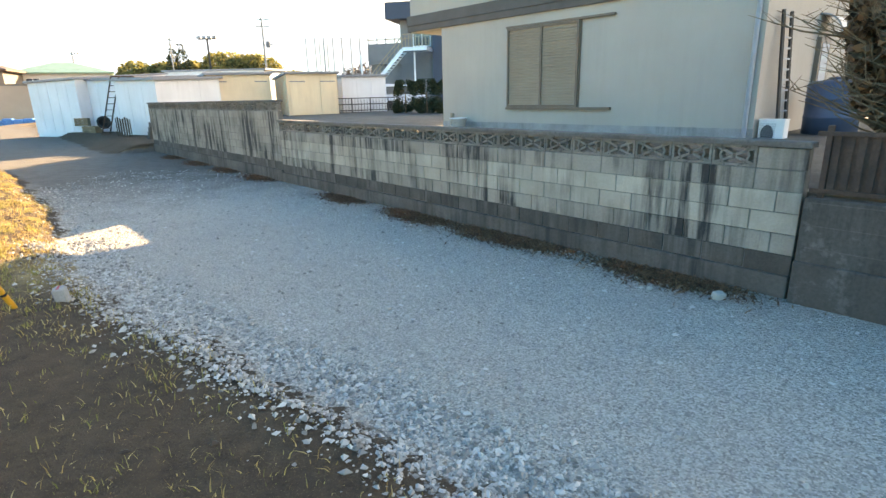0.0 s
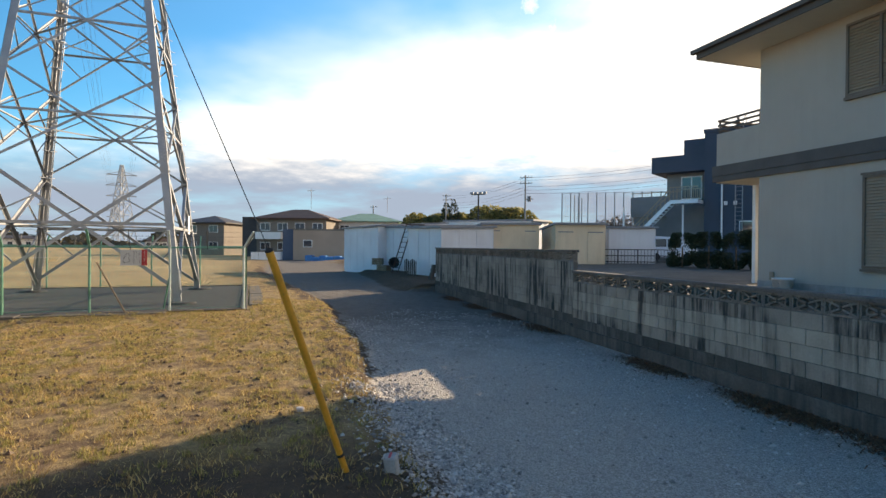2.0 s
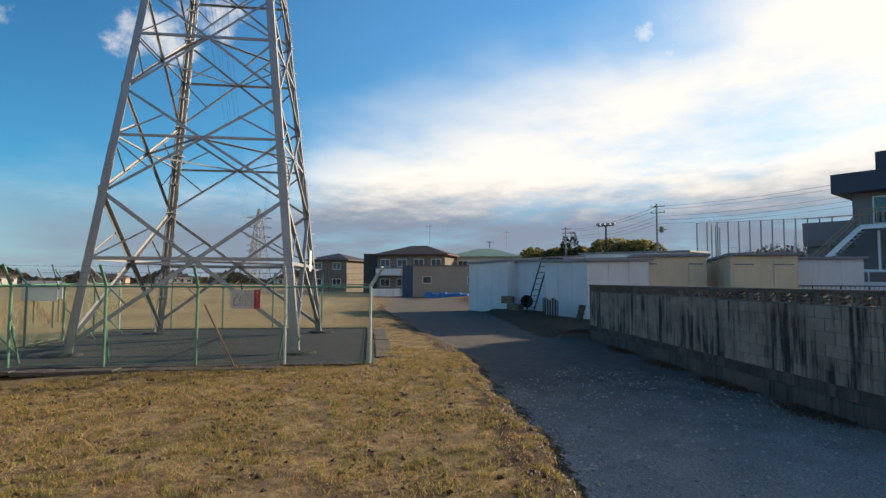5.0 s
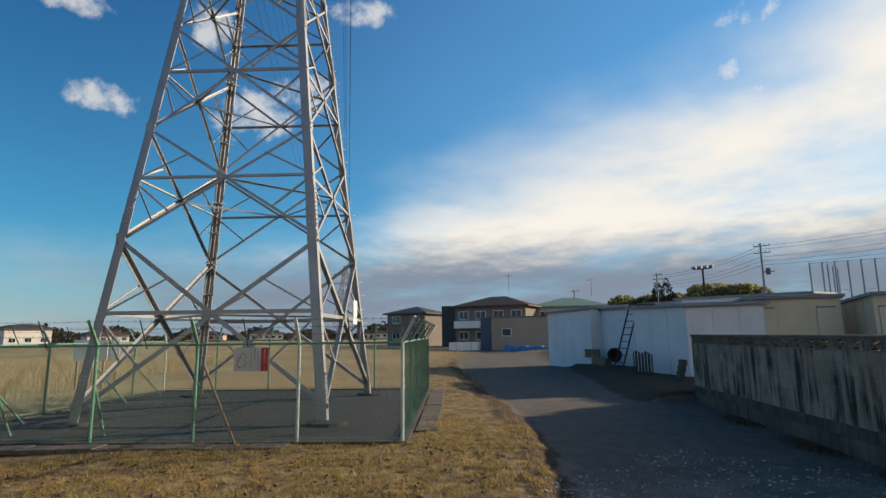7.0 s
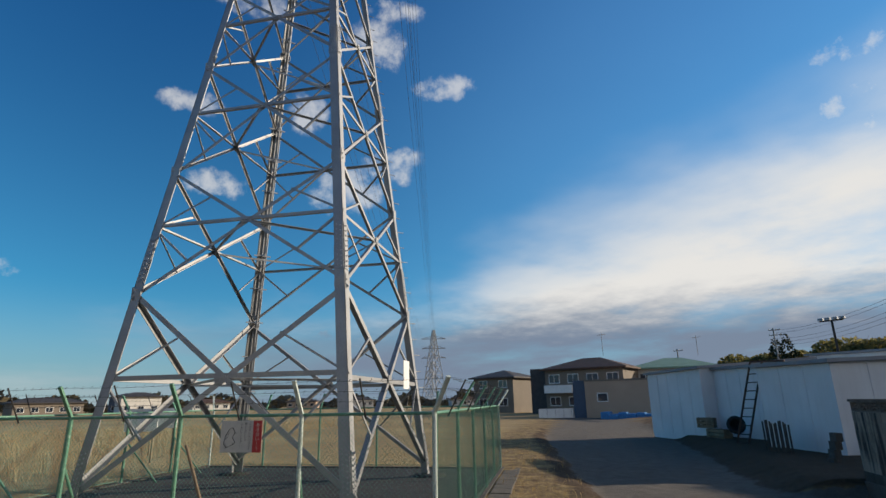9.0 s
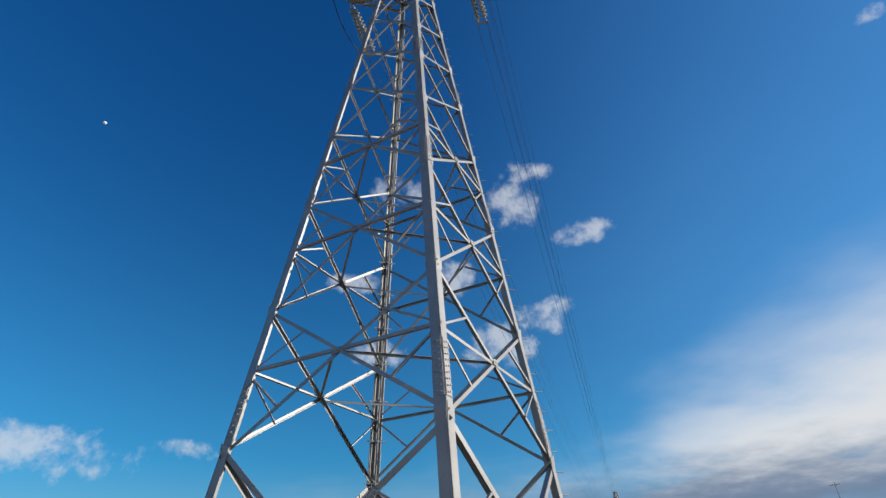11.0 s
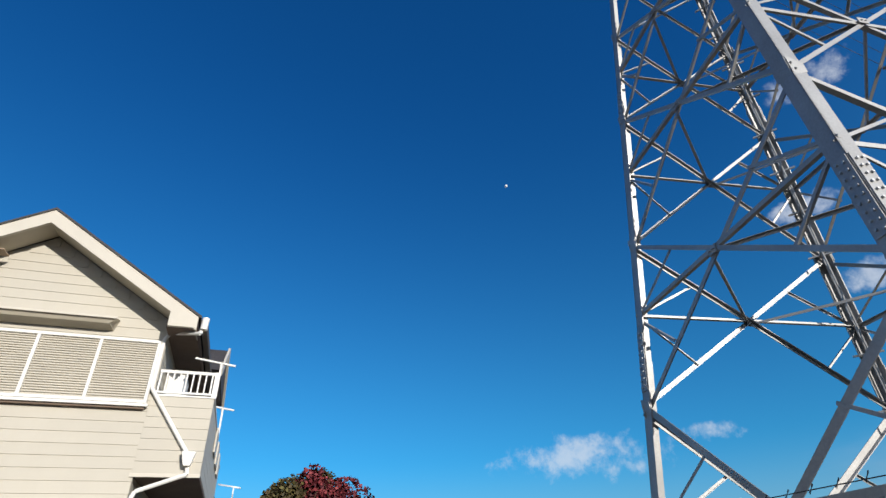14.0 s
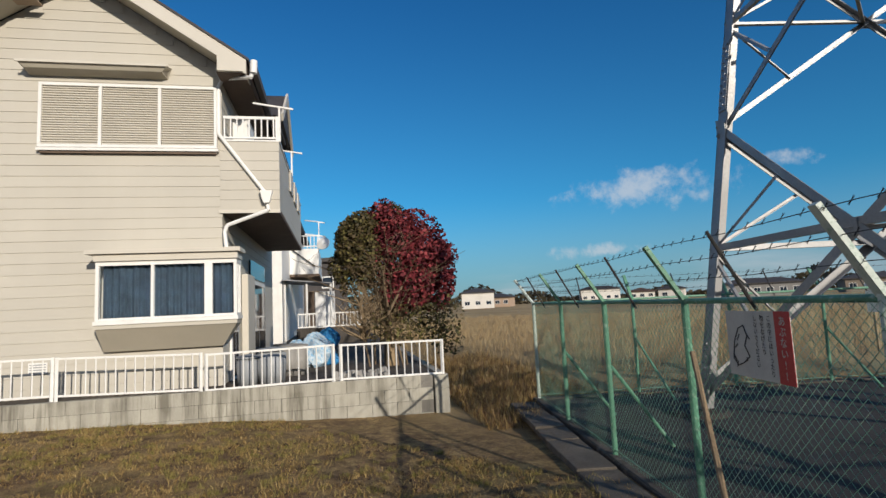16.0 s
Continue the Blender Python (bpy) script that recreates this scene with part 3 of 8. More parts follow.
def build_ground():
    def axis(lo, hi, step):
        inner = np.arange(lo, hi + step / 2, step)
        grow = [step]
        while sum(grow) < 2200:
            grow.append(grow[-1] * 1.22)
        g = np.cumsum(grow)
        return np.concatenate([lo - g[::-1], inner, hi + g])

    xs, ys = axis(-26, 7, 0.16), axis(-4, 34, 0.16)
    x, y = np.meshgrid(xs, ys)
    z = ground_height(x, y)
    far = np.hypot(x + 8, y - 12)
    z = np.where(far > 150, z - 0.0, z)
    nx, ny = len(xs), len(ys)
    co = np.stack([x, y, z], -1).reshape(-1, 3)
    i = np.arange(nx * ny).reshape(ny, nx)
    quads = np.stack([i[:-1, :-1], i[:-1, 1:], i[1:, 1:], i[1:, :-1]], -1).reshape(-1, 4)
    me = bpy.data.meshes.new("ground")
    me.from_pydata(co.tolist(), [], quads.tolist())
    s, d, off, right = lane_mask(x, y)
    g = (1 - smooth(off, -0.35, 0.25)) * smooth(d - right, -0.5, 0.2) * (1 - smooth(s, 70, 95)) * smooth(s, -70, -50)
    tw = (x + 18.13, y - 11.74)
    f = smooth(np.maximum(np.abs(tw[0] + tw[1]), np.abs(tw[0] - tw[1])) / 1.414, 4.4, 5.2) * smooth(-x, 15.5, 17.5) * (1 - smooth(-off, -3.2, -1.5))
    dirt = smooth(s, -4.5, 6.0)
    bare = np.maximum((1 - smooth(s, -6.5, -4.2)) * (1 - smooth(off, 3.5, 7)), np.maximum((d < right + 0.6) & (s > 10.5), (np.abs(off - 0.2) < 0.45) * (s > -4) * 0.8))
    for name, arr in (("gravel", g), ("field", f), ("dirt", dirt), ("bare", bare)):
        me.attributes.new(name, "FLOAT", "POINT").data.foreach_set("value", arr.reshape(-1).astype(np.float32))
    me.polygons.foreach_set("use_smooth", [True] * len(me.polygons))
    me.materials.append(ground_material())
    return tagged(new("ground", me), "grey gravel lane beside a grassy plot and dry fields", "ground", kind="structure")


build_ground()

TERRACE = material("terrace", (0.085, 0.068, 0.052), 0.95, vary=0.3, scale=0.8, fine=40, bump=0.4, second=(0.12, 0.10, 0.08))
terrace = Shape()
terrace.prism(Matrix(((WALL_A.x, WALL_B.x, 0, WALL_O.x), (WALL_A.y, WALL_B.y, 0, WALL_O.y), (0, 0, 1, 0), (0, 0, 0, 1))),
              [(-45, -0.13), (-45, -95), (75, -95), (75, -3.2), (11.1, -3.2), (11.1, -0.13)], -0.4, 0.86)
solid("ground_terrace", terrace, TERRACE, "raised bare ground behind the block wall", "ground", kind="structure")

# ---- block walls along the lane ----
WF = Matrix(((WALL_A.x, -WALL_B.x, 0, WALL_O.x), (WALL_A.y, -WALL_B.y, 0, WALL_O.y), (0, 0, 1, 0), (0, 0, 0, 1)))   # x along the lane, y away from it
COURSE = 0.184


def block_mesh(name, w, h, mat):
    """A hollow block's face: a slab with softened edges, standing on its base."""
    return Shape().box(I4 @ Matrix.Rotation(0, 4, "X"), -w / 2, w / 2, 0, 0.12, 0, h, 0.004).mesh(name, mat)


def screen_mesh(name, w, h, mat):
    """An openwork block: a frame with four leaf-shaped bars round a diamond."""
    sh = Shape()
    b, t = 0.022, 0.10
    x0, x1 = -w / 2, w / 2
    sh.box(I4, x0, x1, 0, t, 0, b).box(I4, x0, x1, 0, t, h - b, h)
    sh.box(I4, x0, x0 + b, 0, t, b, h - b).box(I4, x1 - b, x1, 0, t, b, h - b)
    cz = h / 2
    for sx in (-1, 1):
        for sz in (-1, 1):
            pts = [(sx * 0.015, cz + sz * 0.012), (sx * w * 0.20, cz + sz * h * 0.20), (sx * (w / 2 - b * 0.8), cz + sz * (h / 2 - b * 0.9))]
            for (ax, az), (bx, bz) in zip(pts, pts[1:]):
                sh.sweep((ax, t / 2, az), (bx, t / 2, bz), [(-t / 2, -0.011), (t / 2, -0.011), (t / 2, 0.011), (-t / 2, 0.011)])
        sh.sweep((sx * w * 0.24, t / 2, b), (sx * w * 0.33, t / 2, cz), [(-t / 2, -0.009), (t / 2, -0.009), (t / 2, 0.009), (-t / 2, 0.009)])
        sh.sweep((sx * w * 0.33, t / 2, cz), (sx * w * 0.24, t / 2, h - b), [(-t / 2, -0.009), (t / 2, -0.009), (t / 2, 0.009), (-t / 2, 0.009)])
    return sh.mesh(name, mat)


def block_wall(name, s0, s1, courses, z0, label, screens_from):
    """A wall of running-bond blocks on a footing, with an openwork course and a cap. The lane is on its -y side."""
    n = round((s1 - s0) / 0.395)
    w = (s1 - s0) / n
    root = thing(name, label, "wall", kind="structure", at=lane(s0, 0, LANE_Z))
    top = z0 + courses * COURSE
    part("wall_core", Shape().box(WF, s0 + 0.004, s1 - 0.004, 0.012, 0.118, z0 - 0.02, top), MORTAR, root)
    part("footing", Shape().box(WF, s0, s1, -0.035, 0.13, -0.35, z0, 0.008), FOOTING, root)
    part("cap", Shape().box(WF, s0 - 0.02, s1 + 0.02, -0.025, 0.14, top + 0.19, top + 0.24, 0.01), CAPSTONE, root)
    full = {m: block_mesh("block", w - 0.009, COURSE - 0.008, m) for m in (BLOCK, BLOCK_CLEAN, BLOCK_DARK)}
    half = {m: block_mesh("half_block", w / 2 - 0.009, COURSE - 0.008, m) for m in (BLOCK, BLOCK_CLEAN, BLOCK_DARK)}
    rng = random.Random(name)
    for k in range(courses):
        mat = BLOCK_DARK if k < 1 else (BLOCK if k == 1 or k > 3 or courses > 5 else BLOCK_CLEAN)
        spots = [(s0 + w * (i + 0.5), full[mat]) for i in range(n)] if k % 2 == 0 else \
            [(s0 + w * 0.25, half[mat])] + [(s0 + w * (i + 1), full[mat]) for i in range(n - 1)] + [(s1 - w * 0.25, half[mat])]
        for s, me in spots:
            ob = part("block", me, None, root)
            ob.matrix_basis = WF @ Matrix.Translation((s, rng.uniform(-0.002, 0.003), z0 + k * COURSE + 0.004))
    sm = screen_mesh("screen_block", w - 0.008, 0.184, SCREENBLOCK)
    for i in range(n):
        if screens_from <= i:
            ob = part("screen_block", sm, None, root)
        else:
            ob = part("block", full[BLOCK], None, root)
        ob.matrix_basis = WF @ Matrix.Translation((s0 + w * (i + 0.5), 0.008 if screens_from <= i else 0, top + 0.004))
    return root


def pieces_wall():
    block_wall("wall_near", -10.16, -0.004, 5, 0.125, "stained concrete block wall with an openwork top course and dark cap", 1)
    block_wall("wall_far", 0.0, 11.28, 7, 0.180, "taller stained concrete block wall with an openwork top course", 0)


# ---- dark wall and rusty fence beyond the block wall ----
dark = thing("wall_dark", "blackened low concrete wall at the lane's edge", "wall", kind="structure", at=lane(-10.3, 0, LANE_Z))
part("wall_body", Shape().box(WF, -17.5, -10.19, -0.06, 0.10, -0.35, 0.84, 0.01), DARKWALL, dark)
part("footing", Shape().box(WF, -17.5, -10.19, -0.10, 0.10, -0.35, 0.30, 0.01), DARKWALL, dark)
for k in range(3):
    part("joint", Shape().box(WF, -17.4, -10.25, -0.0625, -0.06, 0.42 + k * 0.19, 0.428 + k * 0.19), FOOTING, dark)
rf = thing("rusty_fence", "rusty steel fence with dark corrugated panels on a low wall", "fence", at=lane(-10.4, 0, 0.84))
for k in range(9):
    s = -10.28 - k * 0.8
    part("post", Shape().box(WF, s - 0.02, s + 0.02, 0.0, 0.04, 0.84, 1.42), RUST, rf)
for z in (0.88, 1.34):
    part("rail", Shape().box(WF, -17.4, -10.2, -0.008, 0.012, z, z + 0.035), RUST, rf)
for k in range(8):
    s0 = -10.31 - k * 0.8
    sheet = part("panel", Shape().box(WF, s0 - 0.75, s0 + 0.02, 0.042, 0.048, 0.895, 1.338), RUST, rf)
    for j in range(9):
        a = s0 - j * 0.083
        part("corrugation", Shape().box(WF, a - 0.05, a, 0.016 + 0.012 * (j % 2), 0.026 + 0.012 * (j % 2), 0.90, 1.335), RUST, sheet)

# ---- pylon compound: paving, kerb, fence ----
FC = [Vector((-11.90, 11.50)), Vector((-18.20, 5.50)), Vector((-24.30, 11.70)), Vector((-18.00, 17.70))]
FENCE_Z, RAIL_Z = 0.31 - PLOT_DROP, 1.92 - PLOT_DROP
mid = sum(FC, Vector((0, 0))) / 4
pav = Shape().prism(I4, [tuple(mid + (c - mid) * 0.985) for c in reversed(FC)], -0.1, FENCE_Z + 0.005)
solid("pavement", pav, PAVING, "dark weathered asphalt paving under the pylon", "pavement", kind="structure")
kerb = thing("kerb", "narrow concrete kerb under the mesh fence", "kerb", kind="structure", at=(*FC[0], FENCE_Z))
for a, b in zip(FC, FC[1:] + FC[:1]):
    m = frame2(a, b - a)
    L = (b - a).length
    part("kerb_run", Shape().box(m, -0.09, L - 0.09, -0.09, 0.09, FENCE_Z - 0.26, FENCE_Z + 0.03, 0.012), DARKWALL, kerb)


slabs = thing("drain_slabs", "weathered concrete slabs laid along the mesh fence", "slab path", kind="structure", at=(*FC[0], FENCE_Z))
slab_mesh = Shape().box(I4, 0.006, 0.594, -0.20, 0.20, 0, 0.07, 0.01).mesh("slab", SLAB)
rng_slab = random.Random(6)
for a, b, k0, k1 in ((FC[0], FC[1], 3, 14), (FC[3], FC[0], 0, 13)):
    m = frame2(a, b - a)
    out = -1 if (m.to_3x3() @ Vector((0, 1, 0))).xy.dot(mid - a) > 0 else 1
    for k in range(k0, k1):
        ob = part("slab", slab_mesh, None, slabs)
        ob.matrix_basis = m @ pose(0.6 * k, out * 0.34, FENCE_Z - 0.04 + rng_slab.uniform(-0.01, 0.01), rng_slab.uniform(-1.5, 1.5), rng_slab.uniform(-1, 1), rng_slab.uniform(-1, 1))


def mesh_fence():
    root = thing("mesh_fence", "green chain-link fence with outward barbed-wire arms round the pylon", "fence", at=(*FC[0], FENCE_Z))
    n = 5
    for side, (a, b) in enumerate(zip(FC, FC[1:] + FC[:1])):
        m = frame2(a, b - a)
        L = (b - a).length
        w = L / n
        out = -1 if (m.to_3x3() @ Vector((0, 1, 0))).xy.dot(mid - a) > 0 else 1
        for k in range(n):
            x = k * w
            mat = PALEPOST if (k == 0 or (side == 0 and k == 1)) else GREENPOST
            p = m @ Vector((x, 0, FENCE_Z - 0.1))
            post = part("post", Shape().rod(p, m @ Vector((x, 0, RAIL_Z + 0.02)), 0.028, 10), mat, root, smooth=False)
            diag = Vector((x - (0.24 if k == 0 else 0), out * 0.27, RAIL_Z + 0.42))
            part("arm", Shape().bar(m @ Vector((x, 0, RAIL_Z)), m @ diag, 0.05, 0.03), mat, post)
            part("post_cap", Shape().rod(m @ Vector((x, 0, RAIL_Z + 0.005)), m @ Vector((x, 0, RAIL_Z + 0.03)), 0.031, 10), mat, post)
            # a thin rod halfway between the posts holds the wires apart
            part("rod", Shape().rod(m @ Vector((x + w * 0.5, out * 0.01, RAIL_Z - 0.06)), m @ Vector((x + w * 0.5, out * 0.27, RAIL_Z + 0.42)), 0.011, 6), BLACKROD, root)
            part("top_rail", Shape().rod(m @ Vector((x, 0, RAIL_Z)), m @ Vector((x + w, 0, RAIL_Z)), 0.02, 8), GREENPOST, root)
            part("bottom_wire", Shape().rod(m @ Vector((x, 0, FENCE_Z + 0.08)), m @ Vector((x + w, 0, FENCE_Z + 0.08)), 0.006, 5), GREENWIRE, root)
            net = Shape()
            lo, hi, pitch, r = FENCE_Z + 0.06, RAIL_Z - 0.01, 0.062, 0.0018
            H = hi - lo
            j = -int(H / pitch) - 1
            while j * pitch < w:
                for sgn in (1, -1):
                    # a wire climbs at 45 degrees across the panel
                    xa, xb = j * pitch, j * pitch + H
                    ta, tb = max(0.0, (0 - xa) / H), min(1.0, (w - xa) / H)
                    if tb > ta:
                        za, zb = (lo + ta * H, lo + tb * H) if sgn > 0 else (hi - ta * H, hi - tb * H)
                        net.rod(m @ Vector((x + xa + ta * H, out * 0.032 + 0.003 * sgn, za)), m @ Vector((x + xa + tb * H, out * 0.032 + 0.003 * sgn, zb)), r, 3)
                j += 1
            part("netting", net, GREENWIRE, root)
            if side in (0, 1) and k in (1, 3, 4):
                part("brace", Shape().rod(m @ Vector((x, -out * 0.02, RAIL_Z - 0.67)), m @ Vector((x + 0.25, -out * 0.75, FENCE_Z)), 0.02, 8), GREENPOST, root)
        for i, (oy, oz) in enumerate(((0.10, 0.16), (0.18, 0.28), (0.255, 0.40))):
            wire = Shape()
            p, q = m @ Vector((-0.1 * (i + 1), out * oy, RAIL_Z + oz)), m @ Vector((L + 0.08, out * oy, RAIL_Z + oz))
            steps = 10
            pts = [p.lerp(q, t / steps) - Vector((0, 0, 0.015 * math.sin(math.pi * ((t * 0.5) % 1)))) for t in range(steps + 1)]
            for u, v in zip(pts, pts[1:]):
                wire.rod(u, v, 0.0026, 4)
            barbs = int(L / 0.13)
            for t in range(barbs):
                c = p.lerp(q, (t + 0.5) / barbs)
                wire.rod(c - Vector((0.012, 0.01, 0.018)), c + Vector((0.012, 0.01, 0.018)), 0.002, 3)
                wire.rod(c - Vector((-0.012, 0.012, 0.016)), c + Vector((-0.012, 0.012, 0.016)), 0.002, 3)
            part("barbed_wire", wire, WIREM, root)
    # the lane side has a plate on its netting
    return root


fence = mesh_fence()
old_stay = Shape().rod((-14.26, 9.17, 1.31), (-13.67, 9.51, 0.05), 0.020, 8)
solid("leaning_stick", old_stay, WOOD, "weathered wooden stick leaning on the mesh fence", "stick")


# ---- warning sign on the fence ----
def warning_sign():
    a, b = FC[0], FC[1]
    x = (a - b).normalized()
    ctr = (-13.70, 9.735)
    m = frame2((ctr[0] - x.x * 0.29, ctr[1] - x.y * 0.29), (x.x, x.y), 1.475 - PLOT_DROP)   # x to the reader's right, -y to the reader
    m = Matrix.Translation((0.045 * (x.y), -0.045 * (x.x), 0)) @ m
    root = thing("warning_sign", "faded white and red warning sign wired to the fence netting", "sign", at=m.translation)
    part("board", Shape().box(m, 0, 0.58, -0.004, 0.0, 0, 0.385), SIGNWHITE, root)
    part("red_band", Shape().box(m, 0.455, 0.58, -0.0068, -0.0042, 0.0, 0.385), SIGNRED, root, "red band with pale writing")

    def column(text, cx, top, size, mat, name):
        for i, ch in enumerate(text):
            cu = bpy.data.curves.new(name, "FONT")
            cu.body, cu.size, cu.extrude, cu.align_x = ch, size, 0.0004, "CENTER"
            cu.materials.append(mat)
            ob = new(name, cu)
            ob.parent = root
            ob.matrix_parent_inverse = Matrix.Translation(-root.location)
            ob.matrix_basis = m @ pose(cx, -0.0078, top - (i + 1) * size * 1.02, 90, 0, 0)

    column("あぶない!!", 0.517, 0.37, 0.056, SIGNWHITE, "writing")
    column("この中にはいったり", 0.41, 0.37, 0.037, INK, "writing")
    column("物をなげたり", 0.35, 0.37, 0.037, INK, "writing")
    column("しないでください", 0.29, 0.37, 0.037, INK, "writing")
    # line drawing in the corner, kept to plain strokes
    rng = random.Random(4)
    pts = [(0.05, 0.10), (0.07, 0.20), (0.12, 0.28), (0.17, 0.30), (0.20, 0.24), (0.17, 0.18), (0.21, 0.12), (0.15, 0.08), (0.09, 0.06), (0.05, 0.10)]
    sh = Shape()
    for (ax, az), (bx, bz) in zip(pts, pts[1:]):
        sh.bar(m @ Vector((ax, -0.0055, az)), m @ Vector((bx, -0.0055, bz)), 0.005, 0.006)
    for k in range(6):
        ax, az = 0.05 + rng.random() * 0.17, 0.06 + rng.random() * 0.24
        sh.bar(m @ Vector((ax, -0.0055, az)), m @ Vector((ax + rng.uniform(-0.05, 0.05), -0.0055, az + rng.uniform(-0.05, 0.05))), 0.004, 0.006)
    part("drawing", sh, INK, root)


warning_sign()

# ---- the pylon ----
TW_C, TW_PSI, TW_H, TW_K, TW_Z = Vector((-18.128, 11.742)), radians(-1.33), 3.72, 0.1545, 0.336
LEGS = {"n": 0.0, "r": math.pi / 2, "b": math.pi, "l": -math.pi / 2}
WAIST = 18.4


def tower_r(z):
    return TW_H - TW_K * (z - TW_Z) if z < WAIST else TW_H - TW_K * (WAIST - TW_Z) - 0.012 * (z - WAIST)


def leg_at(k, z):
    a, r = LEGS[k] + TW_PSI, tower_r(z)
    return Vector((TW_C.x + r * math.cos(a), TW_C.y + r * math.sin(a), z - PLOT_DROP))


def pylon():
    root = thing("pylon", "tall galvanised steel lattice power pylon on concrete feet", "pylon", at=(*TW_C, TW_Z - PLOT_DROP))
    centre = lambda z: Vector((TW_C.x, TW_C.y, z - PLOT_DROP))
    for k in "nrbl":
        foot = leg_at(k, TW_Z)
        part("foot", Shape().lathe(Matrix.Translation((foot.x, foot.y, 0.2 - PLOT_DROP)), [(0.42, 0), (0.42, 0.12), (0.36, 0.17), (0.0, 0.18)], 14), PAVING, root, "dark concrete foot")
        # an equal-angle leg: two flanges meeting at the outer corner, in lengths that shrink upwards
        for z0, z1, w in ((TW_Z, 4.9, 0.20), (4.9, 9.9, 0.19), (9.9, WAIST, 0.165), (WAIST, 29.0, 0.13)):
            sh = Shape()
            p, q = leg_at(k, z0), leg_at(k, z1)
            ang = LEGS[k] + TW_PSI
            for da in (-0.75 * math.pi, 0.75 * math.pi):
                e = Vector((math.cos(ang + da), math.sin(ang + da), 0))
                t = Vector((math.cos(ang - math.copysign(0.75 * math.pi, da)), math.sin(ang - math.copysign(0.75 * math.pi, da)), 0)) * 0.02
                vs = [p, p + e * w, p + e * w + t, p + t, q, q + e * w, q + e * w + t, q + t]
                sh.add(vs, [(0, 1, 2, 3), (7, 6, 5, 4), (0, 4, 5, 1), (1, 5, 6, 2), (2, 6, 7, 3), (3, 7, 4, 0)])
            part("leg", sh, STEEL, root)
        # splice plates with their bolts
        for zc, L in ((0.95, 0.75), (4.9, 0.95), (9.9, 0.8), (14.2, 0.6)):
            for da in (-0.75 * math.pi, 0.75 * math.pi):
                e = Vector((math.cos(ang + da), math.sin(ang + da), 0))
                o = -Vector((math.cos(ang - math.copysign(0.75 * math.pi, da)), math.sin(ang - math.copysign(0.75 * math.pi, da)), 0))
                p, q = leg_at(k, zc - L / 2), leg_at(k, zc + L / 2)
                plate = Shape()
                a0, a1 = e * 0.012, e * 0.175
                vs = [p + a0, p + a1, p + a1 + o * 0.014, p + a0 + o * 0.014, q + a0, q + a1, q + a1 + o * 0.014, q + a0 + o * 0.014]
                plate.add(vs, [(0, 1, 2, 3), (7, 6, 5, 4), (0, 4, 5, 1), (1, 5, 6, 2), (2, 6, 7, 3), (3, 7, 4, 0)])
                pl = part("splice_plate", plate, STEEL, root)
                bolts = Shape()
                for j in range(9):
                    for row in (0.055, 0.13):
                        c = p.lerp(q, (j + 0.5 + (0.25 if row > 0.1 else 0)) / 9.3) + e * row + o * 0.014
                        bolts.rod(c, c + o * 0.022, 0.015, 6)
                part("bolts", bolts, BOLT, pl)["kind"] = "stuff"
        # step bolts up the back and right-hand legs
        if k in "rb":
            out = Vector((math.cos(ang), math.sin(ang), 0))
            for j in range(38):
                c = leg_at(k, 2.4 + j * 0.4)
                e = Vector((math.cos(ang + 0.75 * math.pi * (1 if j % 2 else -1)), math.sin(ang + 0.75 * math.pi * (1 if j % 2 else -1)), 0))
                part("step_bolt", Shape().rod(c + e * 0.03, c + e * 0.03 + out * 0.17, 0.01, 5), BOLT, root)
    # panels: X braces between the joints, a strut through each crossing and short redundants to the half diagonals
    joints = [TW_Z + 0.25, 4.17, 6.85, 9.57, 11.85, 13.75, 15.30, 16.9, WAIST]
    faces = ["nl", "nr", "rb", "lb"]
    levels = []
    for f in faces:
        a, b = f
        for i, (z0, z1) in enumerate(zip(joints, joints[1:])):
            w = (0.098, 0.066, 0.060, 0.055, 0.05, 0.048, 0.048, 0.048)[i]
            A0, B0, A1, B1 = leg_at(a, z0), leg_at(b, z0), leg_at(a, z1), leg_at(b, z1)
            nrm = ((A0 + B0) / 2 - centre(z0)).normalized()
            ins = nrm * 0.02
            wa, wb = (A0 - B0).length, (A1 - B1).length
            zx = z0 + (z1 - z0) * wa / (wa + wb)
            part("diagonal", Shape().angle(A0 - ins, B1 - ins, w, 0.012, nrm), STEEL, root)
            part("diagonal", Shape().angle(B0 - ins * 2.2, A1 - ins * 2.2, w, 0.012, nrm), STEEL, root)
            X = (leg_at(a, zx) + leg_at(b, zx)) / 2
            if i < 4:
                if f == "nl":
                    levels.append(zx)
                part("strut", Shape().angle(leg_at(a, zx) - ins, leg_at(b, zx) - ins, 0.085 if i == 0 else 0.06, 0.010, nrm), STEEL, root)
                m = frame2(X.xy, (leg_at(b, zx) - leg_at(a, zx)).xy)
                g = 0.11 if i == 0 else 0.08
                part("gusset", Shape().box(Matrix.Translation((0, 0, X.z)) @ m, -g, g, -0.012, 0.0, -g * 0.7, g * 0.7), STEEL, root)
                for p, q in ((a, b), (b, a)):
                    lowd = leg_at(p, z0).lerp(leg_at(q, z1), 0.255)
                    highd = leg_at(p, z1).lerp(leg_at(q, z0), 0.245)
                    part("secondary_brace", Shape().angle(leg_at(p, zx) - ins, lowd - ins, 0.040, 0.007, nrm), STEEL, root)
                    part("secondary_brace", Shape().angle(leg_at(p, zx) - ins, highd - ins, 0.040, 0.007, nrm), STEEL, root)
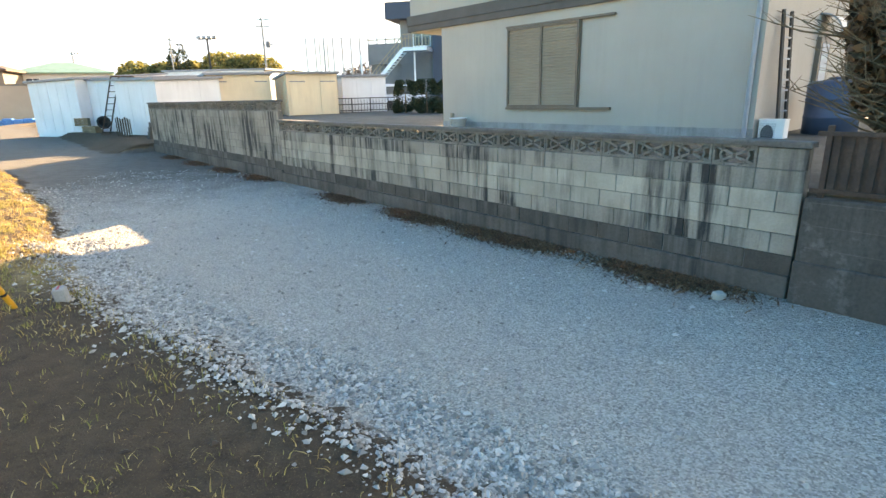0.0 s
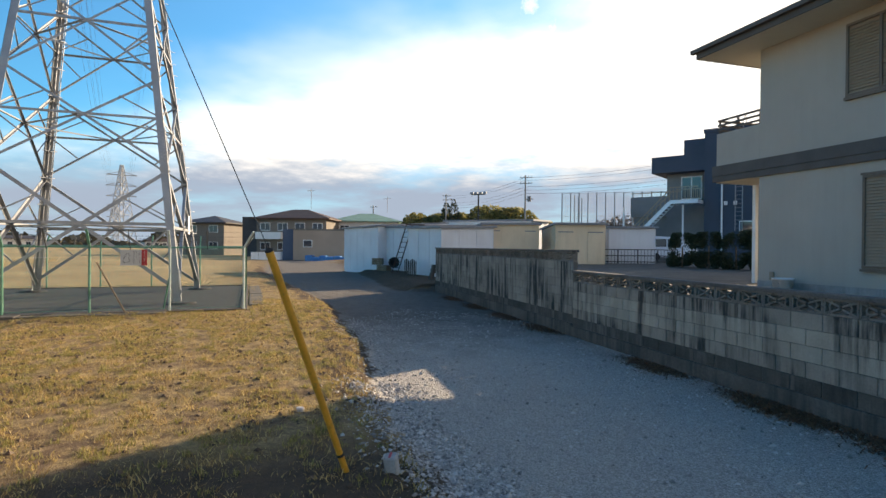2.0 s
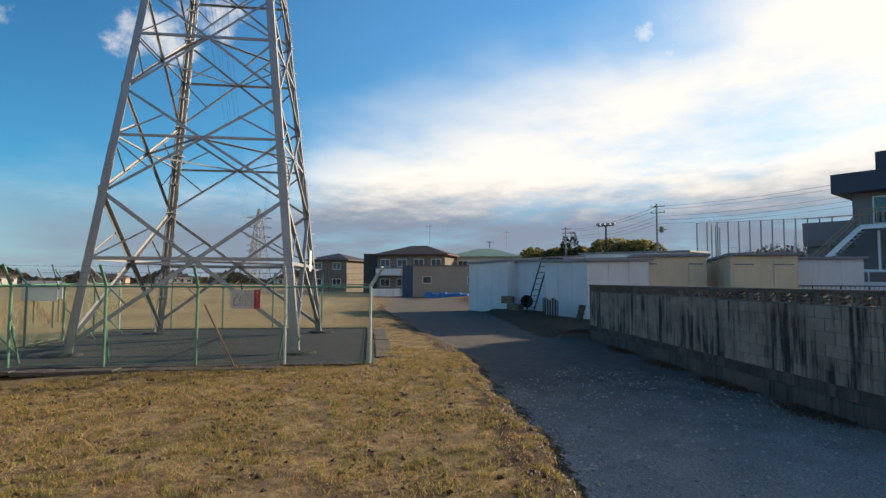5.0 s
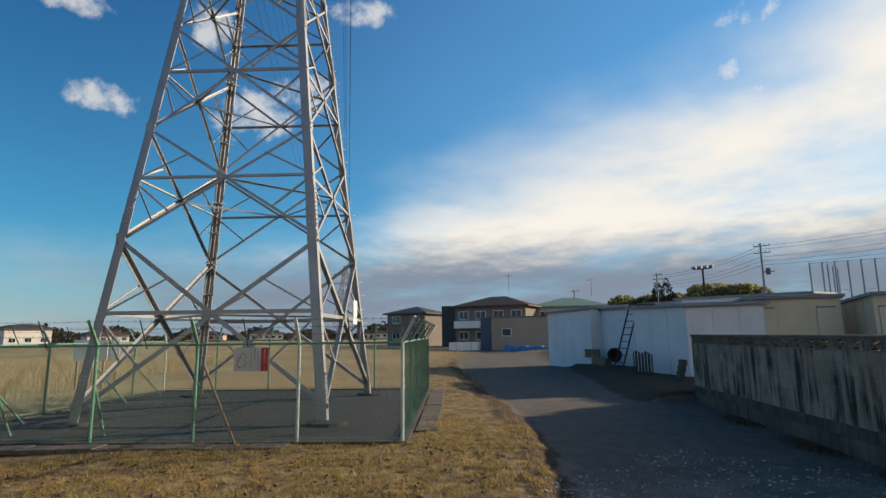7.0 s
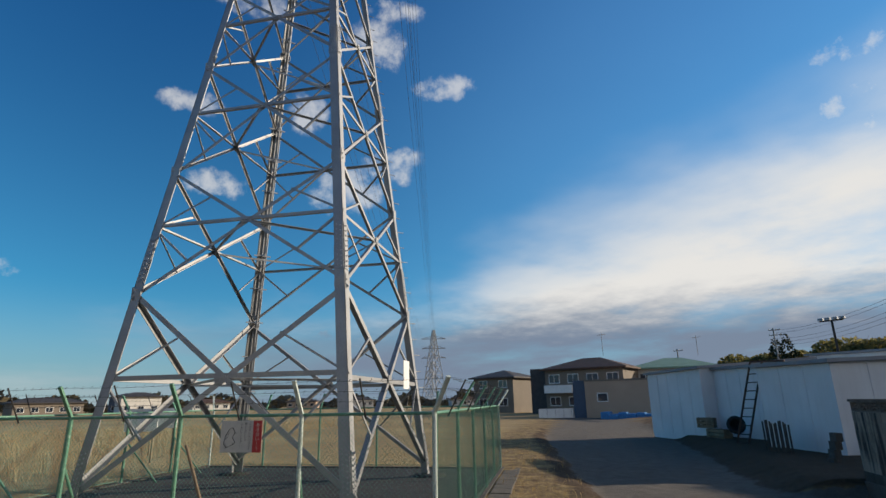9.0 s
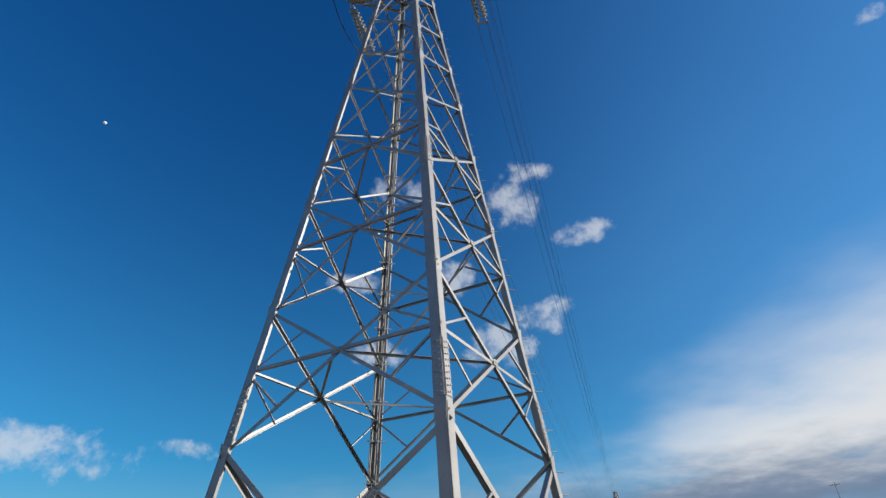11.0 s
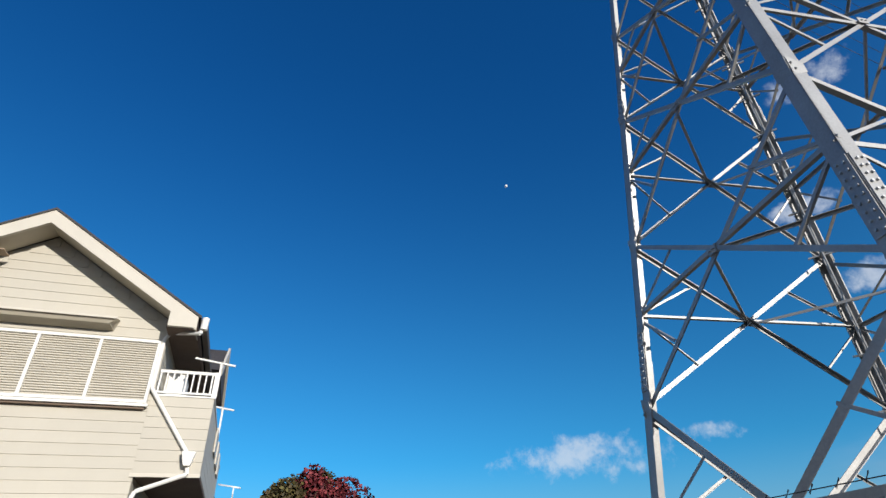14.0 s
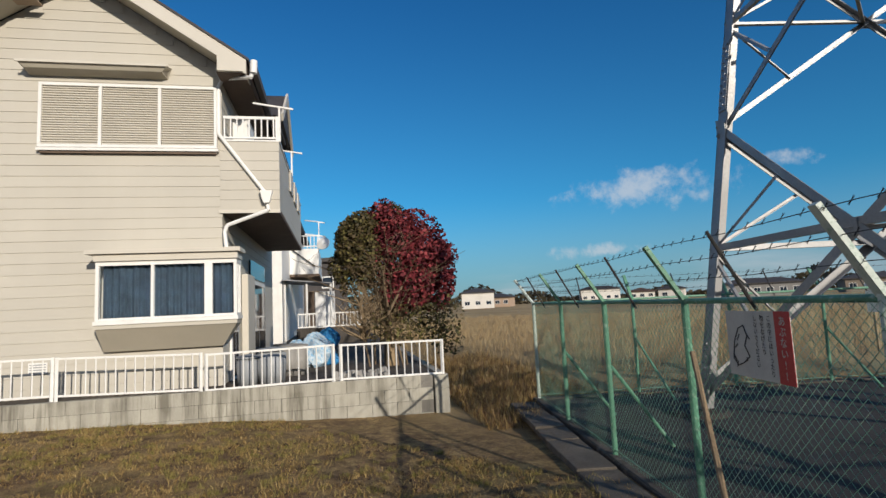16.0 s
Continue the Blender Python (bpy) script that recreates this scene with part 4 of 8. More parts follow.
            for c in (A1, B1):
                e = ((A1 + B1) / 2 - c).normalized()
                pl = Shape()
                vs = [c + e * x + Vector((0, 0, z)) + nrm * y for y in (0.004, 0.014) for x, z in ((0, -0.16), (0.2, -0.08), (0.2, 0.08), (0, 0.16))]
                pl.add(vs, [(3, 2, 1, 0), (4, 5, 6, 7), (0, 1, 5, 4), (1, 2, 6, 5), (2, 3, 7, 6), (3, 0, 4, 7)])
                part("gusset", pl, STEEL, root)
        # upper body above the waist
        zs = [WAIST + 1.1 * j for j in range(10)]
        for z0, z1 in zip(zs, zs[1:]):
            part("diagonal", Shape().angle(leg_at(a, z0), leg_at(b, z1), 0.06, 0.01, nrm), STEEL, root)
            part("strut", Shape().angle(leg_at(a, z1), leg_at(b, z1), 0.06, 0.01, nrm), STEEL, root)
    # level frames between the crossings
    for z in levels:
        for f, g in (("nl", "nr"), ("nr", "rb"), ("rb", "lb"), ("lb", "nl")):
            p, q = (leg_at(f[0], z) + leg_at(f[1], z)) / 2, (leg_at(g[0], z) + leg_at(g[1], z)) / 2
            part("plan_brace", Shape().angle(p, q, 0.045, 0.008, (0, 0, 1)), STEEL, root)
    # caged ladder rail up the back leg
    for off in (0.16, 0.46):
        sh = Shape()
        d = (TW_C - leg_at("b", 3).xy).normalized()
        sh.rod(leg_at("b", 1.2) + Vector((d.x, d.y, 0)) * off, leg_at("b", WAIST - 1) + Vector((d.x, d.y, 0)) * off, 0.018, 6)
        part("ladder_rail", sh, STEEL, root)
    for j in range(17):
        c = leg_at("b", 1.5 + j * 0.9)
        d = (TW_C - c.xy).normalized()
        s_ = Vector((-d.y, d.x, 0)) * 0.22
        e = Vector((d.x, d.y, 0)) * 0.2
        part("ladder_bracket", Shape().bar(c + e - s_, c + e + s_, 0.03).bar(c - s_ * 0.2, c + e * 2.3, 0.03), BOLT, root)
    # number plate, its figures as plain bars
    m = frame2(leg_at("r", 2.5).xy, (leg_at("n", 2.5) - leg_at("r", 2.5)).xy, -PLOT_DROP)
    part("number_plate", Shape().box(m, 0.75, 1.25, -0.03, -0.02, 2.35, 3.0), WHITEPAINT, root, "white plate with illegible dark marks")
    for k, (x, z) in enumerate(((0.88, 2.55), (1.05, 2.55), (0.9, 2.75))):
        part("plate_mark", Shape().box(m, x, x + 0.11, -0.034, -0.031, z, z + 0.1), INK, root)
    # cross-arms with insulator strings and conductors
    line = Vector((-0.825, 0.565, 0)).normalized()
    across = Vector((line.y, -line.x, 0))
    for z, reach in ((19.1, 2.1), (22.6, 2.1), (26.2, 2.1)):
        for sgn in (-1, 1):
            tip = centre(z + 0.25) + across * sgn * reach
            arm = Shape()
            for k in "nrbl":
                arm.bar(leg_at(k, z), tip, 0.07)
            for k in "nrbl":
                arm.bar(leg_at(k, z + 1.2), tip, 0.06)
            for t in (0.3, 0.55, 0.78):
                ps = [leg_at(k, z).lerp(tip, t) for k in "nrbl"]
                for u, v in ((0, 1), (1, 2), (2, 3), (3, 0)):
                    arm.bar(ps[u], ps[v], 0.045)
            part("cross_arm", arm, STEEL, root)
    return root, line, across, centre


py_root, LINE_DIR, ACROSS, tower_c = pylon()


def catenary(shape, p, q, sag, r, n=24):
    pts = [p.lerp(q, t / n) - Vector((0, 0, sag * 4 * (t / n) * (1 - t / n))) for t in range(n + 1)]
    for u, v in zip(pts, pts[1:]):
        shape.rod(u, v, r, 4)


def power_lines():
    for z, reach in ((19.1, 2.1), (22.6, 2.1), (26.2, 2.1)):
        for sgn in (-1, 1):
            tip = tower_c(z + 0.2) + ACROSS * sgn * reach
            for way in (1, -1):
                run = LINE_DIR * way
                end = tip + run * 1.9 - Vector((0, 0, 0.45))
                ins = thing("insulator_string", "pair of pale ribbed insulator strings on the pylon arm", "insulator", "insulators", at=tip)
                for k in (-0.14, 0.14):
                    a, b = tip + ACROSS * k * 0.3, end + ACROSS * k
                    d = (b - a).normalized()
                    m = Matrix.Translation(a) @ d.to_track_quat("Z", "Y").to_matrix().to_4x4()
                    L = (b - a).length
                    prof = [(0.015, 0)]
                    for j in range(11):
                        zc = 0.25 + j * (L - 0.4) / 11
                        prof += [(0.03, zc), (0.115, zc + 0.045), (0.105, zc + 0.07), (0.03, zc + 0.075)]
                    prof.append((0.02, L))
                    part("discs", Shape().lathe(m, prof, 10), CERAMIC, ins)
                part("yoke", Shape().bar(end - ACROSS * 0.2, end + ACROSS * 0.2, 0.06), BOLT, ins)
                wire = Shape()
                far = tip + run * 300 + Vector((0, 0, 2.0))
                for k in (-0.18, 0.18):
                    catenary(wire, end + ACROSS * k, far + ACROSS * k, 5.5, 0.009, 40)
                solid("conductor", wire, WIREM, "pair of dark overhead power conductors leaving the pylon", "power line", "conductors")
            jump = Shape()
            a, b = tip + LINE_DIR * 1.9 - Vector((0, 0, 0.45)), tip - LINE_DIR * 1.9 - Vector((0, 0, 0.45))
            catenary(jump, a, b, 1.3, 0.016, 14)
            solid("jumper_wire", jump, WIREM, "dark slack jumper wire below the pylon arm", "power line", "jumpers")


power_lines()


# ---- rendered house behind the block wall ----
H1 = frame2((0.15, 15.62), (0.669, -0.743))      # x along the facade, y into the house


def louvre_shutter(m, x0, x1, z0, z1, y, parent, pitch=0.045, slat=SHUTTER, rim=SHUTTER_FRAME, leaves=2):
    """A sliding shutter: a rim, a middle stile and tilted slats."""
    sh = part("shutter", Shape().box(m, x0, x1, y + 0.015, y + 0.03, z0, z1), slat, parent)
    for xa, xb, za, zb in ((x0, x1, z0, z0 + 0.05), (x0, x1, z1 - 0.05, z1), (x0, x0 + 0.05, z0 + 0.05, z1 - 0.05), (x1 - 0.05, x1, z0 + 0.05, z1 - 0.05)):
        part("rim", Shape().box(m, xa, xb, y - 0.035, y + 0.014, za, zb, 0.004), rim, sh)
    w = (x1 - x0) / leaves
    for k in range(1, leaves):
        part("stile", Shape().box(m, x0 + k * w - 0.025, x0 + k * w + 0.025, y - 0.03, y + 0.014, z0 + 0.05, z1 - 0.05), rim, sh)
    n = int((z1 - z0 - 0.1) / pitch)
    for k in range(leaves):
        sl = Shape()
        a, b = x0 + k * w + 0.03, x0 + (k + 1) * w - 0.03
        for j in range(n):
            z = z0 + 0.05 + j * pitch
            vs = [m @ Vector(p) for p in ((a, y + 0.012, z), (b, y + 0.012, z), (b, y - 0.018, z + 0.006), (a, y - 0.018, z + 0.006), (b, y + 0.012, z + pitch * 0.95), (a, y + 0.012, z + pitch * 0.95))]
            sl.add(vs, [(0, 3, 2, 1), (3, 5, 4, 2), (0, 1, 4, 5), (1, 2, 4), (0, 5, 3)])
        tagged(part("slat_set", sl, slat, sh), kind="stuff")
    return sh


def rendered_house():
    root = thing("rendered_house", "two-storey pale grey rendered house with dark floor band and shutters", "house", at=H1 @ Vector((4, 0, 0.86)))
    L, D, G, TOP = 8.05, 7.5, 0.80, 6.45
    part("wall", Shape().box(H1, 0, L, 0, 0.15, G, TOP), STUCCO, root)
    part("wall", Shape().box(H1, 0, 0.15, 0.152, D, G, TOP), STUCCO, root)
    part("wall", Shape().box(H1, L - 0.15, L, 0.152, D, G, TOP), STUCCO, root)
    part("wall", Shape().box(H1, 0, L, D, D + 0.15, G, TOP), STUCCO, root)
    part("plinth", Shape().box(H1, -0.012, L + 0.012, -0.015, 0.0, G, 1.02), CONCRETE, root)
    band = part("floor_band", Shape().box(H1, -1.36, L + 0.05, -0.07, -0.003, 3.47, 3.62).box(H1, -1.36, L + 0.05, -0.09, -0.003, 3.625, 3.88), BANDMAT, root, "dark brown floor band")
    part("band_return", Shape().box(H1, -1.36, -1.28, -0.002, 3.2, 3.47, 3.88), BANDMAT, band)
    balcony = part("balcony", Shape().box(H1, -1.30, -0.003, 0.0, 3.2, 3.55, 4.72), STUCCO, root)
    part("balcony_floor", Shape().box(H1, -1.30, -0.003, 0.0, 3.2, 3.45, 3.546), SOFFIT, balcony)
    for k, z in enumerate((4.80, 4.92, 5.04)):
        part("balcony_rail", Shape().box(H1, -1.30, -0.01, 0.02, 0.06, z, z + 0.045).box(H1, -1.30, -1.26, 0.06, 3.2, z, z + 0.045), BANDMAT, balcony)
    for x in (-1.28, -0.7, -0.06):
        part("balcony_post", Shape().box(H1, x - 0.02, x + 0.02, 0.065, 0.10, 4.72, 5.04), BANDMAT, balcony)
    for x, y in ((-1.2, 3.0), (-1.2, 1.2)):
        part("post", Shape().box(H1, x - 0.05, x + 0.05, y - 0.05, y + 0.05, G, 3.45), WHITEPAINT, root)
    # eaves and hipped roof
    o = 0.95
    part("soffit", Shape().box(H1, -o, L + o, -o, D + o, TOP, TOP + 0.03), SOFFIT, root)
    roof = Shape()
    a, b, c, d = (H1 @ Vector(p) for p in ((-o, -o, TOP + 0.24), (L + o, -o, TOP + 0.24), (L + o, D + o, TOP + 0.24), (-o, D + o, TOP + 0.24)))
    r0, r1 = H1 @ Vector((3.2, D / 2, TOP + 2.1)), H1 @ Vector((L - 3.2, D / 2, TOP + 2.1))
    roof.add([a, b, c, d, r0, r1], [(0, 1, 5, 4), (1, 2, 5), (2, 3, 4, 5), (3, 0, 4), (3, 2, 1, 0)])
    part("roof", roof, ROOFTILE, root)
    part("fascia", Shape().box(H1, -o - 0.02, L + o + 0.02, -o - 0.03, -o, TOP - 0.01, TOP + 0.235).box(H1, -o - 0.03, -o, -o, D + o, TOP - 0.01, TOP + 0.235), BANDMAT, root)
    part("gutter", Shape().sweep(H1 @ Vector((-o - 0.1, -o - 0.09, TOP + 0.16)), H1 @ Vector((L + o, -o - 0.09, TOP + 0.16)), [(-0.06, 0.05), (-0.05, -0.04), (0.05, -0.04), (0.06, 0.05)]), BANDMAT, root)
    for x0, x1, z0, z1, xr in ((2.40, 4.42, 1.40, 3.20, 5.25), (2.05, 3.35, 4.80, 6.25, 4.2)):
        win = part("window", Shape().box(H1, x0 - 0.03, x1 + 0.03, -0.012, -0.003, z0 - 0.03, z1 + 0.03), SHUTTER_FRAME, root)
        louvre_shutter(H1, x0, x1, z0, z1, -0.045, win, 0.06)
        part("shutter_track", Shape().box(H1, x0 - 0.03, xr, -0.085, -0.013, z0 - 0.06, z0 - 0.005), SHUTTER_FRAME, win)
        if z0 < 2:
            part("shutter_track", Shape().box(H1, x0 - 0.03, xr, -0.085, -0.013, z1 + 0.005, z1 + 0.05), SHUTTER_FRAME, win)
    part("downpipe", Shape().rod(H1 @ Vector((L - 0.12, -0.06, G)), H1 @ Vector((L - 0.12, -0.06, TOP)), 0.04, 10), GREYPLASTIC, root)
    part("vent", Shape().box(H1, 0.34, 0.44, -0.06, -0.003, 1.12, 1.24, 0.01), SHUTTER, root)
    part("vent_pipe", Shape().rod(H1 @ Vector((0.39, -0.06, 1.14)), H1 @ Vector((0.39, -0.09, 1.06)), 0.02, 8), SHUTTER, root)


rendered_house()


def bucket(p, r, h, mat, label):
    root = thing("bucket", label, "bucket", at=p)
    m = Matrix.Translation(p)
    part("body", Shape().lathe(m, [(r * 0.86, 0), (r, h * 0.9), (r * 1.06, h * 0.9), (r * 1.06, h), (r * 0.95, h), (r * 0.8, 0.02)], 18), mat, root, smooth=True)
    part("handle", Shape().bar(m @ Vector((-r, 0, h * 0.8)), m @ Vector((-r * 0.4, -r, h * 0.55)), 0.008).bar(m @ Vector((-r * 0.4, -r, h * 0.55)), m @ Vector((r, 0, h * 0.8)), 0.008), BOLT, root)


bucket(H1 @ Vector((0.95, -0.35, 0.86)), 0.21, 0.27, WHITEPAINT, "white plastic bucket on bare ground beside the rendered house")


def outdoor_unit(m, name, label):
    """An air conditioner's outdoor unit; its grille looks towards -y of m."""
    root = thing(name, label, "outdoor unit", at=m.translation)
    part("case", Shape().box(m, 0, 0.78, 0.012, 0.30, 0.06, 0.62, 0.015), WHITEPAINT, root)
    part("top_plate", Shape().box(m, -0.01, 0.79, 0.0, 0.31, 0.622, 0.64), WHITEPAINT, root)
    for k in range(12):
        part("grille_bar", Shape().box(m, 0.05, 0.52, -0.004, 0.009, 0.10 + k * 0.04, 0.112 + k * 0.04), GREYPLASTIC, root)
    part("fan", Shape().lathe(m @ pose(0.28, 0.011, 0.33, 90, 0, 0), [(0.2, 0), (0.2, 0.004), (0.05, 0.006)], 18), TYRE, root)
    for x in (0.08, 0.62):
        part("foot", Shape().box(m, x, x + 0.08, 0.02, 0.29, 0, 0.058), GREYPLASTIC, root)


outdoor_unit(H1 @ pose(8.10, 0.10, 0.64) @ Matrix.Scale(0.85, 4) @ Matrix.Diagonal((0.62, 1, 1, 1)), "outdoor_unit", "white air-conditioner outdoor unit at the house's side")


def side_yard():
    rack = thing("metal_rack", "dark steel ladder standing against the house's side wall", "ladder", at=H1 @ Vector((8.15, 0.6, 0.86)))
    for y in (0.42, 0.86):
        part("upright", Shape().bar(H1 @ Vector((8.32, y, 0.86)), H1 @ Vector((8.12, y + 0.12, 3.0)), 0.045), BLACKROD, rack)
    for k in range(12):
        t = (k + 0.5) / 12
        part("rung", Shape().bar(H1 @ Vector((8.32 - 0.2 * t, 0.44 + 0.12 * t, 0.86 + 2.14 * t)), H1 @ Vector((8.32 - 0.2 * t, 0.84 + 0.12 * t, 0.86 + 2.14 * t)), 0.03), GREYPLASTIC, rack)
    r, h = 0.44, 0.95
    m = H1 @ pose(8.80, 1.7, 0.86)
    t = thing("storage_drum", "dull blue plastic storage drum in the side yard", "drum", at=m.translation)
    part("shell", Shape().lathe(m, [(r, 0), (r, h * 0.3), (r * 1.03, h * 0.32), (r, h * 0.34), (r, h * 0.64), (r * 1.03, h * 0.66), (r, h * 0.68), (r, h * 0.95), (r * 0.85, h), (0.05, h * 1.02)], 20), BLUETANK, t, smooth=True)
    part("lid", Shape().lathe(m, [(r * 0.3, h * 1.0), (r * 0.3, h * 1.06), (0.02, h * 1.07)], 14), BLUETANK, t)
    hood = Shape()
    for k in range(7):
        a0, a1 = math.pi / 2 * k / 7, math.pi / 2 * (k + 1) / 7
        vs = [H1 @ Vector((8.052 + q * math.sin(a), y, 2.72 + q * math.cos(a))) for q in (0.42, 0.39) for a in (a0, a1) for y in (3.0, 3.7)]
        hood.add(vs, [(0, 2, 3, 1), (4, 5, 7, 6), (0, 4, 6, 2), (1, 3, 7, 5), (0, 1, 5, 4), (2, 6, 7, 3)])
    hd = solid("vent_hood", hood, GREYPLASTIC, "rounded grey metal hood on the house's side wall", "vent hood")
    w = thing("side_window", "brown wooden window casing on the house's side wall", "window", at=H1 @ Vector((8.1, 3.4, 1.5)))
    part("casing", Shape().box(H1, 8.053, 8.14, 3.0, 3.7, 1.55, 2.68), SHUTTER_FRAME, w)
    part("pane", Shape().box(H1, 8.141, 8.147, 3.1, 3.6, 1.65, 2.58), DARKGLASS, w)


side_yard()


# ---- plants ----
def leaf_cloud(rng, n, centre, radii, size, shell=0.55, boxy=1.0):
    """Many small leaves in an uneven ellipsoid."""
    sh = Shape()
    lumps = [(Vector((rng.gauss(0, 1), rng.gauss(0, 1), rng.gauss(0, 1))).normalized(), rng.uniform(-0.22, 0.26)) for _ in range(16)]
    for _ in range(n):
        d = Vector((rng.gauss(0, 1), rng.gauss(0, 1), rng.gauss(0, 1))).normalized()
        r = 1.0 + sum(a * max(0, d.dot(v)) ** 6 for v, a in lumps)
        r *= shell + (1 - shell) * rng.random() ** 0.5
        if boxy < 1:
            d = Vector([math.copysign(abs(q) ** boxy, q) for q in d])
        c = Vector(centre) + Vector((d.x * radii[0], d.y * radii[1], d.z * radii[2])) * r
        u = Vector((rng.gauss(0, 1), rng.gauss(0, 1), rng.gauss(0, 0.7))).normalized()
        v = u.orthogonal().normalized()
        v = Matrix.Rotation(rng.random() * 6.28, 3, u) @ v
        s = size * rng.uniform(0.6, 1.4)
        w = u.cross(v) * s * 0.34
        sh.add([c - u * s * 0.5, c + w, c + u * s * 0.5, c - w], [(0, 1, 2, 3)])
    return sh


def branches(rng, base, top, n, spread, r):
    sh = Shape()
    for _ in range(n):
        p = Vector(base).lerp(Vector(top), rng.uniform(0.1, 0.8))
        q = p + Vector((rng.gauss(0, spread), rng.gauss(0, spread), rng.uniform(0.4, 1.0) * spread * 1.4))
        mid_ = p.lerp(q, 0.5) + Vector((rng.gauss(0, spread * 0.15), rng.gauss(0, spread * 0.15), 0))
        sh.rod(p, mid_, r * 0.6, 5, r * 0.4).rod(mid_, q, r * 0.4, 5, r * 0.12)
        for _k in range(3):
            e = mid_.lerp(q, rng.random())
            sh.rod(e, e + Vector((rng.gauss(0, spread * 0.4), rng.gauss(0, spread * 0.4), rng.uniform(0, spread * 0.6))), r * 0.22, 4, r * 0.06)
    return sh


def shrub(p, r, h, rng, label, group):
    """A clipped rounded shrub."""
    root = thing("hedge_shrub", label, "shrub", group, at=p)
    part("trunk", Shape().rod(p, Vector(p) + Vector((0, 0, h * 0.6)), 0.06, 7, 0.03), BARK, root)
    part("crown", leaf_cloud(rng, 9000, Vector(p) + Vector((0, 0, h * 0.49)), (r * 0.74, r * 0.74, h * 0.48), 0.075, shell=0.72, boxy=0.5), HEDGELEAF, root)


rng_plants = random.Random(11)
for i, (x, y) in enumerate(((-1.67, 29.05), (-0.56, 28.4), (0.49, 27.7), (1.5, 27.0))):
    shrub((x, y, 0.86), 0.80, 1.66 + 0.06 * (i % 2), rng_plants, "dark green clipped round shrub in the yard", "clipped shrubs")


def bare_bush(p, h, spread, rng, label):
    root = thing("bare_bush", label, "bush", at=p)
    top = Vector(p) + Vector((0, 0, h * 0.7))
    part("trunk", Shape().rod(p, top, 0.07, 7, 0.025), BARK, root)
    tagged(part("branch_mass", branches(rng, p, top, 320, spread, 0.024), BARK, root), kind="stuff")
    part("dead_leaf_mass", leaf_cloud(rng, 14000, Vector(p) + Vector((0, 0, h * 0.62)), (spread * 1.2, spread * 1.2, h * 0.45), 0.11, shell=0.2), DEADLEAF, root)


bare_bush(lane(-10.42, -1.8, 0.86), 2.7, 0.5, rng_plants, "tangled bare brown bush behind the rusty fence")
bare_bush(lane(-11.2, -1.3, 0.86), 2.5, 0.6, rng_plants, "low tangled bare bush beside the rusty fence")


# ---- siding house ----
HN = Matrix(((H2_U.x, H2_N.x, 0, H2_C.x), (H2_U.y, H2_N.y, 0, H2_C.y), (0, 0, 1, -PLOT_DROP), (0, 0, 0, 1)))   # x along the gable, y into the house


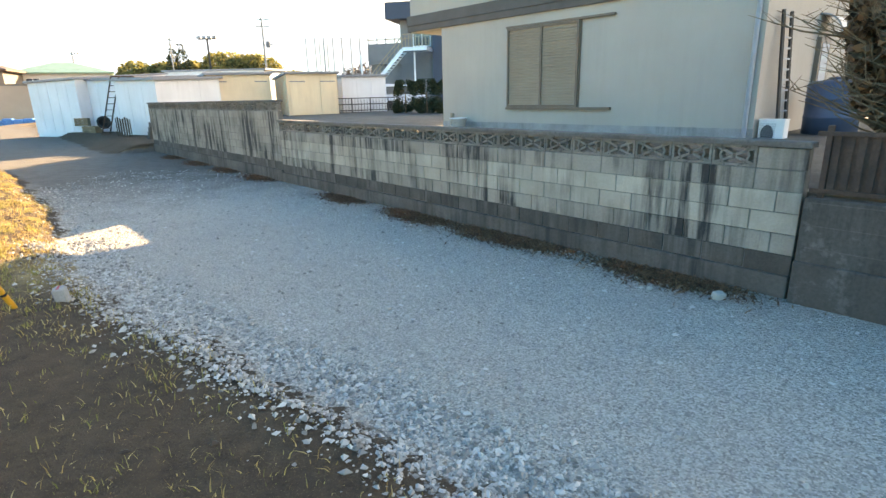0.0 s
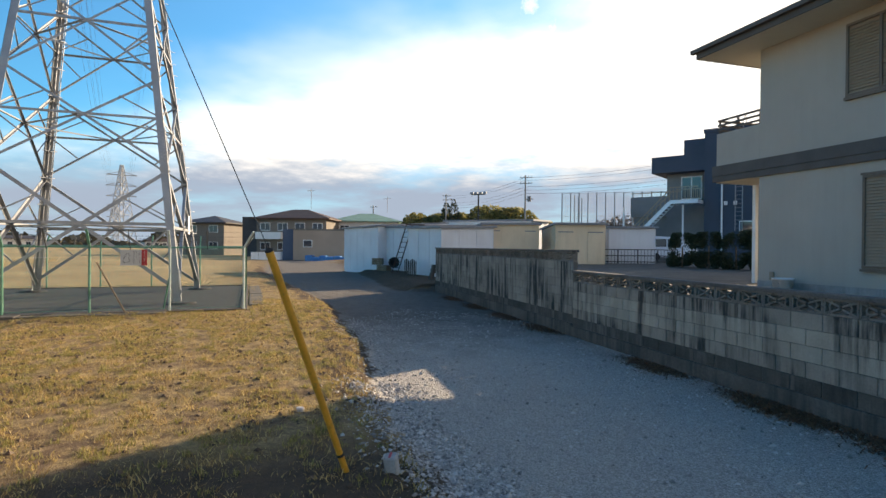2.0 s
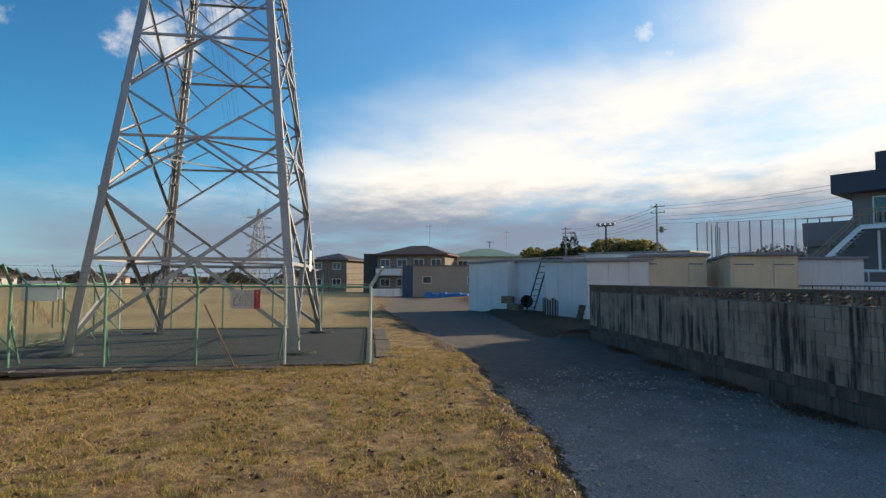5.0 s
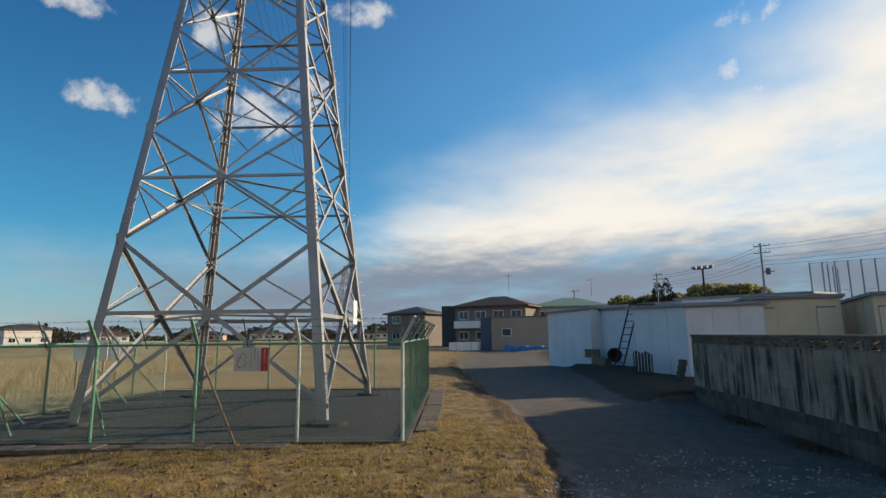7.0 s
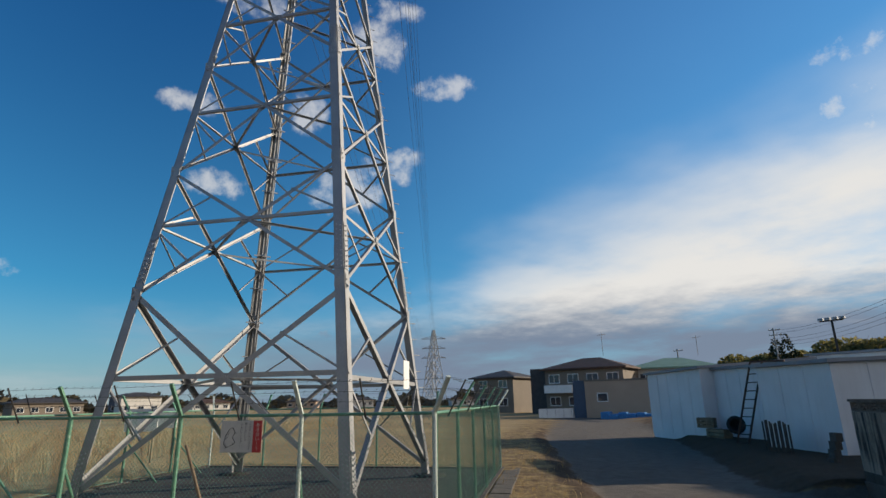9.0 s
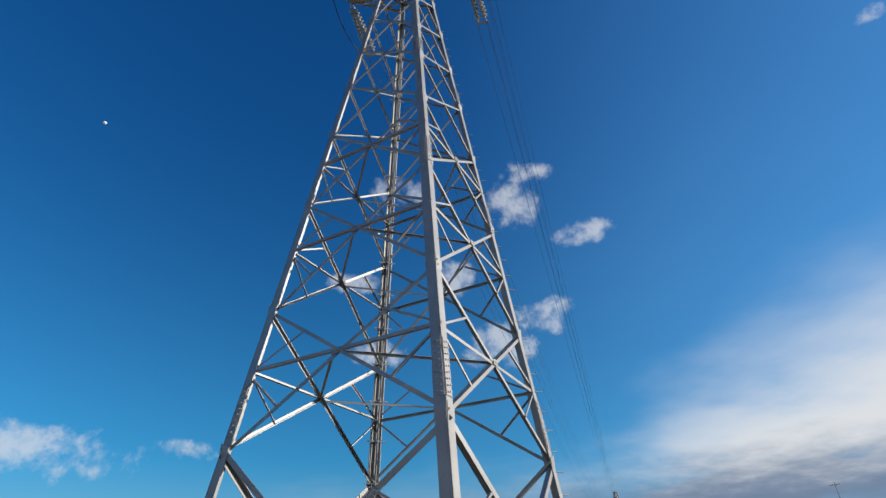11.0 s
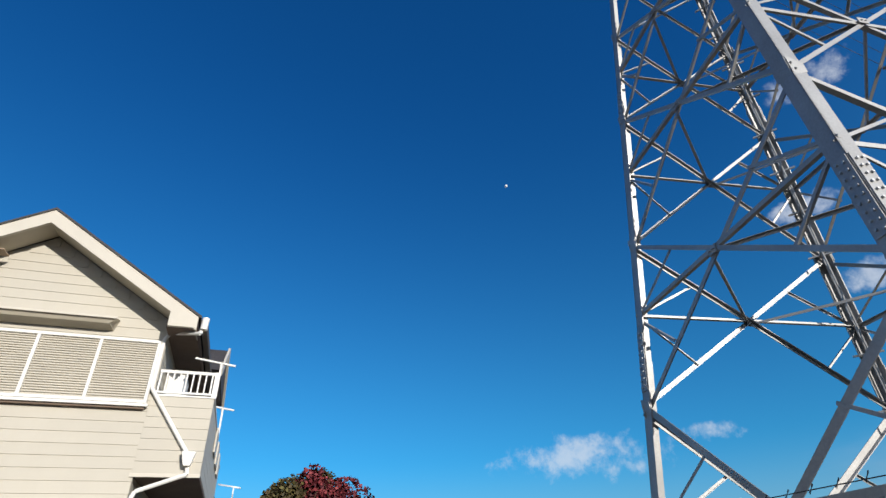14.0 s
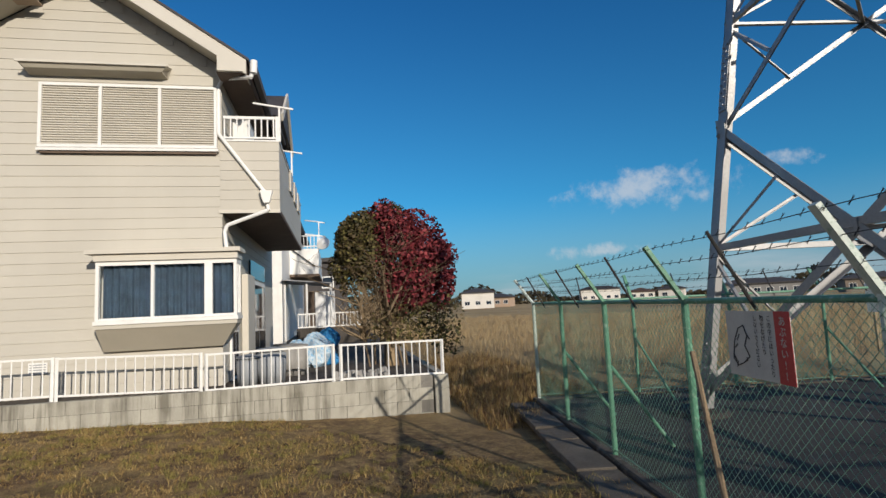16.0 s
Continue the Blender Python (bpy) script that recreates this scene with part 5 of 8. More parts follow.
def siding_house():
    G = 0.4
    hn = HN
    x0, x1, y0, y1, eave, ridge = 3.84, 8.32, 10.03, 17.6, 6.41, 7.90
    root = thing("siding_house", "two-storey cream siding house with gable, bay window and balconies", "house", at=hn @ Vector((6.1, y0, G)))
    cx = (x0 + x1) / 2
    gable = [(x0, G), (x1, G), (x1, eave), (cx, ridge), (x0, eave)]
    mm = hn @ Matrix(((1, 0, 0, 0), (0, 0, 1, 0), (0, 1, 0, 0), (0, 0, 0, 1)))
    part("wall", Shape().prism(mm, gable, y0 + 0.02, y0 + 0.18), SIDING, root)
    part("wall", Shape().box(hn, x0 + 0.01, x0 + 0.15, y0 + 0.182, y1, G, eave), SIDING, root)
    part("wall", Shape().box(hn, x1 - 0.15, x1, y0 + 0.182, y1, G, eave), SIDING, root)
    part("wall", Shape().box(hn, x0 + 0.16, x1 - 0.16, y1 - 0.15, y1, G, eave), SIDING, root)

    def span(zz):
        t = max(0.0, (zz - eave) / (ridge - eave))
        return x0 + t * (x1 - x0) / 2, x1 - t * (x1 - x0) / 2

    # lapped boards on the gable and on the side
    board, z = 0.182, G
    while z < ridge - 0.05:
        z1 = min(z + board, ridge)
        a, b = span(z1 - 0.01)
        if b - a > 0.1:
            vs = [hn @ Vector(p) for p in ((a, y0 - 0.006, z), (b, y0 - 0.006, z), (b, y0 + 0.018, z), (a, y0 + 0.018, z), (a, y0 + 0.004, z1 - 0.003), (b, y0 + 0.004, z1 - 0.003), (b, y0 + 0.018, z1 - 0.003), (a, y0 + 0.018, z1 - 0.003))]
            part("siding_board", Shape().add(vs, [(3, 2, 1, 0), (4, 5, 6, 7), (0, 1, 5, 4), (1, 2, 6, 5), (2, 3, 7, 6), (3, 0, 4, 7)]), SIDING, root)
            if z < eave - 0.1:
                vs = [hn @ Vector(p) for p in ((x0 - 0.006, y0, z), (x0 - 0.006, y1, z), (x0 + 0.009, y1, z), (x0 + 0.009, y0, z), (x0 + 0.001, y0, z1 - 0.003), (x0 + 0.001, y1, z1 - 0.003), (x0 + 0.009, y1, z1 - 0.003), (x0 + 0.009, y0, z1 - 0.003))]
                part("siding_board", Shape().add(vs, [(0, 1, 2, 3), (7, 6, 5, 4), (4, 5, 1, 0), (5, 6, 2, 1), (6, 7, 3, 2), (7, 4, 0, 3)]), SIDING, root)
        z += board
    # roof: two slopes with boxed eaves and barge boards
    ov, oy = 0.50, 0.50
    sl = (ridge - eave) / ((x1 - x0) / 2)
    quad6 = [(0, 1, 2, 3), (7, 6, 5, 4), (0, 4, 5, 1), (1, 5, 6, 2), (2, 6, 7, 3), (3, 7, 4, 0)]
    for sgn, xe in ((-1, x0 - ov), (1, x1 + ov)):
        ze, rz = eave - sl * ov, ridge + 0.24
        prof = [hn @ Vector(p) for p in ((cx, y0 - oy - 0.05, rz), (xe + sgn * 0.05, y0 - oy - 0.05, ze + 0.21), (xe + sgn * 0.05, y1, ze + 0.21), (cx, y1, rz))]
        part("roof_slope", Shape().add(prof + [p + Vector((0, 0, 0.045)) for p in prof], quad6), ROOFTILE, root)
        a, b = Vector((cx, 0, rz - 0.004)), Vector((xe, 0, ze + 0.236))
        vs = [hn @ Vector((p.x, y, p.z + dz)) for y in (y0 - oy - 0.03, y0 - oy + 0.03) for p, dz in ((a, 0.0), (b, 0.0), (b, -0.25), (a, -0.27))]
        part("barge_board", Shape().add(vs, [(3, 2, 1, 0), (4, 5, 6, 7), (0, 1, 5, 4), (1, 2, 6, 5), (2, 3, 7, 6), (3, 0, 4, 7)]), LOUVRE, root)
        under = [hn @ Vector(p) for p in ((cx, y0 - oy + 0.032, ridge + 0.0), (xe, y0 - oy + 0.032, ze + 0.0), (xe, y0 - 0.01, ze + 0.0), (cx, y0 - 0.01, ridge))]
        part("gable_soffit", Shape().add(under + [p + Vector((0, 0, 0.1)) for p in under], quad6), SKIRT, root)
        xa, xb = min(xe, xe - sgn * (ov - 0.01)), max(xe, xe - sgn * (ov - 0.01))
        # the left eave box is a darker brown than the right one
        part("eave_box", Shape().box(hn, xa, xb, y0 - oy + 0.034, y1, ze + 0.02, ze + 0.20), DARKBROWN if sgn < 0 else SKIRT, root)
        end = [(xe, ze + 0.235), (xe, ze + 0.03), (xe - sgn * 0.47, ze + 0.03), (xe - sgn * 0.47, ze + 0.235 + sl * 0.47 - 0.24)]
        part("eave_end", Shape().prism(mm, end if sgn < 0 else end[::-1], y0 - oy - 0.034, y0 - oy + 0.032), LOUVRE, root)
        part("gutter", Shape().sweep(hn @ Vector((xe + sgn * 0.11, y0 - oy - 0.05, ze + 0.13)), hn @ Vector((xe + sgn * 0.11, y1, ze + 0.13)), [(-0.055, 0.05), (-0.045, -0.05), (0.045, -0.05), (0.055, 0.05)]), BANDMAT, root)
    part("soffit_vent", Shape().box(hn, cx + 0.55, cx + 0.95, y0 - oy + 0.1, y0 - oy + 0.35, ridge - 0.62, ridge - 0.60), SHUTTER, root)
    # cross gable over the side, its dark slope towards the lane
    ridge_z, low_z, ya, yb, xs = 7.36, 6.36, 12.3, 15.1, 3.02
    ym = (ya + yb) / 2
    cross = [hn @ Vector(p) for p in ((xs, ya, low_z), (xs, ym, ridge_z), (xs, yb, low_z), (cx, ya, low_z), (cx, ym, ridge_z), (cx, yb, low_z))]
    slab = part("cross_roof", Shape().add(cross, [(0, 1, 2), (0, 3, 4, 1), (1, 4, 5, 2), (5, 4, 3), (2, 5, 3, 0)]), ROOFTILE, root)
    for p, q in (((xs - 0.03, ya - 0.1, low_z - 0.08), (xs - 0.03, ym, ridge_z - 0.02)), ((xs - 0.03, ym, ridge_z - 0.02), (xs - 0.03, yb + 0.1, low_z - 0.08))):
        part("cross_barge", Shape().bar(hn @ Vector(p), hn @ Vector(q), 0.05, 0.16), LOUVRE, slab)
    # shutters upstairs under a small hood
    win = part("window", Shape().box(hn, 3.90, 6.68, y0 - 0.05, y0 - 0.009, 4.87, 5.97), LOUVRE, root)
    louvre_shutter(hn, 3.90, 6.68, 4.87, 5.98, y0 - 0.085, win, 0.042, LOUVRE, WHITEPAINT, 3)
    part("sill", Shape().box(hn, 3.88, 6.70, y0 - 0.11, y0 - 0.009, 4.82, 4.866), WHITEPAINT, win)
    # dark strip below the sill, its shadow put in as a coloured box
    part("sill_shade", Shape().box(hn, 3.92, 6.66, y0 - 0.07, y0 - 0.009, 4.785, 4.818), SHUTTER_FRAME, win)
    vs = [hn @ Vector(p) for p in ((4.66, y0 - 0.008, 6.33), (6.92, y0 - 0.008, 6.33), (6.92, y0 - 0.30, 6.25), (4.66, y0 - 0.30, 6.25), (4.72, y0 - 0.008, 6.13), (6.86, y0 - 0.008, 6.13), (6.84, y0 - 0.24, 6.17), (4.76, y0 - 0.24, 6.17))]
    part("hood", Shape().add(vs, [(0, 1, 2, 3), (7, 6, 5, 4), (3, 2, 6, 7), (2, 1, 5, 6), (0, 3, 7, 4), (1, 0, 4, 5)]), SKIRT, win)
    part("hood_edge", Shape().box(hn, 4.64, 6.94, y0 - 0.325, y0 - 0.302, 6.235, 6.275), LOUVRE, win)
    # bay window
    b0, b1, by = 3.53, 5.64, y0 - 0.46
    part_z0, part_z1 = 1.97, 2.86
    bay = part("bay_window", Shape().box(hn, b0 - 0.02, b1 + 0.02, by - 0.04, y0 - 0.009, part_z1 + 0.05, 3.02).box(hn, b0 - 0.07, b1 + 0.13, by - 0.10, y0 - 0.009, 3.022, 3.09), LOUVRE, root)
    vs = [hn @ Vector(p) for p in ((b0 + 0.01, by + 0.02, 1.84), (b1, by + 0.02, 1.84), (b1, y0 - 0.009, 1.84), (b0 + 0.01, y0 - 0.009, 1.84), (b0 + 0.28, y0 - 0.10, 1.47), (b1 + 0.0, y0 - 0.10, 1.47), (b1 + 0.0, y0 - 0.009, 1.47), (b0 + 0.28, y0 - 0.009, 1.47))]
    part("bay_skirt", Shape().add(vs, [(0, 3, 2, 1), (4, 5, 6, 7), (0, 1, 5, 4), (1, 2, 6, 5), (2, 3, 7, 6), (3, 0, 4, 7)]), SKIRT, bay)
    part("bay_apron", Shape().box(hn, b0, b1 + 0.01, by, y0 - 0.009, 1.842, 1.905), SIDING, bay)
    part("bay_sill", Shape().box(hn, b0 - 0.02, b1 + 0.02, by - 0.025, y0 - 0.009, 1.907, part_z0 - 0.003), WHITEPAINT, bay)
    cols = ((b0, b0 + 0.05), (3.91, 4.03), (4.79, 4.835), (b1 - 0.05, b1))
    for xa, xb in cols:
        part("frame", Shape().box(hn, xa, xb, by, by + 0.06, part_z0, part_z1 + 0.048), WHITEPAINT, bay)
    for za, zb in ((part_z0, part_z0 + 0.04), (part_z1 - 0.02, part_z1 + 0.048)):
        part("frame", Shape().box(hn, b0 + 0.051, b1 - 0.051, by + 0.003, by + 0.057, za, zb), WHITEPAINT, bay)
        part("frame", Shape().box(hn, b0, b0 + 0.05, by + 0.061, y0 - 0.01, za, zb), WHITEPAINT, bay)
    for (_, xa), (xb, _) in zip(cols, cols[1:]):
        part("pane", Shape().box(hn, xa + 0.001, xb - 0.001, by + 0.028, by + 0.034, part_z0 + 0.04, part_z1 - 0.02), GLASS, bay).visible_shadow = False
    for ya in (by + 0.19, y0 - 0.08):
        part("frame", Shape().box(hn, b0 + 0.004, b0 + 0.046, ya, ya + 0.05, part_z0 + 0.042, part_z1 - 0.022), WHITEPAINT, bay)
    part("pane", Shape().box(hn, b0 + 0.02, b0 + 0.026, by + 0.062, y0 - 0.01, part_z0 + 0.042, part_z1 - 0.022), GLASS, bay).visible_shadow = False
    # added dark board behind the curtain, in place of the room's dimness
    part("back_board", Shape().box(hn, b0 + 0.06, b1 - 0.06, by + 0.30, by + 0.32, part_z0, part_z1), DARKBROWN, bay)
    cur, n = Shape(), 90
    fold = lambda k: by + 0.12 + 0.020 * math.sin(k * 1.35) + 0.012 * math.sin(k * 0.53 + 1)
    for k in range(n):
        xa, xb = b0 + 0.07 + k * (b1 - b0 - 0.14) / n, b0 + 0.07 + (k + 1) * (b1 - b0 - 0.14) / n
        vs = [hn @ Vector(p) for p in ((xa, fold(k), part_z0 + 0.02), (xb, fold(k + 1), part_z0 + 0.02), (xb, fold(k + 1), part_z1), (xa, fold(k), part_z1))]
        cur.add(vs + [v + Vector((H2_N.x, H2_N.y, 0)) * 0.006 for v in vs], [(0, 1, 2, 3), (7, 6, 5, 4), (0, 4, 5, 1), (3, 2, 6, 7)])
    part("curtain", cur, CURTAIN, bay, "blue-grey pleated curtain")
    # the long clad balcony on the side
    xb_, za, zb, ye = 2.88, 3.80, 5.03, 16.2
    bal = part("balcony", Shape().box(hn, xb_, x0 - 0.008, y0 + 0.01, y0 + 0.09, za, zb).box(hn, xb_, xb_ + 0.08, y0 + 0.092, ye, za, zb).box(hn, xb_, x0 - 0.008, ye + 0.002, ye + 0.08, za, zb), SIDING, root)
    part("balcony_floor", Shape().box(hn, xb_ - 0.01, x0 - 0.008, y0, ye + 0.1, za - 0.06, za - 0.002), DARKBROWN, bal, "dark brown balcony underside")
    part("floor_edge", Shape().box(hn, xb_ - 0.02, x0 + 0.05, y0 - 0.03, y0 - 0.002, za - 0.06, za + 0.0), LOUVRE, bal)
    j = 0
    while za + (j + 1) * 0.176 < zb + 0.02:
        zz = za + j * 0.176
        part("siding_board", Shape().box(hn, xb_ - 0.012, x0 + 0.03, y0 - 0.015, y0 + 0.008, zz + 0.004, zz + 0.174).box(hn, xb_ - 0.014, xb_ - 0.002, y0 + 0.01, ye, zz + 0.004, zz + 0.174), SIDING, bal)
        j += 1
    part("coping", Shape().box(hn, xb_ - 0.03, x0 - 0.008, y0 - 0.03, y0 + 0.1, zb + 0.002, zb + 0.03).box(hn, xb_ - 0.03, xb_ + 0.1, y0 + 0.102, ye, zb + 0.002, zb + 0.03), WHITEPAINT, bal)
    part("rail", Shape().box(hn, xb_ - 0.01, x0 - 0.02, y0 + 0.02, y0 + 0.06, zb + 0.43, zb + 0.48), WHITEPAINT, bal)
    part("rail", Shape().box(hn, xb_ - 0.01, x0 - 0.02, y0 + 0.02, y0 + 0.06, zb + 0.07, zb + 0.10), WHITEPAINT, bal)
    for k in range(9):
        xx = xb_ + 0.08 + k * 0.105
        part("baluster", Shape().box(hn, xx - 0.012, xx + 0.012, y0 + 0.025, y0 + 0.055, zb + 0.102, zb + 0.428), WHITEPAINT, bal)
    part("rail_post", Shape().box(hn, xb_ - 0.012, xb_ + 0.045, y0 + 0.0, y0 + 0.061, zb + 0.03, zb + 0.48), WHITEPAINT, bal)
    part("rail", Shape().box(hn, xb_, xb_ + 0.04, y0 + 0.062, 11.6, zb + 0.43, zb + 0.47), BANDMAT, bal)
    for yy in (10.12, 13.0):
        part("pole_post", Shape().box(hn, xb_ - 0.035, xb_ + 0.0, yy, yy + 0.035, zb + 0.04, zb + 0.68), WHITEPAINT, bal)
        part("clothes_pole_arm", Shape().bar(hn @ Vector((xb_ - 0.26, yy + 0.02, zb + 0.66)), hn @ Vector((xb_ + 0.44, yy + 0.02, zb + 0.76)), 0.035, 0.03), WHITEPAINT, bal)
    # bedding hung over the balcony's edge farther along
    for ya, yb in ((12.2, 12.9), (13.4, 14.2), (14.6, 15.2)):
        part("hung_cloth", Shape().box(hn, xb_ - 0.05, xb_ - 0.016, ya, yb, zb - 0.42, zb + 0.06, 0.01), LOUVRE, bal)
    # downpipe: from the gutter, along the corner, down under the balcony
    zt = eave - sl * ov
    pts = [(x0 - ov - 0.10, y0 - oy - 0.02, zt + 0.10), (x0 - ov - 0.08, y0 - oy + 0.0, zt - 0.06), (3.80, y0 - 0.06, 6.16), (3.875, y0 - 0.06, 6.02), (3.875, y0 - 0.06, 5.14), (3.10, y0 - 0.06, 4.08), (3.06, y0 - 0.06, 3.78), (3.75, y0 - 0.06, 3.52), (3.79, y0 - 0.06, 3.40), (3.76, y0 - 0.06, 3.12)]
    pipe = Shape()
    for a, b in zip(pts, pts[1:]):
        pipe.rod(hn @ Vector(a), hn @ Vector(b), 0.034, 10)
    part("downpipe", pipe, WHITEPAINT, root)
    hop = [(2.98, 4.12), (3.02, 3.95), (3.04, 3.90), (3.13, 3.90), (3.15, 3.95), (3.19, 4.12)]
    part("rain_hopper", Shape().prism(mm, hop[::-1], y0 - 0.15, y0 - 0.016), WHITEPAINT, root)
    part("outlet", Shape().rod(hn @ Vector((x0 - ov - 0.12, y0 - oy - 0.03, zt + 0.0)), hn @ Vector((x0 - ov - 0.13, y0 - oy - 0.03, zt + 0.22)), 0.06, 10), WHITEPAINT, root)
    # doors and windows down the side
    for ya, yb, zz in ((10.6, 11.3, 2.75), (12.9, 15.4, 2.75)):
        w_ = part("side_door", Shape().box(hn, x0 - 0.05, x0 - 0.009, ya, yb, G + 0.3, zz), WHITEPAINT, root)
        part("pane", Shape().box(hn, x0 - 0.057, x0 - 0.052, ya + 0.08, (ya + yb) / 2 - 0.03, G + 0.45, zz - 0.1).box(hn, x0 - 0.057, x0 - 0.052, (ya + yb) / 2 + 0.03, yb - 0.08, G + 0.45, zz - 0.1), DARKGLASS, w_)
        part("transom", Shape().box(hn, x0 - 0.05, x0 - 0.009, ya, yb, zz + 0.04, zz + 0.44), DARKGLASS, w_)
    part("shutter_box", Shape().box(hn, x0 - 0.14, x0 - 0.009, 11.9, 12.85, G + 0.3, 2.8, 0.01), LOUVRE, root)
    gr = part("vent_grille", Shape().box(hn, 6.48, 6.75, y0 - 0.02, y0 - 0.008, 1.18, 1.36), WHITEPAINT, root)
    for k in range(4):
        part("grille_slot", Shape().box(hn, 6.50, 6.73, y0 - 0.024, y0 - 0.021, 1.20 + k * 0.04, 1.215 + k * 0.04), GREYPLASTIC, gr)


siding_house()
outdoor_unit(HN @ pose(3.80, 10.75, 5.06, 0, 0, 90), "outdoor_unit", "white air-conditioner outdoor unit on the balcony")


def yard_wall():
    root = thing("yard_wall", "low grey concrete block wall below the white railing", "wall", kind="structure", at=HN @ Vector((3, 9.12, 0.3)))
    w, z0, n = 0.402, -0.16, 30
    part("wall_core", Shape().box(HN, 0.40, 12.1, 9.137, 9.23, -0.2, 0.83), MORTAR, root)
    full = Shape().box(I4, -w / 2 + 0.003, w / 2 - 0.003, 0, 0.12, 0, 0.195, 0.004).mesh("block", YARDBLOCK)
    for k in range(5):
        for i in range(n):
            x = 0.40 + w * (i + (0.5 if k % 2 else 1.0))
            if x + w / 2 < 12.1:
                ob = part("block", full, None, root)
                ob.matrix_basis = HN @ Matrix.Translation((x, 9.125, z0 + k * 0.2))
    # the end pillar has come away, with a dark crack beside it
    part("end_block", Shape().box(HN, 0.13, 0.37, 9.12, 9.26, -0.2, 0.60, 0.01), YARDBLOCK, root)
    part("end_block", Shape().box(HN @ pose(0.25, 9.12, 0.605, 0, 3, 0), -0.12, 0.12, 0, 0.14, 0, 0.22, 0.01), YARDBLOCK, root)
    part("return_wall", Shape().box(HN, 0.14, 0.27, 9.265, 16.0, -0.2, 0.82), YARDBLOCK, root)


def white_railing(xa, xb, za, zb, group="white railings"):
    """One panel of a white steel railing between two posts; its ends may stand at different heights."""
    root = thing("railing_panel", "white-painted steel railing panel on a low block wall", "railing", group, at=HN @ Vector((xa, 9.2, za)))
    P = lambda x, dz: HN @ Vector((x, 9.2, za + (zb - za) * (x - xa) / (xb - xa) + dz))
    part("top_rail", Shape().bar(P(xa, 0.60), P(xb, 0.60), 0.035, 0.03), WHITEPAINT, root)
    part("bottom_rail", Shape().bar(P(xa, 0.06), P(xb, 0.06), 0.03, 0.03), WHITEPAINT, root)
    n = round((xb - xa) / 0.135)
    for k in range(1, n):
        x = xa + (xb - xa) * k / n
        part("baluster", Shape().bar(P(x, 0.076), P(x, 0.584), 0.016), WHITEPAINT, root)
    for x in (xa + 0.015, xb - 0.015):
        part("post", Shape().bar(P(x, -0.02), P(x, 0.62), 0.04, 0.04), WHITEPAINT, root)


for xa, xb, za, zb in ((0.20, 1.90, 0.785, 0.80), (1.99, 3.94, 0.81, 0.78), (3.99, 6.00, 0.80, 0.855), (6.03, 8.05, 0.86, 0.87), (8.08, 10.1, 0.87, 0.87)):
    white_railing(xa, xb, za, zb)


def yard_things():
    # soil of the yard
    solid("yard_ground", Shape().box(HN, 0.28, 12.1, 9.27, 40, 0.0, 0.80), TERRACE, "bare soil of the yard behind the railing", "ground", kind="structure")
    for (s, d, r, h, mat, lab, nm) in ((3.02, 9.75, 0.24, 0.55, GREYPLASTIC, "grey plastic drum with a lid beside the bay window", "drum"), (3.38, 9.62, 0.17, 0.46, GREYPLASTIC, "grey gas meter housing beside the bay window", "meter"), (2.75, 10.9, 0.26, 0.52, CONCRETE, "pale stone planter in the yard", "planter")):
        m = HN @ pose(s, d, 0.80)
        t = thing(nm, lab, nm, at=m.translation)
        part("body", Shape().lathe(m, [(r * 0.9, 0), (r, h * 0.5), (r, h * 0.9), (r * 0.7, h)], 16), mat, t, smooth=True)
        part("lid", Shape().lathe(m, [(r * 1.05, h), (r * 1.05, h + 0.03), (r * 0.3, h + 0.06)], 16), mat, t)
    rng = random.Random(5)
    for (s, d, z, r, mat, lab) in ((2.42, 12.2, 0.80, 0.36, PALEPLASTIC, "crumpled clear plastic bag with blue sheeting inside"), (2.75, 12.0, 0.80, 0.30, PALEPLASTIC, "small clear plastic bag of blue sheeting"), (2.06, 12.3, 0.80, 0.15, BLUEPLASTIC, "bright blue plastic watering can in the yard"), (2.12, 12.7, 1.15, 0.22, BLUEPLASTIC, "bright blue plastic bag on the yard pile")):
        sh = Shape()
        rings = [(r * k, h_) for k, h_ in ((0.7, 0), (1, 0.25 * r), (1.05, 0.8 * r), (0.9, 1.3 * r), (0.5, 1.7 * r), (0.15, 1.95 * r))]
        sh.lathe(HN @ pose(s, d, z), rings, 16)
        sh.v = [tuple(Vector(v) + Vector((rng.gauss(0, 0.03), rng.gauss(0, 0.03), rng.gauss(0, 0.02)))) for v in sh.v]
        solid("plastic_bag", sh, mat, lab, "bag")
    # rubble under the tree
    for k in range(14):
        m = HN @ pose(1.1 + rng.random() * 1.0, 9.5 + rng.random() * 0.8, 0.80, rng.random() * 30, rng.random() * 30, rng.random() * 180)
        q = rng.uniform(0.06, 0.14)
        solid("rubble_stone", Shape().box(m, -q, q, -q * 0.7, q * 0.7, -0.02, q * 0.9, 0.02), CONCRETE, "broken pale stone lying in the yard", "stone", "yard stones")


yard_wall()
yard_things()


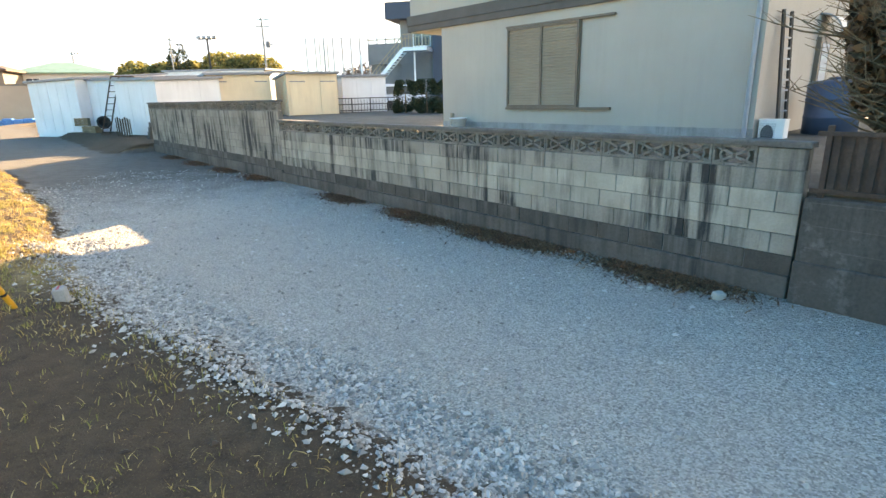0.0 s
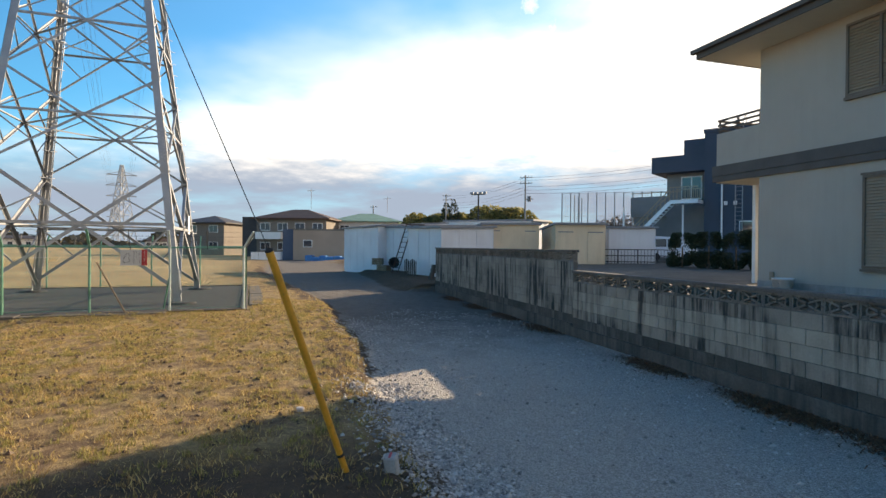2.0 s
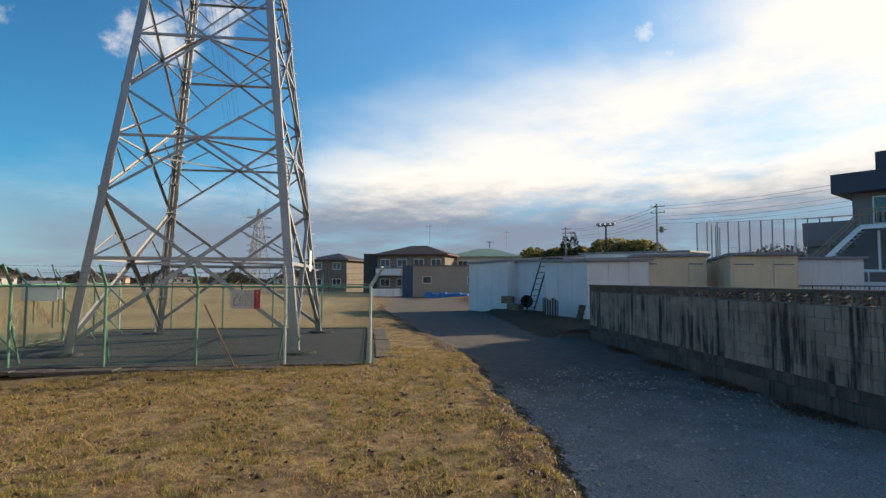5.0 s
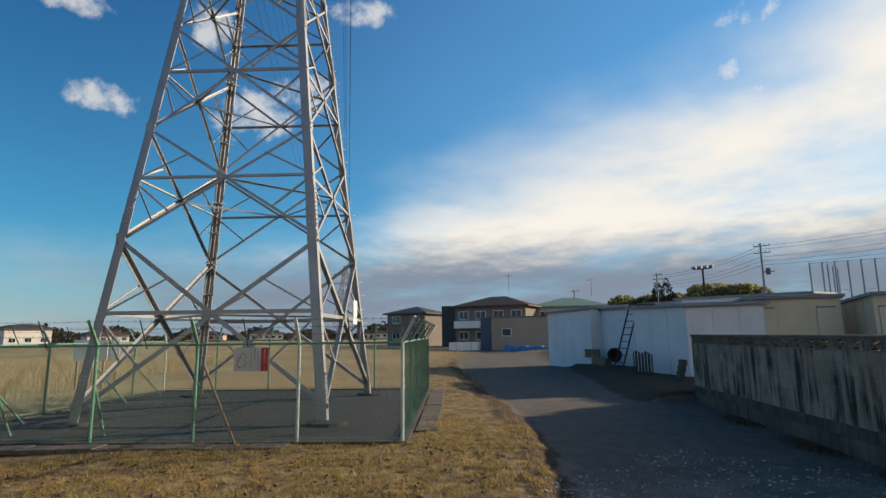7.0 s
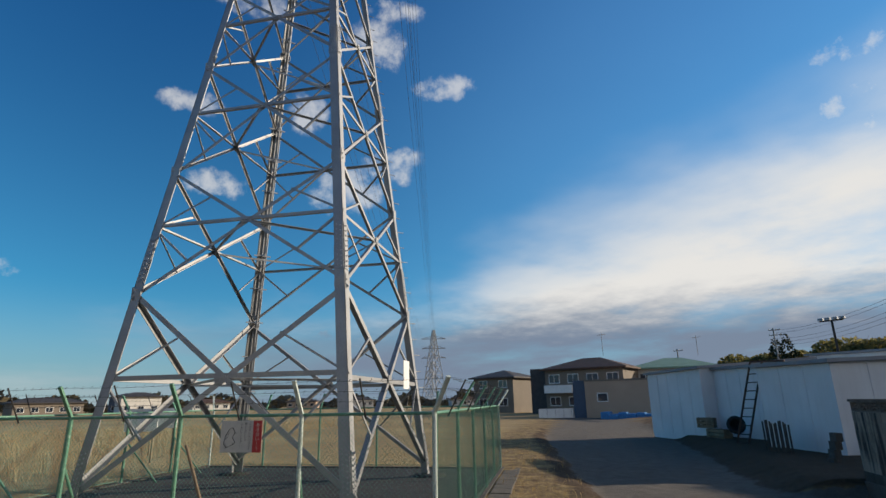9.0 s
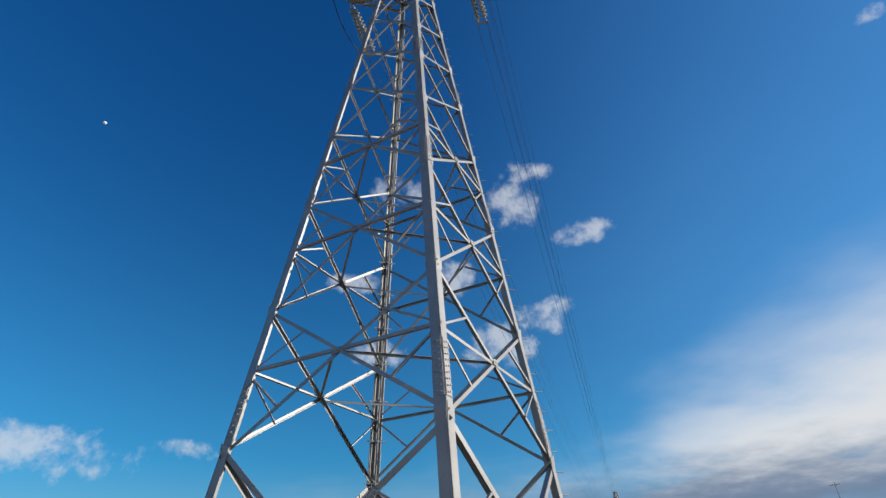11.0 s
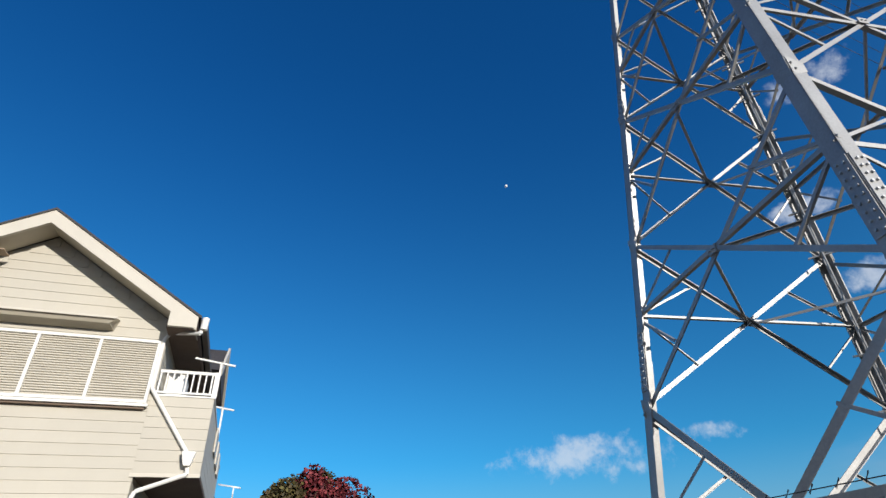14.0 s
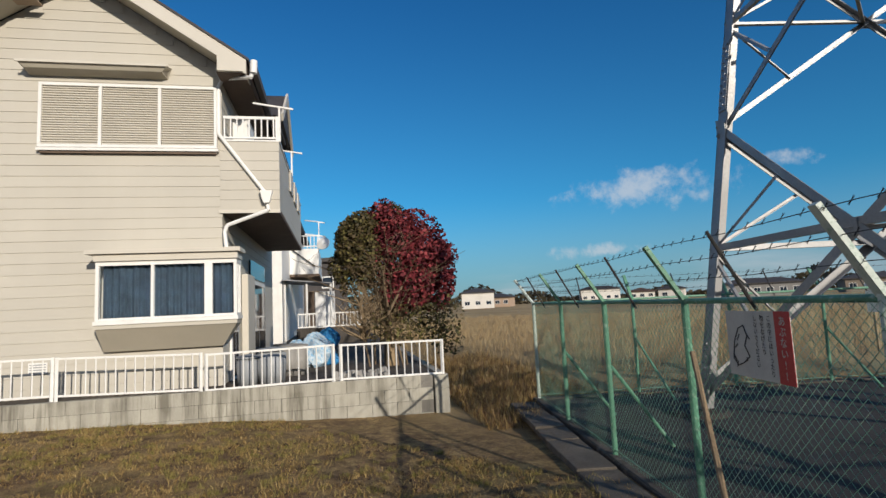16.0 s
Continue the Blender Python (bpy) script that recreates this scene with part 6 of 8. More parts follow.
def red_tree():
    base = h2(0.87, 11.3, 0.80)
    root = thing("red_leaf_tree", "bushy garden tree with dark red and dull green leaves", "tree", at=base)
    rng = random.Random(21)
    top = base + Vector((0.05, 0, 2.2))
    tr = Shape()
    tr.rod(base - Vector((0, 0, 0.1)), base + Vector((0.02, 0.02, 0.55)), 0.10, 10, 0.085)
    tr.rod(base + Vector((0.02, 0.02, 0.55)), base + Vector((0.05, 0.02, 1.0)), 0.085, 10, 0.065)
    part("trunk", tr, TRUNKPALE, root)
    limbs = Shape()
    for k in range(10):
        a = k * 0.68
        e = base + Vector((math.cos(a) * 0.7, math.sin(a) * 0.7, 1.6 + 0.6 * rng.random()))
        m_ = base.lerp(e, 0.55) + Vector((rng.gauss(0, 0.12), rng.gauss(0, 0.12), 0.1))
        limbs.rod(base + Vector((0.03, 0.02, 0.8)), m_, 0.045, 6, 0.03).rod(m_, e, 0.03, 6, 0.014)
        g = base + Vector((rng.gauss(0, 0.25), rng.gauss(0, 0.25), 0))
        limbs.rod(g, g + Vector((rng.gauss(0, 0.35), rng.gauss(0, 0.35), 1.5 + 0.5 * rng.random())), 0.02, 5, 0.008)
    part("limb_mass", limbs, BARK, root)
    part("branch_mass", branches(rng, base + Vector((0, 0, 0.5)), top, 150, 0.62, 0.026), BARK, root)
    # pale bare twigs hang out of the side towards the house
    part("twig_mass", branches(rng, h2(1.35, 11.1, 1.2), h2(1.5, 11.0, 2.3), 60, 0.42, 0.022), TRUNKPALE, root)
    reds = ((0.40, 11.3, 2.98, 0.80, 0.95, 5200), (-0.02, 11.3, 2.72, 0.58, 0.74, 2600), (0.62, 11.2, 3.50, 0.58, 0.48, 1900), (-0.18, 11.5, 2.30, 0.40, 0.42, 900), (0.92, 11.3, 3.88, 0.34, 0.30, 620), (0.50, 11.0, 2.30, 0.55, 0.45, 1100), (-0.30, 11.3, 3.05, 0.30, 0.30, 420))
    dulls = ((1.50, 11.2, 3.28, 0.52, 0.64, 3600), (1.62, 11.3, 2.78, 0.46, 0.50, 1500), (1.22, 11.4, 3.66, 0.50, 0.42, 1700), (0.72, 11.5, 3.98, 0.28, 0.24, 360), (1.2, 11.3, 2.9, 0.5, 0.6, 1300))
    for s, d, z, r, h, n in reds:
        part("red_crown", leaf_cloud(rng, n, h2(s, d, z), (r, r, h), 0.085, shell=0.3), REDLEAF, root, "dark red leaves")
    for s, d, z, r, h, n in dulls:
        part("dull_crown", leaf_cloud(rng, n, h2(s, d, z), (r, r, h), 0.080, shell=0.3), DULLLEAF, root, "dull brown-green leaves")
    for s, d, z, r, h, n in ((0.70, 11.0, 1.62, 0.75, 0.45, 700), (0.05, 11.0, 1.75, 0.60, 0.50, 700), (-0.15, 10.6, 1.30, 0.35, 0.35, 260)):
        part("low_growth", leaf_cloud(rng, n, h2(s, d, z), (r, r, h), 0.075, shell=0.1), DULLLEAF, root)["kind"] = "stuff"


red_tree()


# ---- sheds along the lane ----
def shed(name, corners, z0, heights, wall, roof_mat, label, doors=()):
    """A shed on a four-cornered plan (counter-clockwise), with the roof's height at each corner."""
    c = [Vector((*p, 0)) for p in corners]
    ctr = sum(c, Vector()) / 4
    root = thing(name, label, "shed", at=(ctr.x, ctr.y, z0))
    for i in range(4):
        a, b, ha, hb = c[i], c[(i + 1) % 4], heights[i], heights[(i + 1) % 4]
        inn = (ctr - (a + b) / 2).normalized() * 0.06
        n = max(2, int((b - a).length / 0.9))
        core = [a, b, b + inn, a + inn]
        vs = [Vector((p.x, p.y, z0 - 0.3)) for p in core] + [Vector((p.x, p.y, h)) for p, h in zip(core, (ha, hb, hb, ha))]
        w = part("wall", Shape().add(vs, [(3, 2, 1, 0), (4, 5, 6, 7), (0, 1, 5, 4), (1, 2, 6, 5), (2, 3, 7, 6), (3, 0, 4, 7)]), wall, root)
        seams = Shape()
        for k in range(n + 1):
            p = a.lerp(b, k / n) - inn * 0.12
            seams.bar(Vector((p.x, p.y, z0)), Vector((p.x, p.y, ha + (hb - ha) * k / n - 0.03)), 0.03, 0.02, inn)
        part("seam_trim", seams, wall, w)
    vs = []
    for dz in (0.0, 0.11):
        for p, h in zip(c, heights):
            q = ctr + (p - ctr) * (1 + 0.22 / max((p - ctr).length, 0.5))
            vs.append(Vector((q.x, q.y, h + dz + 0.004)))
    part("roof", Shape().add(vs, [(3, 2, 1, 0), (4, 5, 6, 7), (0, 1, 5, 4), (1, 2, 6, 5), (2, 3, 7, 6), (3, 0, 4, 7)]), roof_mat, root)
    for i, t0, t1, zb, zt in doors:
        a, b = c[i], c[(i + 1) % 4]
        out = -(ctr - (a + b) / 2).normalized() * 0.02
        p, q = a.lerp(b, t0) + out, a.lerp(b, t1) + out
        d = part("door", Shape().bar(Vector((p.x, p.y, (zb + zt) / 2)), Vector((q.x, q.y, (zb + zt) / 2)), 0.03, zt - zb), wall, root)
        part("door_frame", Shape().bar(Vector((p.x, p.y, zt + 0.03)) + out * 0.5, Vector((q.x, q.y, zt + 0.03)) + out * 0.5, 0.04, 0.05), roof_mat, d)
    return root


def quad(p, along, width, depth):
    """Four plan corners from p, width along the direction and depth to its right-hand side (away from the lane)."""
    a = Vector(along).normalized()
    b = Vector((-a.y, a.x))
    p = Vector(p)
    return [p, p + a * width, p + a * width + b * depth, p + b * depth]


shed("white_shed", [(-23.6, 32.6), (-19.5, 30.45), (-17.0, 35.4), (-21.2, 37.6)], 0.15, (2.92, 2.98, 3.35, 3.3), SHEDWHITE, SHEDROOF, "long white metal shed at the lane's bend")
shed("white_shed", [(-15.5, 27.1), (-12.65, 25.3), (-11.0, 28.4), (-13.6, 30.3)], 0.15, (2.72, 2.66, 2.78, 2.8), SHEDWHITE, SHEDROOF, "white metal shed behind the end of the block wall")
# added filler for the long shed's side wall; closes the gap, shades the lane
shed("white_shed", [(-19.2, 31.0), (-15.3, 28.7), (-13.4, 31.8), (-17.1, 34.2)], 0.15, (2.9, 2.85, 3.0, 3.05), SHEDWHITE, SHEDROOF, "white filler shed added behind the ladder to shade the lane")
shed("cream_shed", [(-11.55, 28.3), (-8.9, 29.95), (-10.6, 33.3), (-13.6, 31.7)], 0.86, (2.95, 2.98, 2.72, 2.76), SHEDCREAM, SHEDROOF, "cream metal storage shed with stained doors", ((0, 0.1, 0.3, 0.9, 2.6), (0, 0.75, 0.95, 0.9, 2.6)))
shed("cream_shed", [(-7.85, 29.4), (-5.5, 30.85), (-7.0, 34.2), (-9.5, 33.0)], 0.86, (2.96, 2.98, 2.78, 2.78), SHEDCREAM, SHEDROOF, "cream metal storage shed with a rust-stained corner", ((0, 0.05, 0.35, 0.9, 2.55), (0, 0.65, 0.95, 0.9, 2.55)))
shed("grey_shed", [(-5.6, 33.1), (-3.2, 34.6), (-4.6, 37.4), (-7.0, 36.0)], 0.86, (2.88, 2.90, 2.86, 2.86), SHEDWHITE, SHEDROOF, "pale grey metal shed beside the yard railing")
shed("long_shed", [(-17.5, 36.5), (-11.0, 36.0), (-10.8, 40.0), (-17.3, 41.0)], 0.5, (3.55, 3.5, 3.6, 3.6), SHEDWHITE, SHEDROOF, "long white shed with a grey metal roof behind others")


def steel_ladder():
    root = thing("ladder", "rusty dark steel ladder frame leaning by the white shed", "ladder", at=(-16.6, 27.5, 0.15))
    a0, a1 = Vector((-16.75, 27.4, 0.1)), Vector((-16.05, 27.9, 2.98))
    b0, b1 = Vector((-16.25, 27.2, 0.1)), Vector((-15.55, 27.7, 2.98))
    part("stile", Shape().bar(a0, a1, 0.06), RUST, root)
    part("stile", Shape().bar(b0, b1, 0.06), RUST, root)
    for k in range(10):
        t = (k + 0.5) / 10
        part("rung", Shape().rod(a0.lerp(a1, t), b0.lerp(b1, t), 0.018, 6), RUST, root)
    part("top_bar", Shape().bar(a1, Vector((-15.0, 28.1, 2.95)), 0.07), RUST, root)
    part("prop", Shape().bar(Vector((-15.4, 28.2, 2.9)), Vector((-15.7, 28.0, 0.1)), 0.05), RUST, root)


steel_ladder()


def lane_clutter():
    rng = random.Random(8)
    m = frame2((-14.9, 25.6), (0.80, -0.60))
    sh = thing("scrap_panel", "rusty corrugated sheet scrap propped by the shed", "scrap", at=m.translation)
    for k in range(12):
        part("corrugation", Shape().box(m, k * 0.12, k * 0.12 + 0.07, 0.0 + 0.02 * (k % 2), 0.02 + 0.02 * (k % 2), 0.05, 1.05 + 0.05 * math.sin(k)), RUST, sh)
    for k in range(4):
        q = frame2((-12.5 + 0.05 * k, 23.6), (0.645, -0.764))
        b = thing("loose_block", "loose dark hollow concrete block stacked at the wall's end", "block", "stacked blocks", at=(-12.5, 23.6, 0.15 + 0.2 * k))
        z = 0.12 + 0.195 * k
        part("shell", Shape().box(q, 0, 0.39, 0, 0.03, z, z + 0.19).box(q, 0, 0.39, 0.12, 0.15, z, z + 0.19).box(q, 0, 0.03, 0.03, 0.12, z, z + 0.19).box(q, 0.12, 0.15, 0.03, 0.12, z, z + 0.19).box(q, 0.24, 0.27, 0.03, 0.12, z, z + 0.19).box(q, 0.36, 0.39, 0.03, 0.12, z, z + 0.19), DARKWALL, b)
    for k in range(5):
        q = frame2((-18.6 - 0.25 * k, 29.4 + 0.12 * k), (1, -0.4 + 0.2 * k))
        t = thing("wooden_crate", "grey weathered wooden crate stacked beside the white shed", "crate", "crates", at=q.translation)
        z = 0.15 + (0.42 if k > 2 else 0.0)
        for j in range(3):
            part("slat", Shape().box(q, 0, 0.5, 0, 0.02, z + j * 0.14, z + j * 0.14 + 0.11), WOOD, t)
            part("slat", Shape().box(q, 0, 0.5, 0.38, 0.40, z + j * 0.14, z + j * 0.14 + 0.11), WOOD, t)
        for x in (0.02, 0.44):
            part("batten", Shape().box(q, x, x + 0.04, 0.021, 0.379, z, z + 0.4), WOOD, t)
    q = pose(-17.6, 29.2, 0.75, 75, 0, 30)
    ty = thing("tyre", "old black car tyre leaning against the white shed", "tyre", at=q.translation)
    prof = [(0.20, -0.09), (0.30, -0.1), (0.33, -0.06), (0.33, 0.06), (0.30, 0.1), (0.20, 0.09), (0.20, -0.09)]
    part("tread", Shape().lathe(q, prof, 20), TYRE, ty, smooth=True)


lane_clutter()


def yard_railing():
    root = thing("yard_railing", "low black steel railing in front of the parked car", "railing", at=(-4.4, 33.4, 0.86))
    a, b = Vector((-6.1, 32.4, 0.86)), Vector((-2.0, 34.5, 0.86))
    for z in (0.1, 0.45, 0.8):
        part("rail", Shape().bar(a + Vector((0, 0, z)), b + Vector((0, 0, z)), 0.05), BLACKROD, root)
    for k in range(25):
        p = a.lerp(b, k / 24)
        part("baluster", Shape().bar(p, p + Vector((0, 0, 0.8)), 0.02 if k % 6 else 0.06), BLACKROD, root)


yard_railing()


def car():
    m = frame2((-4.1, 41.2), (0.95, 0.3), 0.86)
    root = thing("car", "pale blue-white small van parked behind the railing", "car", at=m.translation)
    side = [(0, 0.3), (3.3, 0.3), (3.35, 0.85), (3.2, 0.95), (2.75, 1.65), (0.25, 1.75), (0.02, 1.6)]
    mm = m @ Matrix(((1, 0, 0, 0), (0, 0, 1, 0), (0, 1, 0, 0), (0, 0, 0, 1)))
    part("body", Shape().prism(mm, side, 0, 1.45), CARBLUE, root)
    for x0, x1 in ((0.35, 1.3), (1.38, 2.25)):
        part("side_window", Shape().box(m, x0, x1, -0.012, -0.002, 1.0, 1.55), DARKGLASS, root)
    part("windscreen", Shape().add([m @ Vector(p) for p in ((3.17, 0.1, 1.0), (3.17, 1.35, 1.0), (2.79, 1.3, 1.6), (2.79, 0.15, 1.6), (3.21, 0.1, 1.0), (3.21, 1.35, 1.0), (2.83, 1.3, 1.61), (2.83, 0.15, 1.61))], [(3, 2, 1, 0), (4, 5, 6, 7), (0, 1, 5, 4), (1, 2, 6, 5), (2, 3, 7, 6), (3, 0, 4, 7)]), DARKGLASS, root)
    for x in (0.6, 2.7):
        for y in (-0.02, 1.3):
            w = part("wheel", Shape().lathe(m @ pose(x, y + 0.17, 0.28, 90, 0, 0), [(0.17, 0), (0.27, 0), (0.28, 0.03), (0.28, 0.14), (0.27, 0.17), (0.17, 0.17)], 18), TYRE, root)
            part("rim", Shape().lathe(m @ pose(x, y + 0.175, 0.28, 90, 0, 0), [(0.16, 0.005), (0.16, 0.165), (0.05, 0.172)], 14), STEEL, w)


car()


# ---- dark blue building with the outside stair ----
def blue_building():
    m = frame2((-0.35, 50.4), (0.955, -0.24))
    root = thing("blue_building", "dark blue two-storey building with an outside steel stair", "building", at=m @ Vector((4, 0, 0.86)))
    part("wall", Shape().box(m, 0, 22, 0, 12, 0.5, 11.3), BLUEWALL, root)
    part("parapet", Shape().box(m, -0.08, 22.1, -0.08, 12.1, 11.304, 11.6), BLUEWALL, root)
    part("wing", Shape().box(m, -3.4, -0.004, 1.5, 9, 0.5, 8.3), GREYWALL, root)
    part("wing_roof", Shape().box(m, -4.35, -0.006, 0.2, 9.5, 8.304, 9.7), BLUEWALL, root)
    part("wing_roof", Shape().box(m, -1.75, -0.01, 0.5, 9.4, 9.704, 11.0), BLUEWALL, root)
    w = part("window", Shape().box(m, -2.2, -0.5, 1.42, 1.497, 6.0, 8.0), WHITEPAINT, root)
    part("pane", Shape().box(m, -2.1, -1.4, 1.40, 1.418, 6.1, 7.9).box(m, -1.3, -0.6, 1.40, 1.418, 6.1, 7.9), DARKGLASS, w)
    for x in (2.6, 5.6, 8.6):
        w = part("window", Shape().box(m, x, x + 1.0, -0.06, -0.004, 2.2, 4.0), WHITEPAINT, root)
        part("pane", Shape().box(m, x + 0.08, x + 0.92, -0.075, -0.062, 2.28, 3.92), DARKGLASS, w)
    for x in (1.5, 2.2, 4.2, 4.9):
        part("wall_lamp", Shape().box(m, x, x + 0.25, -0.15, -0.004, 5.3, 5.6, 0.02), WHITEPAINT, root)
    part("downpipe", Shape().rod(m @ Vector((1.35, -0.12, 0.6)), m @ Vector((1.35, -0.12, 11.0)), 0.07, 8), WHITEPAINT, root)
    lad = part("cat_ladder", Shape().rod(m @ Vector((2.35, -0.25, 3.2)), m @ Vector((2.35, -0.25, 12.0)), 0.035, 6).rod(m @ Vector((2.85, -0.25, 3.2)), m @ Vector((2.85, -0.25, 12.0)), 0.035, 6), STEEL, root)
    for k in range(26):
        part("rung", Shape().rod(m @ Vector((2.35, -0.25, 3.4 + k * 0.33)), m @ Vector((2.85, -0.25, 3.4 + k * 0.33)), 0.02, 5), STEEL, lad)
    for x in (2.35, 2.85):
        part("hoop", Shape().rod(m @ Vector((x, -0.25, 12.0)), m @ Vector((x + 0.1, 0.2, 12.5)), 0.03, 6).rod(m @ Vector((x + 0.1, 0.2, 12.5)), m @ Vector((x + 0.1, 0.6, 11.4)), 0.03, 6), STEEL, lad)
    # stair up to a landing, with rails
    st = part("stair", Shape().box(m, -2.3, -0.1, -1.6, 0.4, 5.45, 5.75), CARBLUE, root, "pale blue steel stair and landing")
    foot, head = m @ Vector((-6.2, -1.0, 1.6)), m @ Vector((-2.3, -1.0, 5.55))
    for dy in (-0.5, 0.5):
        o = (m.to_3x3() @ Vector((0, dy, 0)))
        part("stringer", Shape().bar(foot + o, head + o, 0.06, 0.32), CARBLUE, st)
        part("handrail", Shape().bar(foot + o + Vector((0, 0, 1.1)), head + o + Vector((0, 0, 1.1)), 0.07), SHUTTER, st)
        for k in range(12):
            p = foot.lerp(head, k / 11) + o
            part("baluster", Shape().bar(p, p + Vector((0, 0, 1.1)), 0.045), SHUTTER, st)
    for k in range(18):
        p = foot.lerp(head, (k + 0.5) / 18)
        part("tread", Shape().box(frame2(p.xy, (0.955, -0.24), p.z), -0.14, 0.14, -0.5, 0.5, -0.03, 0.03), GREYWALL, st)
    for y in (-1.6, 0.35):
        part("handrail", Shape().bar(m @ Vector((-2.3, y, 6.8)), m @ Vector((-0.1, y, 6.8)), 0.07), SHUTTER, st)
        for k in range(8):
            part("baluster", Shape().bar(m @ Vector((-2.3 + k * 0.31, y, 5.75)), m @ Vector((-2.3 + k * 0.31, y, 6.8)), 0.045), SHUTTER, st)
    part("balcony_wall", Shape().box(m, -6.6, -3.3, 1.4, 1.5, 4.9, 6.4).box(m, -6.6, -3.4, 1.502, 8, 4.6, 4.9), GREYWALL, root)
    part("balcony_rail", Shape().bar(m @ Vector((-6.6, 1.45, 6.75)), m @ Vector((-2.3, 1.45, 6.75)), 0.07), SHUTTER, root)
    for x in (-6.5, -1.5):
        part("stair_post", Shape().bar(m @ Vector((x, -0.6, 0.86)), m @ Vector((x, -0.6, 5.4)), 0.14), WHITEPAINT, root)
    part("under_wall", Shape().box(m, -6.5, -3.42, 2.0, 8, 0.5, 4.58), GREYWALL, root)


blue_building()


# ---- houses farther off ----
def far_house(name, p, along, w, d, h, rise, wall, roof_mat, label, hip=True, floors=2, over=0.6, z=0.0):
    m = frame2(p, along, z)
    root = thing(name, label, "house", at=m.translation)
    part("wall", Shape().box(m, 0, w, 0, d, -0.5, h), wall, root)
    a, b = -over, w + over
    k = min(w, d) / 2 if hip else -over
    rv = [m @ Vector(q) for q in ((a, -over, h), (b, -over, h), (b, d + over, h), (a, d + over, h), (k, d / 2, h + rise), (w - k, d / 2, h + rise))]
    low = [q - Vector((0, 0, 0.18)) for q in rv[:4]]
    part("roof", Shape().add(rv + low, [(0, 1, 5, 4), (1, 2, 5), (2, 3, 4, 5), (3, 0, 4), (9, 8, 7, 6), (0, 6, 7, 1), (1, 7, 8, 2), (2, 8, 9, 3), (3, 9, 6, 0)]), roof_mat, root)
    n = max(2, int(w / 2.6))
    for f in range(floors):
        for j in range(n):
            x = (j + 0.5) * w / n
            z0 = 1.0 + f * (h / floors)
            fr = part("window", Shape().box(m, x - 0.75, x + 0.75, -0.05, -0.004, z0, z0 + 1.15), WHITEPAINT, root)
            part("pane", Shape().box(m, x - 0.67, x - 0.03, -0.062, -0.052, z0 + 0.08, z0 + 1.07).box(m, x + 0.03, x + 0.67, -0.062, -0.052, z0 + 0.08, z0 + 1.07), DARKGLASS, fr)
    return root, m


r, m = far_house("brown_house", (-59.3, 61.2), (0.93, 0.36), 10.4, 8, 5.7, 1.5, BROWNWALL, ROOFBROWN, "dark brown two-storey house with a hipped roof")
part("porch", Shape().box(m, -2.6, -0.004, 1.0, 6, -0.4, 5.9), ROOFTILE, r)
part("balcony", Shape().box(m, 0.2, 4.0, -1.0, -0.07, 2.6, 3.6), WHITEPAINT, r)
r, m = far_house("beige_house", (-45.7, 53.2), (0.86, 0.51), 8.5, 7, 3.75, 0.05, BEIGEWALL, BROWNWALL, "flat-roofed beige building beside the lane's end", True, 0, 0.05)
for x in (1.2, 6.6):
    fr = part("window", Shape().box(m, x, x + 1.1, -0.05, -0.004, 1.5, 2.4), WHITEPAINT, r)
    part("pane", Shape().box(m, x + 0.08, x + 1.02, -0.062, -0.052, 1.58, 2.32), DARKGLASS, fr)
part("annex", Shape().box(m, -1.3, -0.004, 0.3, 3, -0.4, 3.7), BLUETANK, r, "dark blue annex")
far_house("green_roof_house", (-52.8, 71.1), (0.85, 0.52), 10.2, 8, 5.7, 1.4, PALEWALL, ROOFGREEN, "pale two-storey house with a green hipped roof")
far_house("grey_house", (-74, 60.5), (0.95, 0.3), 7, 7, 5.2, 1.2, BROWNWALL, ROOFTILE, "dark distant house behind the field")
tarp = Shape()
rngt = random.Random(2)
m = frame2((-41.5, 50.2), (0.86, 0.51))
for k in range(6):
    tarp.box(m, k * 0.8, k * 0.8 + 0.85, rngt.uniform(0, 0.2), 2.4, -0.1, 0.35 + rngt.random() * 0.25, 0.1)
solid("blue_tarpaulin", tarp, BLUEPLASTIC, "bright blue tarpaulin over a low pile", "tarpaulin")
low = thing("white_fence", "low white panel fence at the lane's end", "fence", at=(-47, 49.6, 0))
m = frame2((-48.2, 48.8), (0.25, 0.97))
for k in range(6):
    part("panel", Shape().box(m, k * 1.0, k * 1.0 + 0.95, 0, 0.05, -0.1, 0.9), WHITEPAINT, low)


def antenna(p, h):
    root = thing("roof_antenna", "thin television antenna on a roof mast", "antenna", "roof antennas", at=p)
    p = Vector(p)
    part("mast", Shape().rod(p, p + Vector((0, 0, h)), 0.03, 5), BLACKROD, root)
    part("boom", Shape().bar(p + Vector((-0.6, 0, h * 0.9)), p + Vector((0.6, 0, h * 0.9)), 0.03), BLACKROD, root)
    for k in range(6):
        q = p + Vector((-0.55 + k * 0.22, 0, h * 0.9))
        part("element", Shape().bar(q - Vector((0, 0.3, 0)), q + Vector((0, 0.3, 0)), 0.02), BLACKROD, root)


antenna((-52.8, 65.5, 7.2), 3.0)
antenna((-46.2, 76.5, 7.1), 2.6)


